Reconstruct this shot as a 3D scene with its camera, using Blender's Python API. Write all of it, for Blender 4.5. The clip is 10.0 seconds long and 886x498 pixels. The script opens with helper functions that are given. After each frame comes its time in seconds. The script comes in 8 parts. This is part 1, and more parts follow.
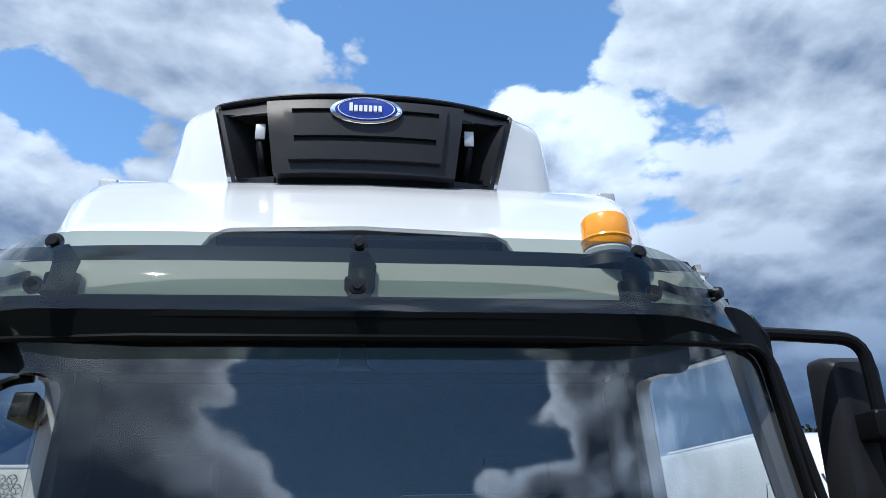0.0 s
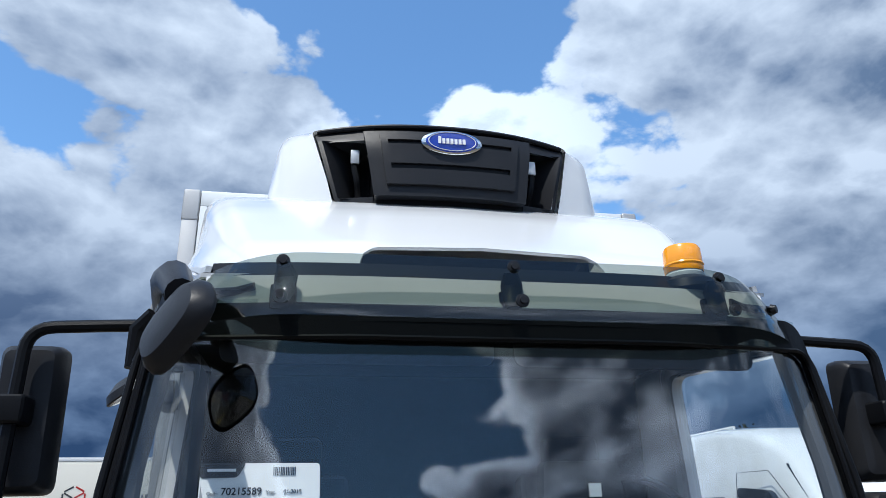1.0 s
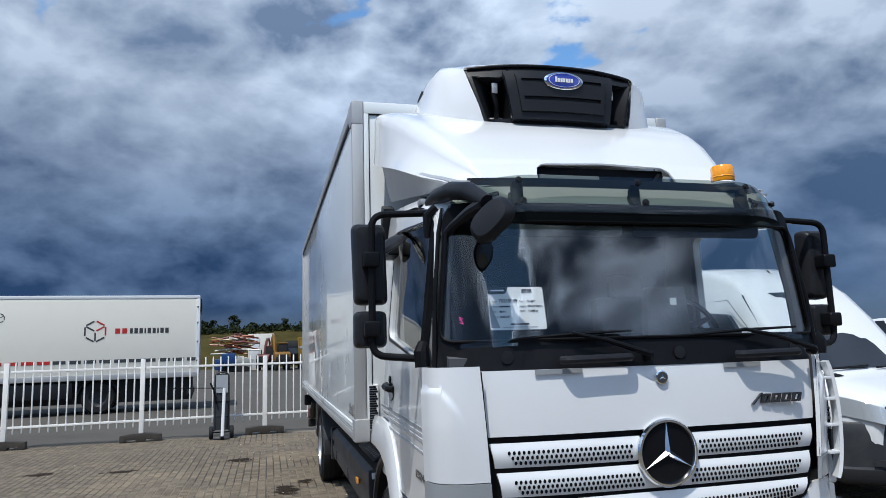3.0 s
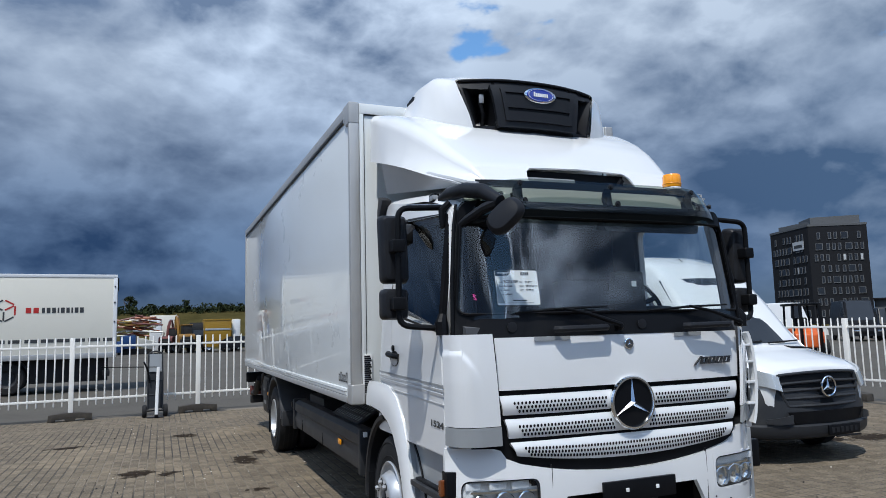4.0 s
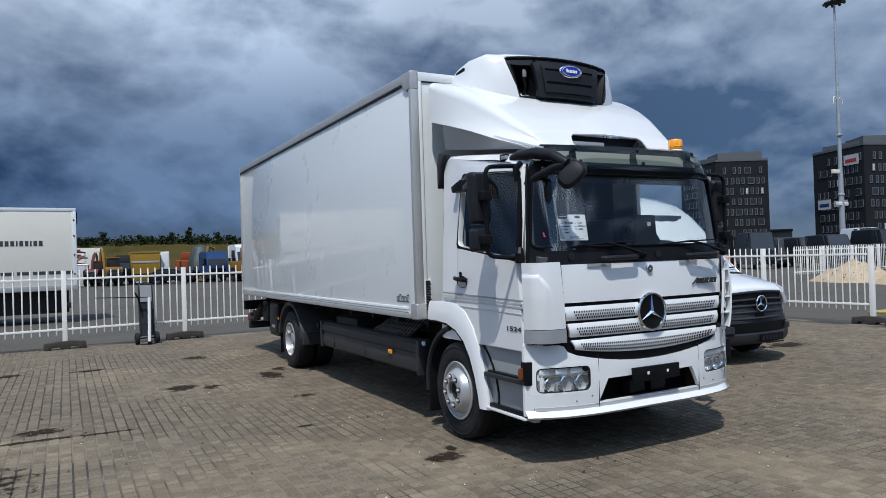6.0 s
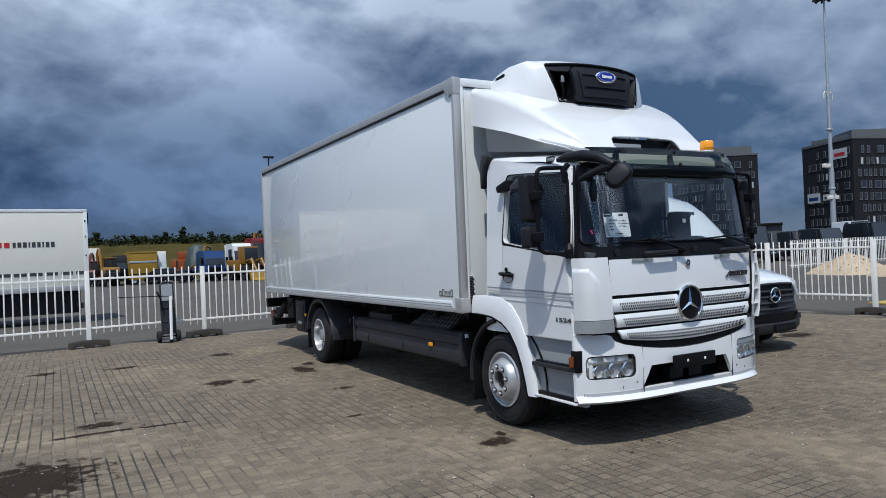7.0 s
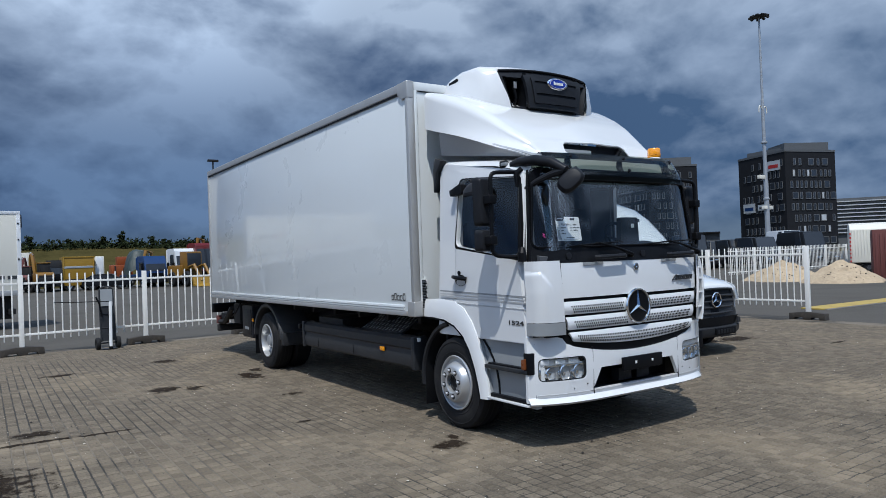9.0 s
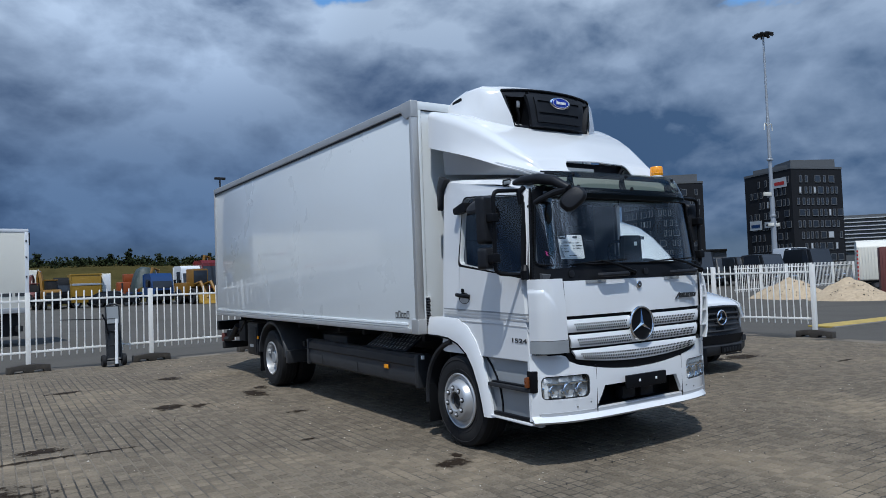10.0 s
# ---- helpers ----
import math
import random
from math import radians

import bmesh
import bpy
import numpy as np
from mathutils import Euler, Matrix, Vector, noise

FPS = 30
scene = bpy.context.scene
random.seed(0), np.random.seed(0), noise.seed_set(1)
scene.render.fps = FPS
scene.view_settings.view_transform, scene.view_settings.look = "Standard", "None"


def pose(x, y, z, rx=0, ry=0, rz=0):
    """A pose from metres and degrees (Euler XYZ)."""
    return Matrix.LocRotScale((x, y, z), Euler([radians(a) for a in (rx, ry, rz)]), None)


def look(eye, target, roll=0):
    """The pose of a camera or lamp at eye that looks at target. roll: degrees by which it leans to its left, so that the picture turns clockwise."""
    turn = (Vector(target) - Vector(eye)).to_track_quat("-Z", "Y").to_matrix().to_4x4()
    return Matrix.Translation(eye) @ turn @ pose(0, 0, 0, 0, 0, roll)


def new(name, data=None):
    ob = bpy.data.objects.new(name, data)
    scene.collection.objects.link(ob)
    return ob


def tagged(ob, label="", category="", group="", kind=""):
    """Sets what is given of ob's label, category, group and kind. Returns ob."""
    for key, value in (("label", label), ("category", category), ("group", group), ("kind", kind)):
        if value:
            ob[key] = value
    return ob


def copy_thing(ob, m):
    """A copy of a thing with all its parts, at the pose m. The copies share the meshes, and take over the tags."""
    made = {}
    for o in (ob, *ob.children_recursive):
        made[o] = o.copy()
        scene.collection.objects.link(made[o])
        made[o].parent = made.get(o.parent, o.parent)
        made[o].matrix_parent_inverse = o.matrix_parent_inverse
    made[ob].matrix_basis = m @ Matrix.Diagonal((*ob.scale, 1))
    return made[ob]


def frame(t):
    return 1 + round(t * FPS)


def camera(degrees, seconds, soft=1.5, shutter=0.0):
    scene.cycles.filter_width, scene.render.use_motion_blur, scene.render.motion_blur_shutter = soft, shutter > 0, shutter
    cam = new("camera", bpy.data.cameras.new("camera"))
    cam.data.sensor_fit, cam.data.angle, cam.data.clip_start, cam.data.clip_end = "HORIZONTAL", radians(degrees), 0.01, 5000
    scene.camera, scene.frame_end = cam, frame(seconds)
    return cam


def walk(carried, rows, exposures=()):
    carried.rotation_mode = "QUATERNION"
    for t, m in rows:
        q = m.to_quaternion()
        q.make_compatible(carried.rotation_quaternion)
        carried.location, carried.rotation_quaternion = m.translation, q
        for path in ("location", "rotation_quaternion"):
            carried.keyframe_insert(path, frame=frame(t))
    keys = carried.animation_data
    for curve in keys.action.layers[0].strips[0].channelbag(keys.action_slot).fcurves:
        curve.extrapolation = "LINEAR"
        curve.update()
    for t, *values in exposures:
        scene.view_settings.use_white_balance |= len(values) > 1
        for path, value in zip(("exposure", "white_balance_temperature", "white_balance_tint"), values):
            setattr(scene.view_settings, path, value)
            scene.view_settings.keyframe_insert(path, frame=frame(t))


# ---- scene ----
cam = camera(64.9, 10.0, 0.5)
PATH = [
    (0, (0.026, -1.469, 1.965), (0.233, 0.385, 2.686), -1.2),
    (0.5, (-0.217, -1.645, 1.925), (0.107, 0.184, 2.667), -1.3),
    (1, (-0.564, -1.846, 1.878), (-0.218, -0.009, 2.589), -1.3),
    (1.5, (-0.858, -2.17, 1.835), (-0.483, -0.298, 2.43), -1.4),
    (2, (-1.129, -2.485, 1.805), (-0.721, -0.584, 2.272), -1.6),
    (2.5, (-1.519, -2.83, 1.747), (-1.094, -0.912, 2.122), -1.3),
    (2.7, (-1.668, -2.994, 1.738), (-1.212, -1.071, 2.041), -1.4),
    (3.8, (-2.53, -3.624, 1.678), (-1.895, -1.745, 1.93), -1.4),
    (4, (-2.704, -3.711, 1.673), (-1.959, -1.869, 1.897), -1.5),
    (4.5, (-3.099, -3.965, 1.706), (-2.263, -2.155, 1.869), -1.6),
    (5, (-3.537, -4.061, 1.659), (-2.693, -2.249, 1.704), -1.6),
    (5.5, (-4.015, -4.221, 1.659), (-3.06, -2.464, 1.687), -1.9),
    (6, (-4.335, -4.419, 1.699), (-3.382, -2.661, 1.721), -1.8),
    (6.2, (-4.475, -4.423, 1.71), (-3.525, -2.663, 1.725), -2.0),
    (7.5, (-5.105, -4.514, 1.718), (-4.1, -2.786, 1.744), -2.0),
    (8, (-5.063, -4.408, 1.7), (-4.014, -2.712, 1.855), -1.9),
    (8.5, (-5.069, -4.401, 1.681), (-3.957, -2.744, 1.806), -2.1),
    (9, (-5.031, -4.457, 1.686), (-3.927, -2.79, 1.712), -2.1),
    (9.5, (-5.026, -4.488, 1.702), (-3.932, -2.814, 1.741), -2.0),
    (10, (-5.029, -4.497, 1.691), (-3.938, -2.822, 1.767), -2.1),
]
EXPOSURES = [(0.0, 0.14, 6300, 9), (2.0, -0.06, 6300, 9), (4.0, -0.20, 6300, 9), (6.0, -0.23, 6300, 9), (8.5, -0.26, 6200, 9), (10.0, -0.42, 5950, 8)]
walk(cam, [(t, look(eye, target, roll)) for t, eye, target, roll in PATH], EXPOSURES)


# ---- node helpers ----
def node(tree, kind, **values):
    n = tree.nodes.new(kind)
    for key, value in values.items():
        if key in n.inputs:
            n.inputs[key].default_value = value
    return n


def wire(tree, a, b, out=0):
    tree.links.new(a.outputs[out] if not isinstance(a, bpy.types.NodeSocket) else a, b)


def calc(tree, op, a, b=None, c=None, clamp=False):
    n = tree.nodes.new("ShaderNodeMath")
    n.operation, n.use_clamp = op, clamp
    for i, v in enumerate((a, b, c)):
        if v is None:
            continue
        if isinstance(v, (int, float)):
            n.inputs[i].default_value = v
        else:
            tree.links.new(v, n.inputs[i])
    return n.outputs[0]


def blend(tree, fac, a, b, how="MIX"):
    n = tree.nodes.new("ShaderNodeMix")
    n.data_type, n.blend_type = "RGBA", how
    for sock, v in ((n.inputs[0], fac), (n.inputs[6], a), (n.inputs[7], b)):
        if isinstance(v, (int, float)):
            sock.default_value = v
        elif isinstance(v, (tuple, list)):
            sock.default_value = (*v[:3], 1)
        else:
            tree.links.new(v, sock)
    return n.outputs[2]


def span(tree, v, a, b, c=0.0, d=1.0, smooth=True):
    n = tree.nodes.new("ShaderNodeMapRange")
    n.interpolation_type = "SMOOTHSTEP" if smooth else "LINEAR"
    tree.links.new(v, n.inputs[0])
    for i, value in enumerate((a, b, c, d)):
        n.inputs[i + 1].default_value = value
    return n.outputs[0]


def noise_of(tree, vector, scale, detail=4.0, rough=0.55, distort=0.0):
    n = tree.nodes.new("ShaderNodeTexNoise")
    n.inputs["Scale"].default_value, n.inputs["Detail"].default_value = scale, detail
    n.inputs["Roughness"].default_value, n.inputs["Distortion"].default_value = rough, distort
    tree.links.new(vector, n.inputs["Vector"])
    return n.outputs["Fac"]


# ---- sun and sky ----
SUN_WAY = Vector((0.32, 0.41, -1.0)).normalized()
sun = new("sun", bpy.data.lights.new("sun", "SUN"))
sun.data.energy, sun.data.angle, sun.data.color = 4.4, radians(0.53), (1.0, 0.96, 0.90)
sun.rotation_euler = SUN_WAY.to_track_quat("-Z", "Y").to_euler()

world = bpy.data.worlds.new("summer_sky")
scene.world = world
world.use_nodes = True
wt = world.node_tree
wt.nodes.clear()
sky = wt.nodes.new("ShaderNodeTexSky")
sky.sky_type, sky.sun_disc = "NISHITA", False
sky.sun_elevation = math.asin(-SUN_WAY.z)
sky.sun_rotation = math.atan2(-SUN_WAY.x, -SUN_WAY.y)
way = wt.nodes.new("ShaderNodeTexCoord").outputs["Generated"]
split = wt.nodes.new("ShaderNodeSeparateXYZ")
wire(wt, way, split.inputs[0])
rise = calc(wt, "MAXIMUM", split.outputs[2], 0.0)
blue = blend(wt, 1.0, sky.outputs[0], (0.140, 0.195, 0.230), "MULTIPLY")
blue = blend(wt, 1.0, blue, span(wt, split.outputs[1], -0.5, 0.4, 0.72, 1.0), "MULTIPLY")   # deeper towards the south, where the air is clear
place = wt.nodes.new("ShaderNodeMapping")
place.inputs["Location"].default_value = (2.3, 0.7, 0.35)
place.inputs["Scale"].default_value = (1.0, 1.0, 1.65)
wire(wt, way, place.inputs[0])


def pushed(vector, step):
    """The vector, moved by a fixed step."""
    n = wt.nodes.new("ShaderNodeVectorMath")
    n.operation = "ADD"
    n.inputs[1].default_value = step
    wire(wt, vector, n.inputs[0])
    return n.outputs[0]


def billows(vector, scale, detail):
    """Rounded heads, as on heaped clouds, from 0 to 1."""
    cells = wt.nodes.new("ShaderNodeTexVoronoi")
    cells.feature, cells.normalize = "F1", True
    cells.inputs["Scale"].default_value, cells.inputs["Detail"].default_value = scale, detail
    cells.inputs["Roughness"].default_value, cells.inputs["Lacunarity"].default_value = 0.45, 2.3
    wire(wt, vector, cells.inputs["Vector"])
    return calc(wt, "SUBTRACT", 1.0, cells.outputs["Distance"])


def stirred(vector, amount, scale):
    """The vector, pushed about by noise, so that no cell shows its walls."""
    n = wt.nodes.new("ShaderNodeTexNoise")
    n.inputs["Scale"].default_value, n.inputs["Detail"].default_value = scale, 3.0
    wire(wt, vector, n.inputs["Vector"])
    m = wt.nodes.new("ShaderNodeVectorMath")
    m.operation = "MULTIPLY_ADD"
    m.inputs[1].default_value = (amount, amount, amount)
    wire(wt, n.outputs["Color"], m.inputs[0])
    wire(wt, vector, m.inputs[2])
    return m.outputs[0]


def around(way_to, inner, outer):
    """1 round a direction, falling to 0 at the outer angle."""
    d = wt.nodes.new("ShaderNodeVectorMath")
    d.operation = "DOT_PRODUCT"
    d.inputs[1].default_value = tuple(Vector(way_to).normalized())
    wire(wt, way, d.inputs[0])
    return span(wt, d.outputs["Value"], math.cos(radians(outer)), math.cos(radians(inner)))


def bearing(az, el):
    az, el = radians(az), radians(el)
    return (math.sin(az) * math.cos(el), math.cos(az) * math.cos(el), math.sin(el))


def added(*terms):
    total = terms[0]
    for term in terms[1:]:
        total = calc(wt, "ADD", total, term)
    return total


def times(value, k):
    return calc(wt, "MULTIPLY", value, k)


here = stirred(place.outputs[0], 0.07, 4.5)
above = pushed(here, (-0.02, -0.03, 0.095))          # towards the sun
nearer = pushed(here, (-0.006, -0.009, 0.028))


def bulk(v):
    return added(times(noise_of(wt, v, 2.3, 2.0, 0.5), 0.60), times(billows(v, 5.0, 2.0), 0.34))


def crumbs(v):
    return added(times(noise_of(wt, v, 11.0, 6.0, 0.56), 0.14), times(billows(v, 15.0, 3.0), 0.16))


mass, mass_above = bulk(here), bulk(above)
rough_edge, rough_above = crumbs(here), crumbs(nearer)
veil = noise_of(wt, place.outputs[0], 1.5, 3.0, 0.5)
northward = span(wt, split.outputs[1], -0.15, 0.25)
southward = span(wt, split.outputs[1], -0.25, -0.55)
westward = span(wt, split.outputs[0], -0.35, -0.75)
depth = calc(wt, "MULTIPLY_ADD", added(mass, rough_edge), 2.0, -0.633)
cover = added(depth, times(northward, 0.13), span(wt, rise, 0.08, 0.36, 0.20, 0.0))
for az, el, inner, outer, amount in ((7, 42, 0, 18, 0.34), (27, 24, 0, 9, 0.20), (-27, 27, 0, 8, 0.22), (-14, 30, 0, 7, 0.10), (5, 30, 0, 8, 0.13)):
    cover = calc(wt, "SUBTRACT", cover, times(around(bearing(az, el), inner, outer), amount))
cover = calc(wt, "SUBTRACT", cover, times(span(wt, rise, 0.66, 0.85), 0.40))     # open overhead
cover = calc(wt, "ADD", cover, times(southward, 0.12))
for az, el, inner, outer, amount in ((178, 27, 0, 19, 0.40), (179, 21, 0, 9, 0.10), (118, 12, 5, 20, 0.14)):
    cover = calc(wt, "SUBTRACT", cover, times(around(bearing(az, el), inner, outer), amount))
mask = span(wt, cover, 0.61, 0.675)
thick = span(wt, depth, 0.50, 0.90)
slope = added(times(calc(wt, "SUBTRACT", mass, mass_above), 5.6), times(calc(wt, "SUBTRACT", rough_edge, rough_above), 6.5))
height = span(wt, rise, 0.10, 0.46)
facing = added(slope, calc(wt, "MULTIPLY_ADD", thick, -0.45, 0.80), calc(wt, "MULTIPLY_ADD", veil, 1.7, -0.87), times(around(bearing(40, 34), 4, 24), 0.30), times(around(bearing(54, 15), 3, 15), -0.13))
rim = added(span(wt, cover, 0.64, 0.84, 1.0, 0.10), times(slope, 0.85))      # against the sun only the thin rims shine
facing = added(times(facing, calc(wt, "SUBTRACT", 1.0, southward)), times(rim, southward))
facing = calc(wt, "MINIMUM", calc(wt, "MAXIMUM", facing, 0.0), 1.0)
dark = blend(wt, height, (0.030, 0.064, 0.138), (0.20, 0.265, 0.38))
dark = blend(wt, span(wt, split.outputs[0], 0.42, 0.85), dark, (0.086, 0.145, 0.243))
light = blend(wt, height, (0.175, 0.255, 0.39), (0.72, 0.775, 0.85))
light = blend(wt, around(bearing(58, 8), 2, 14), light, (0.42, 0.49, 0.60))
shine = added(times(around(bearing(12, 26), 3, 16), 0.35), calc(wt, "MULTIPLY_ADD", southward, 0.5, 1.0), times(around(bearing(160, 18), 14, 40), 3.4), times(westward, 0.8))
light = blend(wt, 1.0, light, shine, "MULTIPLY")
# clouds out of view, west and high south, brightened to fill the truck's faces
brighter = added(times(calc(wt, "MULTIPLY", southward, span(wt, rise, 0.44, 0.60)), 2.0), times(westward, 1.0), 1.0)
dark = blend(wt, 1.0, dark, brighter, "MULTIPLY")
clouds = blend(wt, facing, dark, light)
clouds = blend(wt, 1.0, clouds, (0.92, 1.0, 1.10), "MULTIPLY")
shown = blend(wt, mask, blue, clouds)
haze = span(wt, split.outputs[2], 0.010, 0.075, 0.8, 0.0)
shown = blend(wt, haze, shown, (0.115, 0.170, 0.240))
back = wt.nodes.new("ShaderNodeBackground")
wire(wt, shown, back.inputs[0])
back.inputs[1].default_value = 1.0
end = wt.nodes.new("ShaderNodeOutputWorld")
wire(wt, back, end.inputs[0])


# ---- materials ----
def mat(name, colour, rough=0.5, metal=0.0, grain=40.0, vary=0.10, stain=0.10, stain_scale=2.5, bump=0.0, coat=0.0, tint=None, random_shade=0.0, spec=0.5, everywhere=False, edge=(0.48, 0.72)):
    """A procedural surface: fine grain, larger stains towards tint, and relief."""
    m = bpy.data.materials.new(name)
    m.use_nodes = True
    t = m.node_tree
    b = t.nodes["Principled BSDF"]
    where = t.nodes.new("ShaderNodeNewGeometry").outputs["Position"] if everywhere else t.nodes.new("ShaderNodeTexCoord").outputs["Object"]
    fine = noise_of(t, where, grain, 5.0, 0.6)
    broad = noise_of(t, where, stain_scale, 6.0, 0.62, 0.4)
    low = tuple(c * (1 - vary) for c in colour)
    high = tuple(min(1.0, c * (1 + vary)) for c in colour)
    c = blend(t, fine, low, high)
    c = blend(t, span(t, broad, *edge, 0.0, stain), c, tint or tuple(v * 0.45 for v in colour))
    if random_shade:
        info = t.nodes.new("ShaderNodeObjectInfo").outputs["Random"]
        isle = t.nodes.new("ShaderNodeNewGeometry").outputs["Random Per Island"]
        pick = calc(t, "FRACT", calc(t, "ADD", info, isle))
        shade = t.nodes.new("ShaderNodeHueSaturation")
        wire(t, span(t, pick, 0, 1, 1 - random_shade, 1 + random_shade, False), shade.inputs["Value"])
        wire(t, c, shade.inputs["Color"])
        c = shade.outputs[0]
    wire(t, c, b.inputs["Base Color"])
    b.inputs["Metallic"].default_value = metal
    b.inputs["Specular IOR Level"].default_value = spec
    wire(t, span(t, broad, 0.3, 0.8, max(0.02, rough * 0.85), min(1.0, rough * 1.2), False), b.inputs["Roughness"])
    if coat:
        b.inputs["Coat Weight"].default_value, b.inputs["Coat Roughness"].default_value = coat, 0.04
    if bump:
        r = t.nodes.new("ShaderNodeBump")
        r.inputs["Strength"].default_value, r.inputs["Distance"].default_value = bump, 0.004
        wire(t, fine, r.inputs["Height"])
        wire(t, r, b.inputs["Normal"])
    return m


def pane_mat(name, tint, least=0.06, rough=0.01):
    """A thin pane: clear with a tint, and a mirror that grows towards grazing."""
    m = bpy.data.materials.new(name)
    m.use_nodes = True
    t = m.node_tree
    t.nodes.clear()
    clear, gloss, mix = t.nodes.new("ShaderNodeBsdfTransparent"), t.nodes.new("ShaderNodeBsdfGlossy"), t.nodes.new("ShaderNodeMixShader")
    clear.inputs[0].default_value = (*tint, 1)
    gloss.inputs["Roughness"].default_value = rough
    slant = t.nodes.new("ShaderNodeLayerWeight")
    slant.inputs[0].default_value = 0.5
    wire(t, calc(t, "MULTIPLY_ADD", calc(t, "POWER", slant.outputs["Facing"], 4.0), 0.9 - least, least), mix.inputs[0])
    wire(t, clear, mix.inputs[1])
    wire(t, gloss, mix.inputs[2])
    wire(t, mix, t.nodes.new("ShaderNodeOutputMaterial").inputs[0])
    return m


WHITE = mat("white_vehicle_paint", (0.71, 0.72, 0.725), 0.22, grain=90, vary=0.01, stain=0.05, tint=(0.62, 0.60, 0.56), coat=0.8)
PANEL = mat("white_box_panel", (0.715, 0.745, 0.745), 0.30, grain=30, vary=0.01, stain=0.06, stain_scale=0.9, tint=(0.60, 0.61, 0.60), coat=0.85)
t_panel = PANEL.node_tree                      # a mirror-like skin with slight waves
t_panel.nodes["Principled BSDF"].inputs["Coat Roughness"].default_value = 0.025
waves = t_panel.nodes.new("ShaderNodeBump")
waves.inputs["Strength"].default_value, waves.inputs["Distance"].default_value = 0.14, 0.010
wire(t_panel, noise_of(t_panel, t_panel.nodes.new("ShaderNodeTexCoord").outputs["Object"], 1.3, 2.0, 0.4), waves.inputs["Height"])
wire(t_panel, waves, t_panel.nodes["Principled BSDF"].inputs["Coat Normal"])
CREAM = mat("off_white_tarpaulin_panel", (0.72, 0.69, 0.60), 0.45, grain=30, vary=0.02, stain=0.12, stain_scale=1.2, tint=(0.55, 0.53, 0.48))
ALU = mat("brushed_aluminium", (0.44, 0.44, 0.435), 0.46, 0.45, grain=120, vary=0.06, stain=0.15)
GREYPAINT = mat("grey_painted_panel", (0.27, 0.285, 0.295), 0.35, grain=80, vary=0.03, stain=0.08, coat=0.3)
MIDGREY = mat("mid_grey_painted_panel", (0.37, 0.385, 0.40), 0.35, grain=80, vary=0.03, stain=0.08, coat=0.3)
SILVER = mat("silver_decal", (0.52, 0.53, 0.54), 0.35, 0.3, vary=0.03, stain=0.03)
BLACK = mat("black_plastic", (0.006, 0.0065, 0.008), 0.40, grain=160, vary=0.15, stain=0.3, tint=(0.016, 0.016, 0.016), bump=0.12, spec=0.10)
SATIN = mat("dark_grey_plastic", (0.015, 0.016, 0.019), 0.40, grain=220, vary=0.12, stain=0.25, tint=(0.04, 0.04, 0.04), bump=0.15, spec=0.18)
SKIRT = mat("dark_grey_skirt_plastic", (0.027, 0.029, 0.033), 0.45, grain=120, vary=0.10, stain=0.30, tint=(0.075, 0.072, 0.068), bump=0.1, spec=0.25)
RUBBER = mat("tyre_rubber", (0.014, 0.014, 0.015), 0.75, grain=120, vary=0.2, stain=0.4, tint=(0.06, 0.055, 0.05), bump=0.3, spec=0.25)
FOOT = mat("dark_brown_block_foot", (0.040, 0.034, 0.028), 0.9, grain=60, vary=0.3, stain=0.5, stain_scale=6, tint=(0.10, 0.085, 0.065), bump=0.5)
DARK = mat("dark_chassis_steel", (0.018, 0.018, 0.019), 0.6, grain=60, vary=0.2, stain=0.4, tint=(0.045, 0.04, 0.035), spec=0.25)
STEEL = mat("silver_painted_wheel_steel", (0.50, 0.51, 0.52), 0.32, 0.55, grain=90, vary=0.05, stain=0.25, tint=(0.25, 0.24, 0.22))
REFLECTOR = mat("lamp_reflector", (0.80, 0.82, 0.84), 0.14, 1.0, vary=0.02, stain=0.03)
CHROME = mat("chrome", (0.80, 0.81, 0.82), 0.09, 1.0, vary=0.01, stain=0.03)
INSIDE = mat("dark_cab_trim", (0.012, 0.0125, 0.014), 0.7, grain=150, vary=0.15, stain=0.2, bump=0.2, spec=0.25)
GREYTRIM = mat("grey_cab_trim", (0.070, 0.073, 0.080), 0.7, grain=120, vary=0.08, stain=0.1)
PALETRIM = mat("pale_grey_cab_trim", (0.20, 0.205, 0.21), 0.6, grain=120, vary=0.06, stain=0.08)
CARD = mat("white_card", (0.78, 0.79, 0.79), 0.5, vary=0.01, stain=0.02)
INK = mat("black_ink", (0.012, 0.012, 0.013), 0.5, vary=0.1, stain=0.05)
GREYINK = mat("grey_ink", (0.30, 0.31, 0.32), 0.5, vary=0.05, stain=0.05)
BLUE = mat("blue_enamel", (0.012, 0.035, 0.32), 0.2, vary=0.05, stain=0.03, coat=0.6)
AMBER = mat("amber_lens", (0.90, 0.33, 0.005), 0.22, vary=0.04, stain=0.05, coat=0.5)
AMBERDARK = mat("dull_amber_reflector", (0.17, 0.05, 0.014), 0.3, vary=0.1, stain=0.1)
RED = mat("red_vinyl", (0.42, 0.022, 0.018), 0.45, vary=0.06, stain=0.08)
DARKVINYL = mat("dark_grey_vinyl", (0.040, 0.042, 0.045), 0.45, vary=0.08, stain=0.05)
PINK = mat("pink_marker_paint", (0.70, 0.06, 0.32), 0.5, vary=0.1, stain=0.05)
GLASS = pane_mat("window_glass", (0.91, 0.94, 0.94), 0.07)
SCREEN = pane_mat("windscreen_glass", (0.86, 0.90, 0.90), 0.10, 0.0)
SMOKED = pane_mat("smoked_acrylic", (0.40, 0.44, 0.385), 0.045, 0.015)
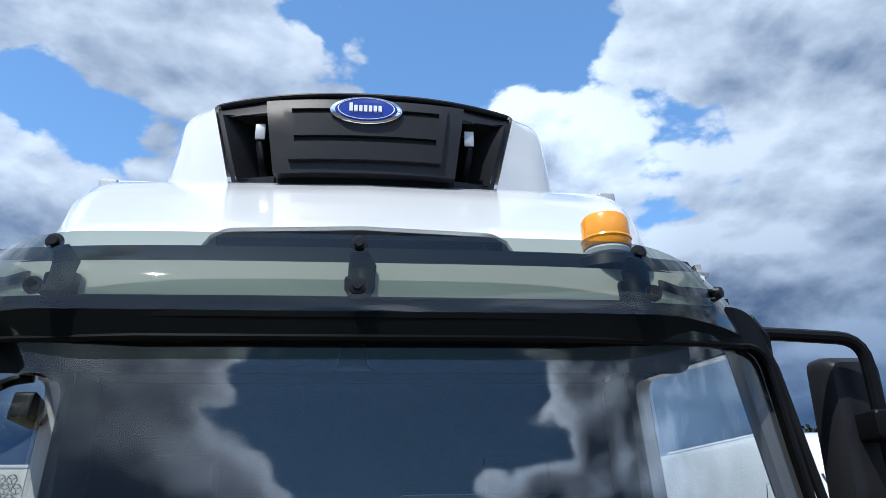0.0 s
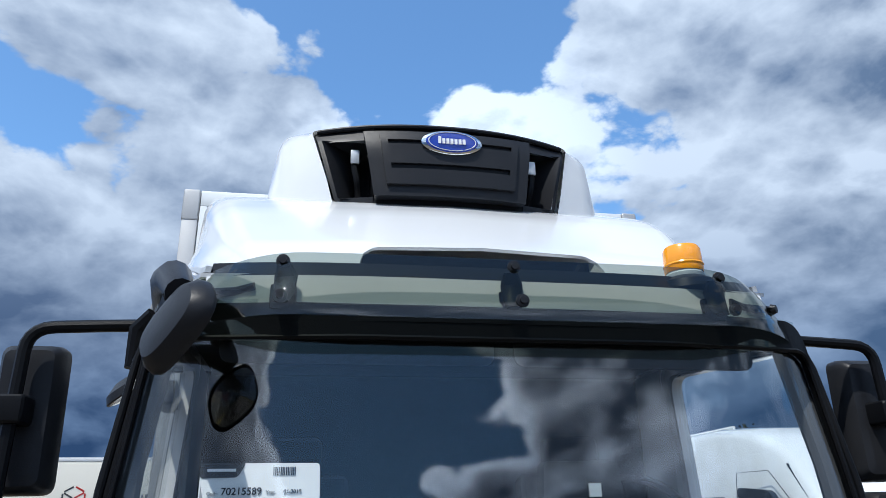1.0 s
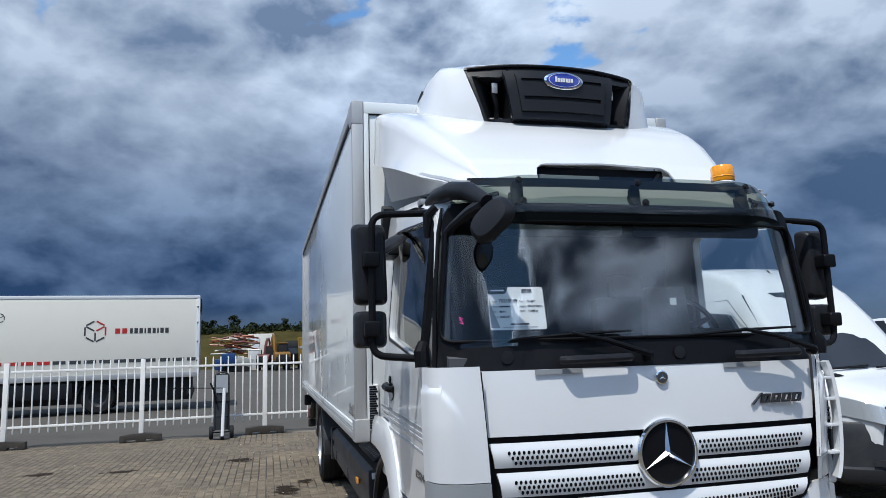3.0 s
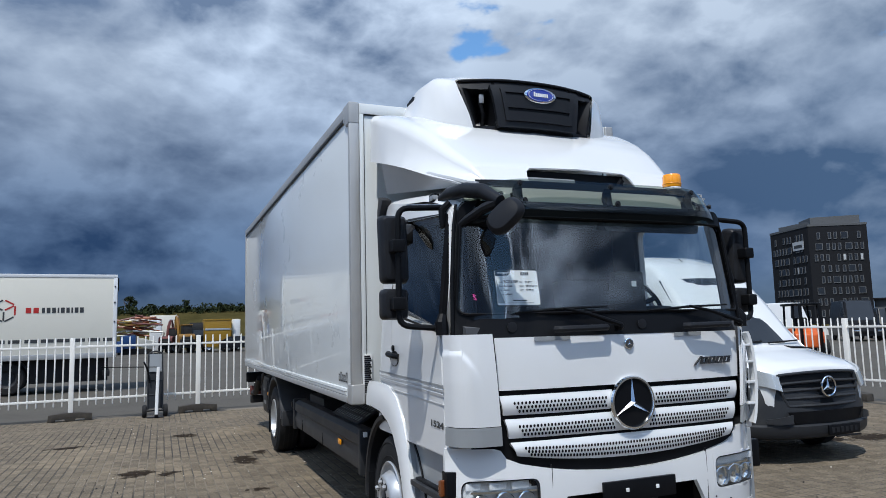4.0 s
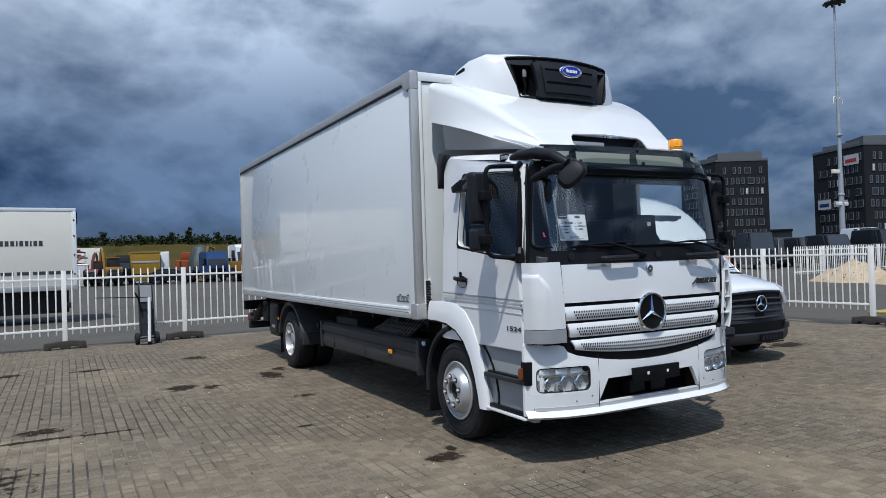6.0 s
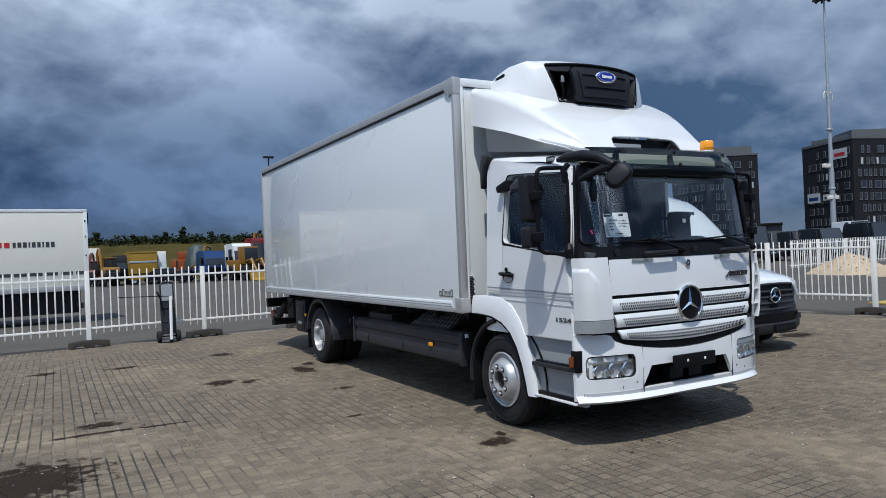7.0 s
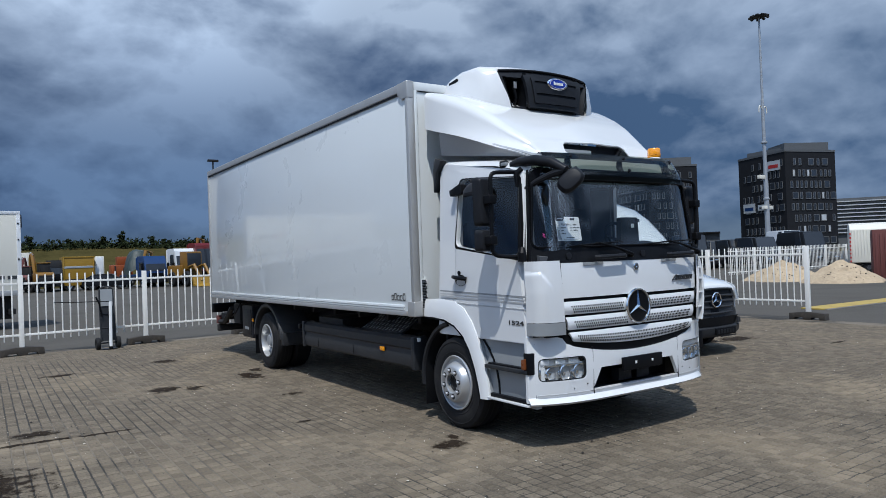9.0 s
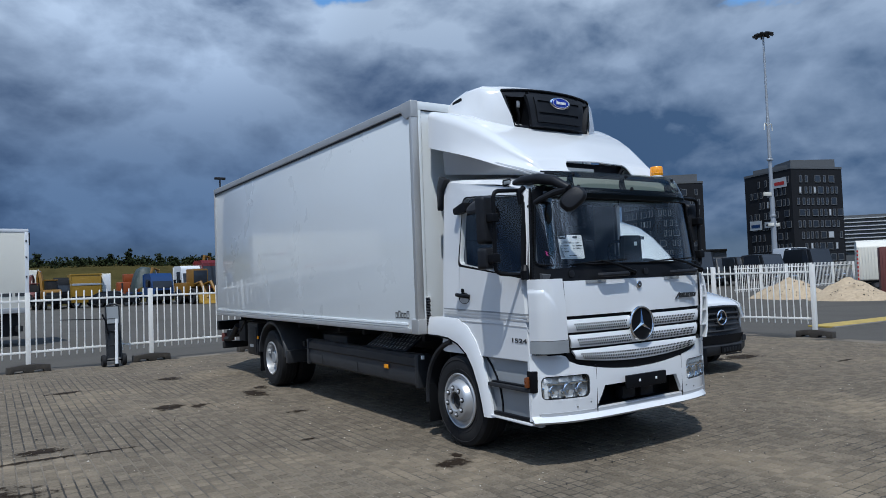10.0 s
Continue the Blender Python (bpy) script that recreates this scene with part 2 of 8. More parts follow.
LENS = pane_mat("clear_lens", (0.90, 0.92, 0.93), 0.06)
MIRROR = mat("mirror_glass", (0.85, 0.87, 0.88), 0.02, 1.0, vary=0.0, stain=0.0)
FENCE = mat("white_powder_coated_steel", (0.84, 0.82, 0.77), 0.42, grain=60, vary=0.03, stain=0.16, tint=(0.45, 0.43, 0.38))
CONCRETE = mat("weathered_concrete", (0.23, 0.215, 0.19), 0.9, grain=60, vary=0.22, stain=0.5, stain_scale=4, tint=(0.07, 0.06, 0.05), bump=0.5)
PAVER = mat("grey_concrete_paver", (0.142, 0.117, 0.087), 0.88, grain=42, vary=0.75, stain=0.85, stain_scale=0.45, tint=(0.228, 0.184, 0.130), bump=0.8, random_shade=0.20, everywhere=True, spec=0.12)
JOINT = mat("sandy_joint", (0.030, 0.026, 0.020), 0.95, grain=90, vary=0.45, stain=0.97, stain_scale=0.55, tint=(0.165, 0.136, 0.100), bump=0.6, edge=(0.45, 0.60))
DARKSTONE = mat("dark_pebble", (0.022, 0.018, 0.014), 0.8, grain=60, vary=0.3)
PALESTONE = mat("pale_chipping", (0.52, 0.47, 0.40), 0.8, grain=60, vary=0.3)
ASPHALT = mat("worn_asphalt", (0.090, 0.083, 0.073), 0.9, grain=25, vary=0.25, stain=0.45, stain_scale=0.25, tint=(0.060, 0.056, 0.050), bump=0.4, spec=0.1)
GRIT = mat("pale_grit", (0.24, 0.205, 0.16), 0.9, grain=80, vary=0.3, stain=0.3, random_shade=0.45)
OIL = mat("oil_stain", (0.026, 0.018, 0.012), 0.85, grain=30, vary=0.3, stain=0.4, spec=0.1)
t_oil = OIL.node_tree
oil_at = t_oil.nodes.new("ShaderNodeTexCoord")
centred = t_oil.nodes.new("ShaderNodeVectorMath")
centred.operation = "DISTANCE"
centred.inputs[1].default_value = (0.5, 0.5, 0.5)
flat = t_oil.nodes.new("ShaderNodeVectorMath")
flat.operation = "MULTIPLY_ADD"
flat.inputs[1].default_value, flat.inputs[2].default_value = (1, 1, 0), (0, 0, 0.5)
wire(t_oil, oil_at.outputs["Generated"], flat.inputs[0])
wire(t_oil, flat, centred.inputs[0])
seep = calc(t_oil, "SUBTRACT", noise_of(t_oil, oil_at.outputs["Object"], 8.0, 8.0, 0.68), calc(t_oil, "MULTIPLY_ADD", centred.outputs["Value"], 0.85, 0.20))
wire(t_oil, span(t_oil, seep, -0.02, 0.14, 0.0, 0.9), t_oil.nodes["Principled BSDF"].inputs["Alpha"])   # thins out towards its rim
GRASS = mat("dry_grass", (0.062, 0.052, 0.020), 0.95, grain=3.0, vary=0.45, stain=0.6, stain_scale=0.12, tint=(0.014, 0.015, 0.006), bump=0.4, spec=0.0)
LEAF = mat("dark_foliage", (0.020, 0.027, 0.010), 0.8, grain=4, vary=0.4, stain=0.4, random_shade=0.35, spec=0.1)
BARK = mat("bark", (0.06, 0.048, 0.036), 0.9, vary=0.3, stain=0.3)
SAND = mat("yellow_sand", (0.42, 0.325, 0.215), 0.95, grain=9, vary=0.45, stain=0.5, stain_scale=2.5, tint=(0.28, 0.21, 0.13), bump=0.8)
YELLOW = mat("yellow_machine_paint", (0.27, 0.155, 0.010), 0.45, vary=0.1, stain=0.3, tint=(0.25, 0.14, 0.03))
OCHRE = mat("ochre_machine_paint", (0.20, 0.098, 0.009), 0.45, vary=0.1, stain=0.3, tint=(0.2, 0.09, 0.02))
ORANGE = mat("orange_machine_paint", (0.25, 0.055, 0.010), 0.45, vary=0.1, stain=0.3, tint=(0.2, 0.06, 0.02))
BRIGHTORANGE = mat("bright_orange_machine_paint", (0.60, 0.11, 0.02), 0.4, vary=0.08, stain=0.2, tint=(0.3, 0.07, 0.02))
REDPAINT = mat("red_truck_paint", (0.131, 0.012, 0.01), 0.35, vary=0.06, stain=0.15, coat=0.3)
BLUEPAINT = mat("blue_truck_paint", (0.01, 0.041, 0.136), 0.35, vary=0.06, stain=0.15, coat=0.3)
GREENTARP = mat("dark_green_tarpaulin", (0.030, 0.045, 0.042), 0.6, vary=0.2, stain=0.3)
BROWNRED = mat("brown_red_container", (0.13, 0.038, 0.032), 0.6, vary=0.12, stain=0.3)
BLACKPAINT = mat("black_car_paint", (0.006, 0.0065, 0.008), 0.35, vary=0.1, stain=0.1, spec=0.18)
PLATEYELLOW = mat("worn_yellow_plate", (0.42, 0.30, 0.07), 0.6, grain=12, vary=0.2, stain=0.5, stain_scale=2, tint=(0.25, 0.19, 0.09))
CLADDING = mat("anthracite_brick_cladding", (0.013, 0.014, 0.017), 0.9, grain=4, vary=0.25, stain=0.3, stain_scale=0.15, tint=(0.020, 0.021, 0.024), spec=0.2)
LIGHTMETAL = mat("galvanised_steel", (0.42, 0.44, 0.46), 0.45, 0.5, vary=0.08, stain=0.2)
WINDOWDARK = mat("dark_window", (0.03, 0.036, 0.046), 0.12, vary=0.1, stain=0.1, spec=0.3)
WINDOWFRAME = mat("pale_window_frame", (0.12, 0.125, 0.13), 0.5, vary=0.05, stain=0.1)
BLIND = mat("white_window_blind", (0.45, 0.47, 0.49), 0.5, vary=0.05, stain=0.1)
ROOFGREY = mat("grey_roof_plant", (0.09, 0.095, 0.10), 0.6, vary=0.1, stain=0.2)


# ---- mesh helpers ----
def thing(name, label, category, at=(0, 0, 0), turn=0.0, group="", kind=""):
    ob = new(name)
    ob.empty_display_size = 0.2
    ob.matrix_basis = pose(*at, 0, 0, turn)
    return tagged(ob, label, category, group, kind)


def finish(bm, name, material, sharp=32.0):
    bmesh.ops.recalc_face_normals(bm, faces=bm.faces[:])
    for e in bm.edges:
        e.smooth = e.calc_face_angle(0.0) < radians(sharp)
    for f in bm.faces:
        f.smooth = True
    me = bpy.data.meshes.new(name)
    bm.to_mesh(me)
    bm.free()
    me.materials.append(material)
    return me


def part(name, bm, material, parent, label="", sharp=32.0, at=None):
    """One mesh object under a thing or under a part."""
    ob = new(name, finish(bm, name, material, sharp))
    ob.parent = parent
    if at is not None:
        ob.matrix_basis = at
    return tagged(ob, label)


def solo(name, bm, material, label, category, kind="", group="", sharp=32.0):
    return tagged(new(name, finish(bm, name, material, sharp)), label, category, group, kind)


def rbox(x0, x1, y0, y1, z0, z1, r=0.008, seg=2, into=None):
    bm = bmesh.new()
    m = Matrix.Translation(((x0 + x1) / 2, (y0 + y1) / 2, (z0 + z1) / 2)) @ Matrix.Diagonal((abs(x1 - x0), abs(y1 - y0), abs(z1 - z0), 1))
    bmesh.ops.create_cube(bm, size=1.0, matrix=m)
    if r > 0:
        r = min(r, 0.45 * min(abs(x1 - x0), abs(y1 - y0), abs(z1 - z0)))
        bmesh.ops.bevel(bm, geom=bm.edges[:], offset=r, segments=seg, affect="EDGES", profile=0.6)
    return join(into, bm) if into else bm


def join(bm, other, m=None):
    """Adds the mesh other, moved by m, to bm."""
    if m is not None:
        bmesh.ops.transform(other, matrix=m, verts=other.verts[:])
    me = bpy.data.meshes.new("tmp")
    other.to_mesh(me)
    other.free()
    bm.from_mesh(me)
    bpy.data.meshes.remove(me)
    return bm


def moved(bm, m):
    bmesh.ops.transform(bm, matrix=m, verts=bm.verts[:])
    return bm


def prism(poly, axis, a, b, r=0.0, seg=2):
    """A polygon pushed from a to b along an axis; the polygon lies in the other two axes, in order."""
    def put(p, d):
        return {"x": (d, p[0], p[1]), "y": (p[0], d, p[1]), "z": (p[0], p[1], d)}[axis]
    bm = bmesh.new()
    lo, hi = [bm.verts.new(put(p, a)) for p in poly], [bm.verts.new(put(p, b)) for p in poly]
    bm.faces.new(lo)
    bm.faces.new(hi)
    n = len(poly)
    for i in range(n):
        bm.faces.new((lo[i], lo[(i + 1) % n], hi[(i + 1) % n], hi[i]))
    bmesh.ops.recalc_face_normals(bm, faces=bm.faces[:])
    if r:
        es = [e for e in bm.edges if e.calc_face_angle(0.0) > radians(25)]
        bmesh.ops.bevel(bm, geom=es, offset=r, segments=seg, affect="EDGES", profile=0.6, clamp_overlap=True)
    return bm


def rounded(pts, r, n=4):
    """A closed 2D polygon with its corners rounded, n + 1 points a corner; r: one radius or one a corner."""
    out, count = [], len(pts)
    for i, p in enumerate(pts):
        rad = r[i] if isinstance(r, (list, tuple)) else r
        p, a, b = Vector(p), Vector(pts[i - 1]), Vector(pts[(i + 1) % count])
        da, db = (a - p), (b - p)
        ra, rb = min(rad, da.length * 0.45), min(rad, db.length * 0.45)
        s, e = p + da.normalized() * ra, p + db.normalized() * rb
        for k in range(n + 1):
            u = k / n
            out.append(tuple((1 - u) ** 2 * s + 2 * u * (1 - u) * p + u * u * e))
    return out


def bend(pts, r, n=5):
    """An open 3D line with its inner corners rounded."""
    pts = [Vector(p) for p in pts]
    out = [pts[0]]
    for a, p, b in zip(pts, pts[1:], pts[2:]):
        da, db = a - p, b - p
        s, e = p + da.normalized() * min(r, da.length * 0.49), p + db.normalized() * min(r, db.length * 0.49)
        out += [(1 - k / n) ** 2 * s + 2 * (k / n) * (1 - k / n) * p + (k / n) ** 2 * e for k in range(n + 1)]
    return out + [pts[-1]]


def loft(rings, wrap=True, caps=True):
    bm = bmesh.new()
    vs = [[bm.verts.new(p) for p in ring] for ring in rings]
    n = len(rings[0])
    for a, b in zip(vs, vs[1:]):
        for i in range(n if wrap else n - 1):
            bm.faces.new((a[i], a[(i + 1) % n], b[(i + 1) % n], b[i]))
    if caps and wrap:
        bm.faces.new(vs[0])
        bm.faces.new(vs[-1])
    return bm


def tube(pts, r, n=10, corner=0.0, flat=1.0):
    """A pipe along a line; r: one radius or one a point; flat squeezes it across."""
    pts = bend(pts, corner) if corner else [Vector(p) for p in pts]
    rs = r if isinstance(r, (list, tuple)) else [r] * len(pts)
    rings, up = [], None
    for i, p in enumerate(pts):
        d = (pts[min(i + 1, len(pts) - 1)] - pts[max(i - 1, 0)]).normalized()
        if up is None:
            up = Vector((0, 0, 1)) if abs(d.z) < 0.9 else Vector((0, 1, 0))
        side = d.cross(up).normalized()
        up = side.cross(d).normalized()
        rings.append([p + rs[i] * (math.cos(k * math.tau / n) * side + flat * math.sin(k * math.tau / n) * up) for k in range(n)])
    return loft(rings)


def lathe(profile, n=24, axis="z"):
    """Turns (radius, height) pairs round an axis."""
    rings = []
    for rad, h in profile:
        ring = []
        for k in range(n):
            c, s = rad * math.cos(k * math.tau / n), rad * math.sin(k * math.tau / n)
            ring.append({"z": (c, s, h), "x": (h, c, s), "y": (c, h, s)}[axis])
        rings.append(ring)
    ends = profile[0][0] < 1e-6, profile[-1][0] < 1e-6
    if not any(ends):
        rings.append(rings[0])
    bm = loft(rings, caps=False)
    bmesh.ops.remove_doubles(bm, verts=bm.verts[:], dist=1e-5)
    return bm


def sheet(at, us, vs, thick=0.0):
    """A surface through at(u, v); thick gives it a back."""
    bm = bmesh.new()
    grid = [[bm.verts.new(at(u, v)) for u in us] for v in vs]
    for a, b in zip(grid, grid[1:]):
        for i in range(len(us) - 1):
            bm.faces.new((a[i], a[i + 1], b[i + 1], b[i]))
    bmesh.ops.recalc_face_normals(bm, faces=bm.faces[:])
    if thick:
        bmesh.ops.solidify(bm, geom=bm.faces[:], thickness=thick)
    return bm


def ring_panel(outer, inner, back=None):
    """A flat or bowed panel between two matched loops; back: a vector by which its rims turn inwards."""
    bm = bmesh.new()
    o, i = [bm.verts.new(p) for p in outer], [bm.verts.new(p) for p in inner]
    n = len(o)
    for k in range(n):
        bm.faces.new((o[k], o[(k + 1) % n], i[(k + 1) % n], i[k]))
    if back is not None:
        for loop in (o, i):
            b = [bm.verts.new(v.co + Vector(back)) for v in loop]
            for k in range(n):
                bm.faces.new((loop[k], b[k], b[(k + 1) % n], loop[(k + 1) % n]))
    return bm


def fan(loop):
    bm = bmesh.new()
    bm.faces.new([bm.verts.new(p) for p in loop])
    bmesh.ops.triangulate(bm, faces=bm.faces[:])
    return bm


def steps(a, b, n):
    return [a + (b - a) * k / n for k in range(n + 1)]


def writing(body, size, material, parent, m, name="lettering", align="LEFT", bold=0.0):
    """Letters in the built-in font, as a part."""
    cu = bpy.data.curves.new(name, "FONT")
    cu.body, cu.size, cu.align_x, cu.extrude, cu.offset = body, size, align, 0.0006, bold
    cu.materials.append(material)
    ob = new(name, cu)
    ob.parent, ob.matrix_basis = parent, m
    return ob


FACE_SOUTH = pose(0, 0, 0, 90, 0, 0)       # lies in x, z and is read from -y
FACE_WEST = pose(0, 0, 0, 90, 0, -90)      # lies in y, z and is read from -x


# ---- ground ----
def slab(x0, x1, y0, y1, z):
    bm = bmesh.new()
    bm.faces.new([bm.verts.new(p) for p in ((x0, y0, z), (x1, y0, z), (x1, y1, z), (x0, y1, z))])
    return bm


solo("ground", slab(-2500, 2500, -2500, 2500, -0.10), GRASS, "flat dry grassland that runs to the horizon", "ground", "structure")
solo("road", slab(-120, 190, -60, 79, -0.012), ASPHALT, "worn grey asphalt yard behind the fences", "asphalt yard", "structure")
paving = solo("pavement", slab(-9.5, 10.5, -7.0, 12.9, -0.0042), JOINT, "sandy joints under grey block paving of the truck yard", "block paving", "structure")


def bank_height(x, y):
    s = min(1.0, max(0.0, (y - 77) / 34))
    s = s * s * (3 - 2 * s)
    n = noise.fractal(Vector((x * 0.045, y * 0.06, 3.1)), 1.0, 2.0, 5)
    edge = min(1.0, max(0.0, (62 - x) / 26)) * min(1.0, max(0.0, (x + 115) / 20))
    return -0.05 + edge * (s * 4.9 + 0.45 * n * min(1.0, s * 3))


solo("grass_bank", sheet(lambda u, v: (u, v, bank_height(u, v)), steps(-115, 62, 118), steps(76, 190, 50)), GRASS,
     "low bank of dry yellow-green grass behind the yard", "grass bank", "structure")


def stain(cx, cy, rx, ry, seed, turn=0.0):
    """A flat spill with a ragged edge that follows the blocks."""
    rng, pts = random.Random(seed), []
    for k in range(44):
        a = k * math.tau / 44
        rag = 1.15 + 0.25 * noise.noise(Vector((math.cos(a) * 1.7, math.sin(a) * 1.7, seed * 3.7)))
        x, y = rx * rag * math.cos(a), ry * rag * math.sin(a)
        pts.append((cx + x * math.cos(turn) - y * math.sin(turn), cy + x * math.sin(turn) + y * math.cos(turn), 0.0045))
    return fan(pts)


for n, (cx, cy, rx, ry) in enumerate([(-5.3, 2.15, 0.80, 0.85), (-6.0, 1.9, 0.55, 0.6), (-2.95, 5.8, 0.26, 0.26), (-2.6, 5.6, 0.15, 0.2), (-1.56, 0.80, 0.22, 0.17), (-1.35, 1.0, 0.08, 0.12),
                                      (-4.0, 8.5, 0.34, 0.18), (-1.66, 6.1, 0.2, 0.42), (-1.4, 6.6, 0.14, 0.2), (-1.70, 4.2, 0.16, 0.09), (-2.3, 8.9, 0.28, 0.24),
                                      (-5.2, 8.7, 0.25, 0.2), (-4.7, 3.6, 0.5, 0.06), (-4.0, 3.55, 0.4, 0.05), (6.5, 3.3, 0.55, 0.3), (5.9, 3.45, 0.3, 0.2),
                                      (5.6, -0.5, 0.2, 0.05), (-4.6, 4.0, 0.3, 0.16), (-2.2, 2.6, 0.1, 0.05), (7.2, 1.8, 0.3, 0.06)]):
    part("oil_stain", stain(cx, cy, rx, ry, n + 2), OIL, paving, "dark oil stain with a ragged edge")


def gravel(count, seed, least, more, clump, material):
    """Small loose stones strewn over the paving."""
    rng, vs, fs = random.Random(seed), [], []
    for n in range(count):
        x, y = rng.uniform(-9, 9.8), rng.uniform(-4.5, 12.5)
        if noise.noise(Vector((x * 0.35, y * 0.35, 5.0))) + rng.uniform(-0.5, 0.35) < clump:
            continue
        r = least + more * rng.random() ** 4
        a, b, c = r * rng.uniform(0.7, 1.4), r * rng.uniform(0.7, 1.4), r * rng.uniform(0.5, 0.9)
        k = len(vs)
        vs += [(x - a, y, c), (x, y - b, c * 0.8), (x + a, y, c), (x, y + b, c * 1.1), (x, y, 2 * c), (x, y, 0.0)]
        for i in range(4):
            fs += [(k + i, k + (i + 1) % 4, k + 4), (k + (i + 1) % 4, k + i, k + 5)]
    me = bpy.data.meshes.new("gravel")
    me.from_pydata(vs, [], fs)
    me.materials.append(material)
    return me


tagged(new("gravel", gravel(14000, 31, 0.0026, 0.0075, -0.1, GRIT)), "small loose stones and grit strewn over the paving", "gravel", kind="stuff")
tagged(new("dark_pebbles", gravel(2000, 57, 0.0045, 0.0095, -0.2, DARKSTONE)), "small dark pebbles scattered over the paving", "pebbles", kind="stuff")
tagged(new("pale_chippings", gravel(4000, 83, 0.0030, 0.0080, 0.02, PALESTONE)), "small pale chippings strewn in patches on the paving", "chippings", kind="stuff")


# ---- the box truck ----
truck = thing("box_truck", "white refrigerated box truck with dark grey skirts parked on block paving", "truck")


def wall_x(z, y=1.0):
    """Half the cab's width at a height; towards the screen it draws in above the belt."""
    s = min(1.0, max(0.0, (z - 1.65) / 0.95))
    corner_in = min(1.0, max(0.0, (0.46 - y) / 0.26)) ** 2 * min(1.0, max(0.0, (z - 1.75) / 0.65))
    return 1.150 - 0.075 * s ** 1.4 - 0.085 * corner_in


def on_side(sx, poly, out=0.0):
    return [(sx * (wall_x(z, y) + out), y, z) for y, z in poly]


def both(make):
    for sx in (-1, 1):
        make(sx)


CAB_OUT = [(0.125, 0.92), (0.225, 2.435), (1.50, 2.655), (1.53, 0.92)]
DOOR_OUT = [(0.165, 0.935), (0.245, 2.415), (1.215, 2.520), (1.225, 0.935)]
WIN_OUT = [(0.220, 1.655), (0.285, 2.375), (1.135, 2.440), (1.175, 1.80)]


def grown(poly, d):
    c = sum((Vector(p) for p in poly), Vector((0, 0))) / len(poly)
    return [tuple(Vector(p) + Vector((math.copysign(d, p[0] - c.x), math.copysign(d, p[1] - c.y)))) for p in poly]


def cab_side(sx):
    shell = part("cab_side", ring_panel(on_side(sx, rounded(CAB_OUT, [0.03, 0.10, 0.16, 0.05], 6)), on_side(sx, rounded(DOOR_OUT, [0.04, 0.09, 0.10, 0.05], 6)), (-sx * 0.05, 0, 0)), WHITE, truck)
    door = part("door", ring_panel(on_side(sx, rounded(grown(DOOR_OUT, -0.008), [0.04, 0.09, 0.10, 0.05], 6), 0.004), on_side(sx, rounded(WIN_OUT, [0.06, 0.06, 0.08, 0.06], 6), 0.004), (-sx * 0.05, 0, 0)), WHITE, truck)
    part("door_gap", ring_panel(on_side(sx, rounded(grown(DOOR_OUT, 0.004), [0.04, 0.09, 0.10, 0.05], 6), -0.012), on_side(sx, rounded(grown(DOOR_OUT, -0.012), [0.04, 0.09, 0.10, 0.05], 6), -0.012)), BLACK, door)
    part("window_seal", ring_panel(on_side(sx, rounded(grown(WIN_OUT, 0.004), [0.06, 0.06, 0.08, 0.06], 6), 0.008), on_side(sx, rounded(grown(WIN_OUT, -0.028), [0.05, 0.05, 0.07, 0.05], 6), 0.002), (-sx * 0.03, 0, 0)), BLACK, door)
    g = part("window_pane", fan(on_side(sx, rounded(grown(WIN_OUT, -0.024), [0.05, 0.05, 0.07, 0.05], 6), -0.012)), GLASS, door)
    g.visible_shadow = False
    # handle in its recess
    def oval(y, z, a, b, n=20):
        return [(y + a * math.cos(k * math.tau / n), z + b * math.sin(k * math.tau / n)) for k in range(n)]
    bowl = part("handle_recess", prism(oval(1.105, 1.462, 0.090, 0.055), "x", sx * 1.146, sx * 1.1565), BLACK, door)
    part("recess_floor", prism(oval(1.100, 1.446, 0.074, 0.034), "x", sx * 1.150, sx * 1.1590), SILVER, bowl)
    part("door_handle", tube([(sx * 1.158, 1.005, 1.478), (sx * 1.185, 1.035, 1.482), (sx * 1.188, 1.16, 1.492), (sx * 1.160, 1.225, 1.495)], 0.020, 8, 0.03), BLACK, door)
    part("lock", lathe([(0.0, 0.0), (0.020, 0.0), (0.022, 0.010), (0.0, 0.014)], 12, "x"), BLACK, door, at=pose(sx * 1.152, 1.125, 1.535, 0, 0, 0 if sx > 0 else 180))
    # pale stripes along the belt
    for z0, z1 in ((1.338, 1.352), (1.312, 1.324), (1.282, 1.298), (1.232, 1.240)):
        part("belt_stripe", prism([(0.13, z0 - 0.02), (0.13, z1 - 0.02), (1.47, z1 + 0.012), (1.47, z0 + 0.012)], "x", sx * 1.153, sx * 1.1575), SILVER if z0 < 1.33 else GREYPAINT, door)
    if sx < 0:
        part("rain_eyebrow", prism(rounded([(1.02, 2.30), (1.05, 2.40), (1.24, 2.345), (1.22, 2.285)], 0.02), "x", sx * 1.10, sx * 1.165, 0.008), BLACK, door)


both(cab_side)
writing("1524", 0.052, DARKVINYL, truck, Matrix.Translation((-1.158, 0.40, 1.078)) @ FACE_WEST @ Matrix.Diagonal((2.15, 1, 1, 1)), "model_number", bold=0.0015)

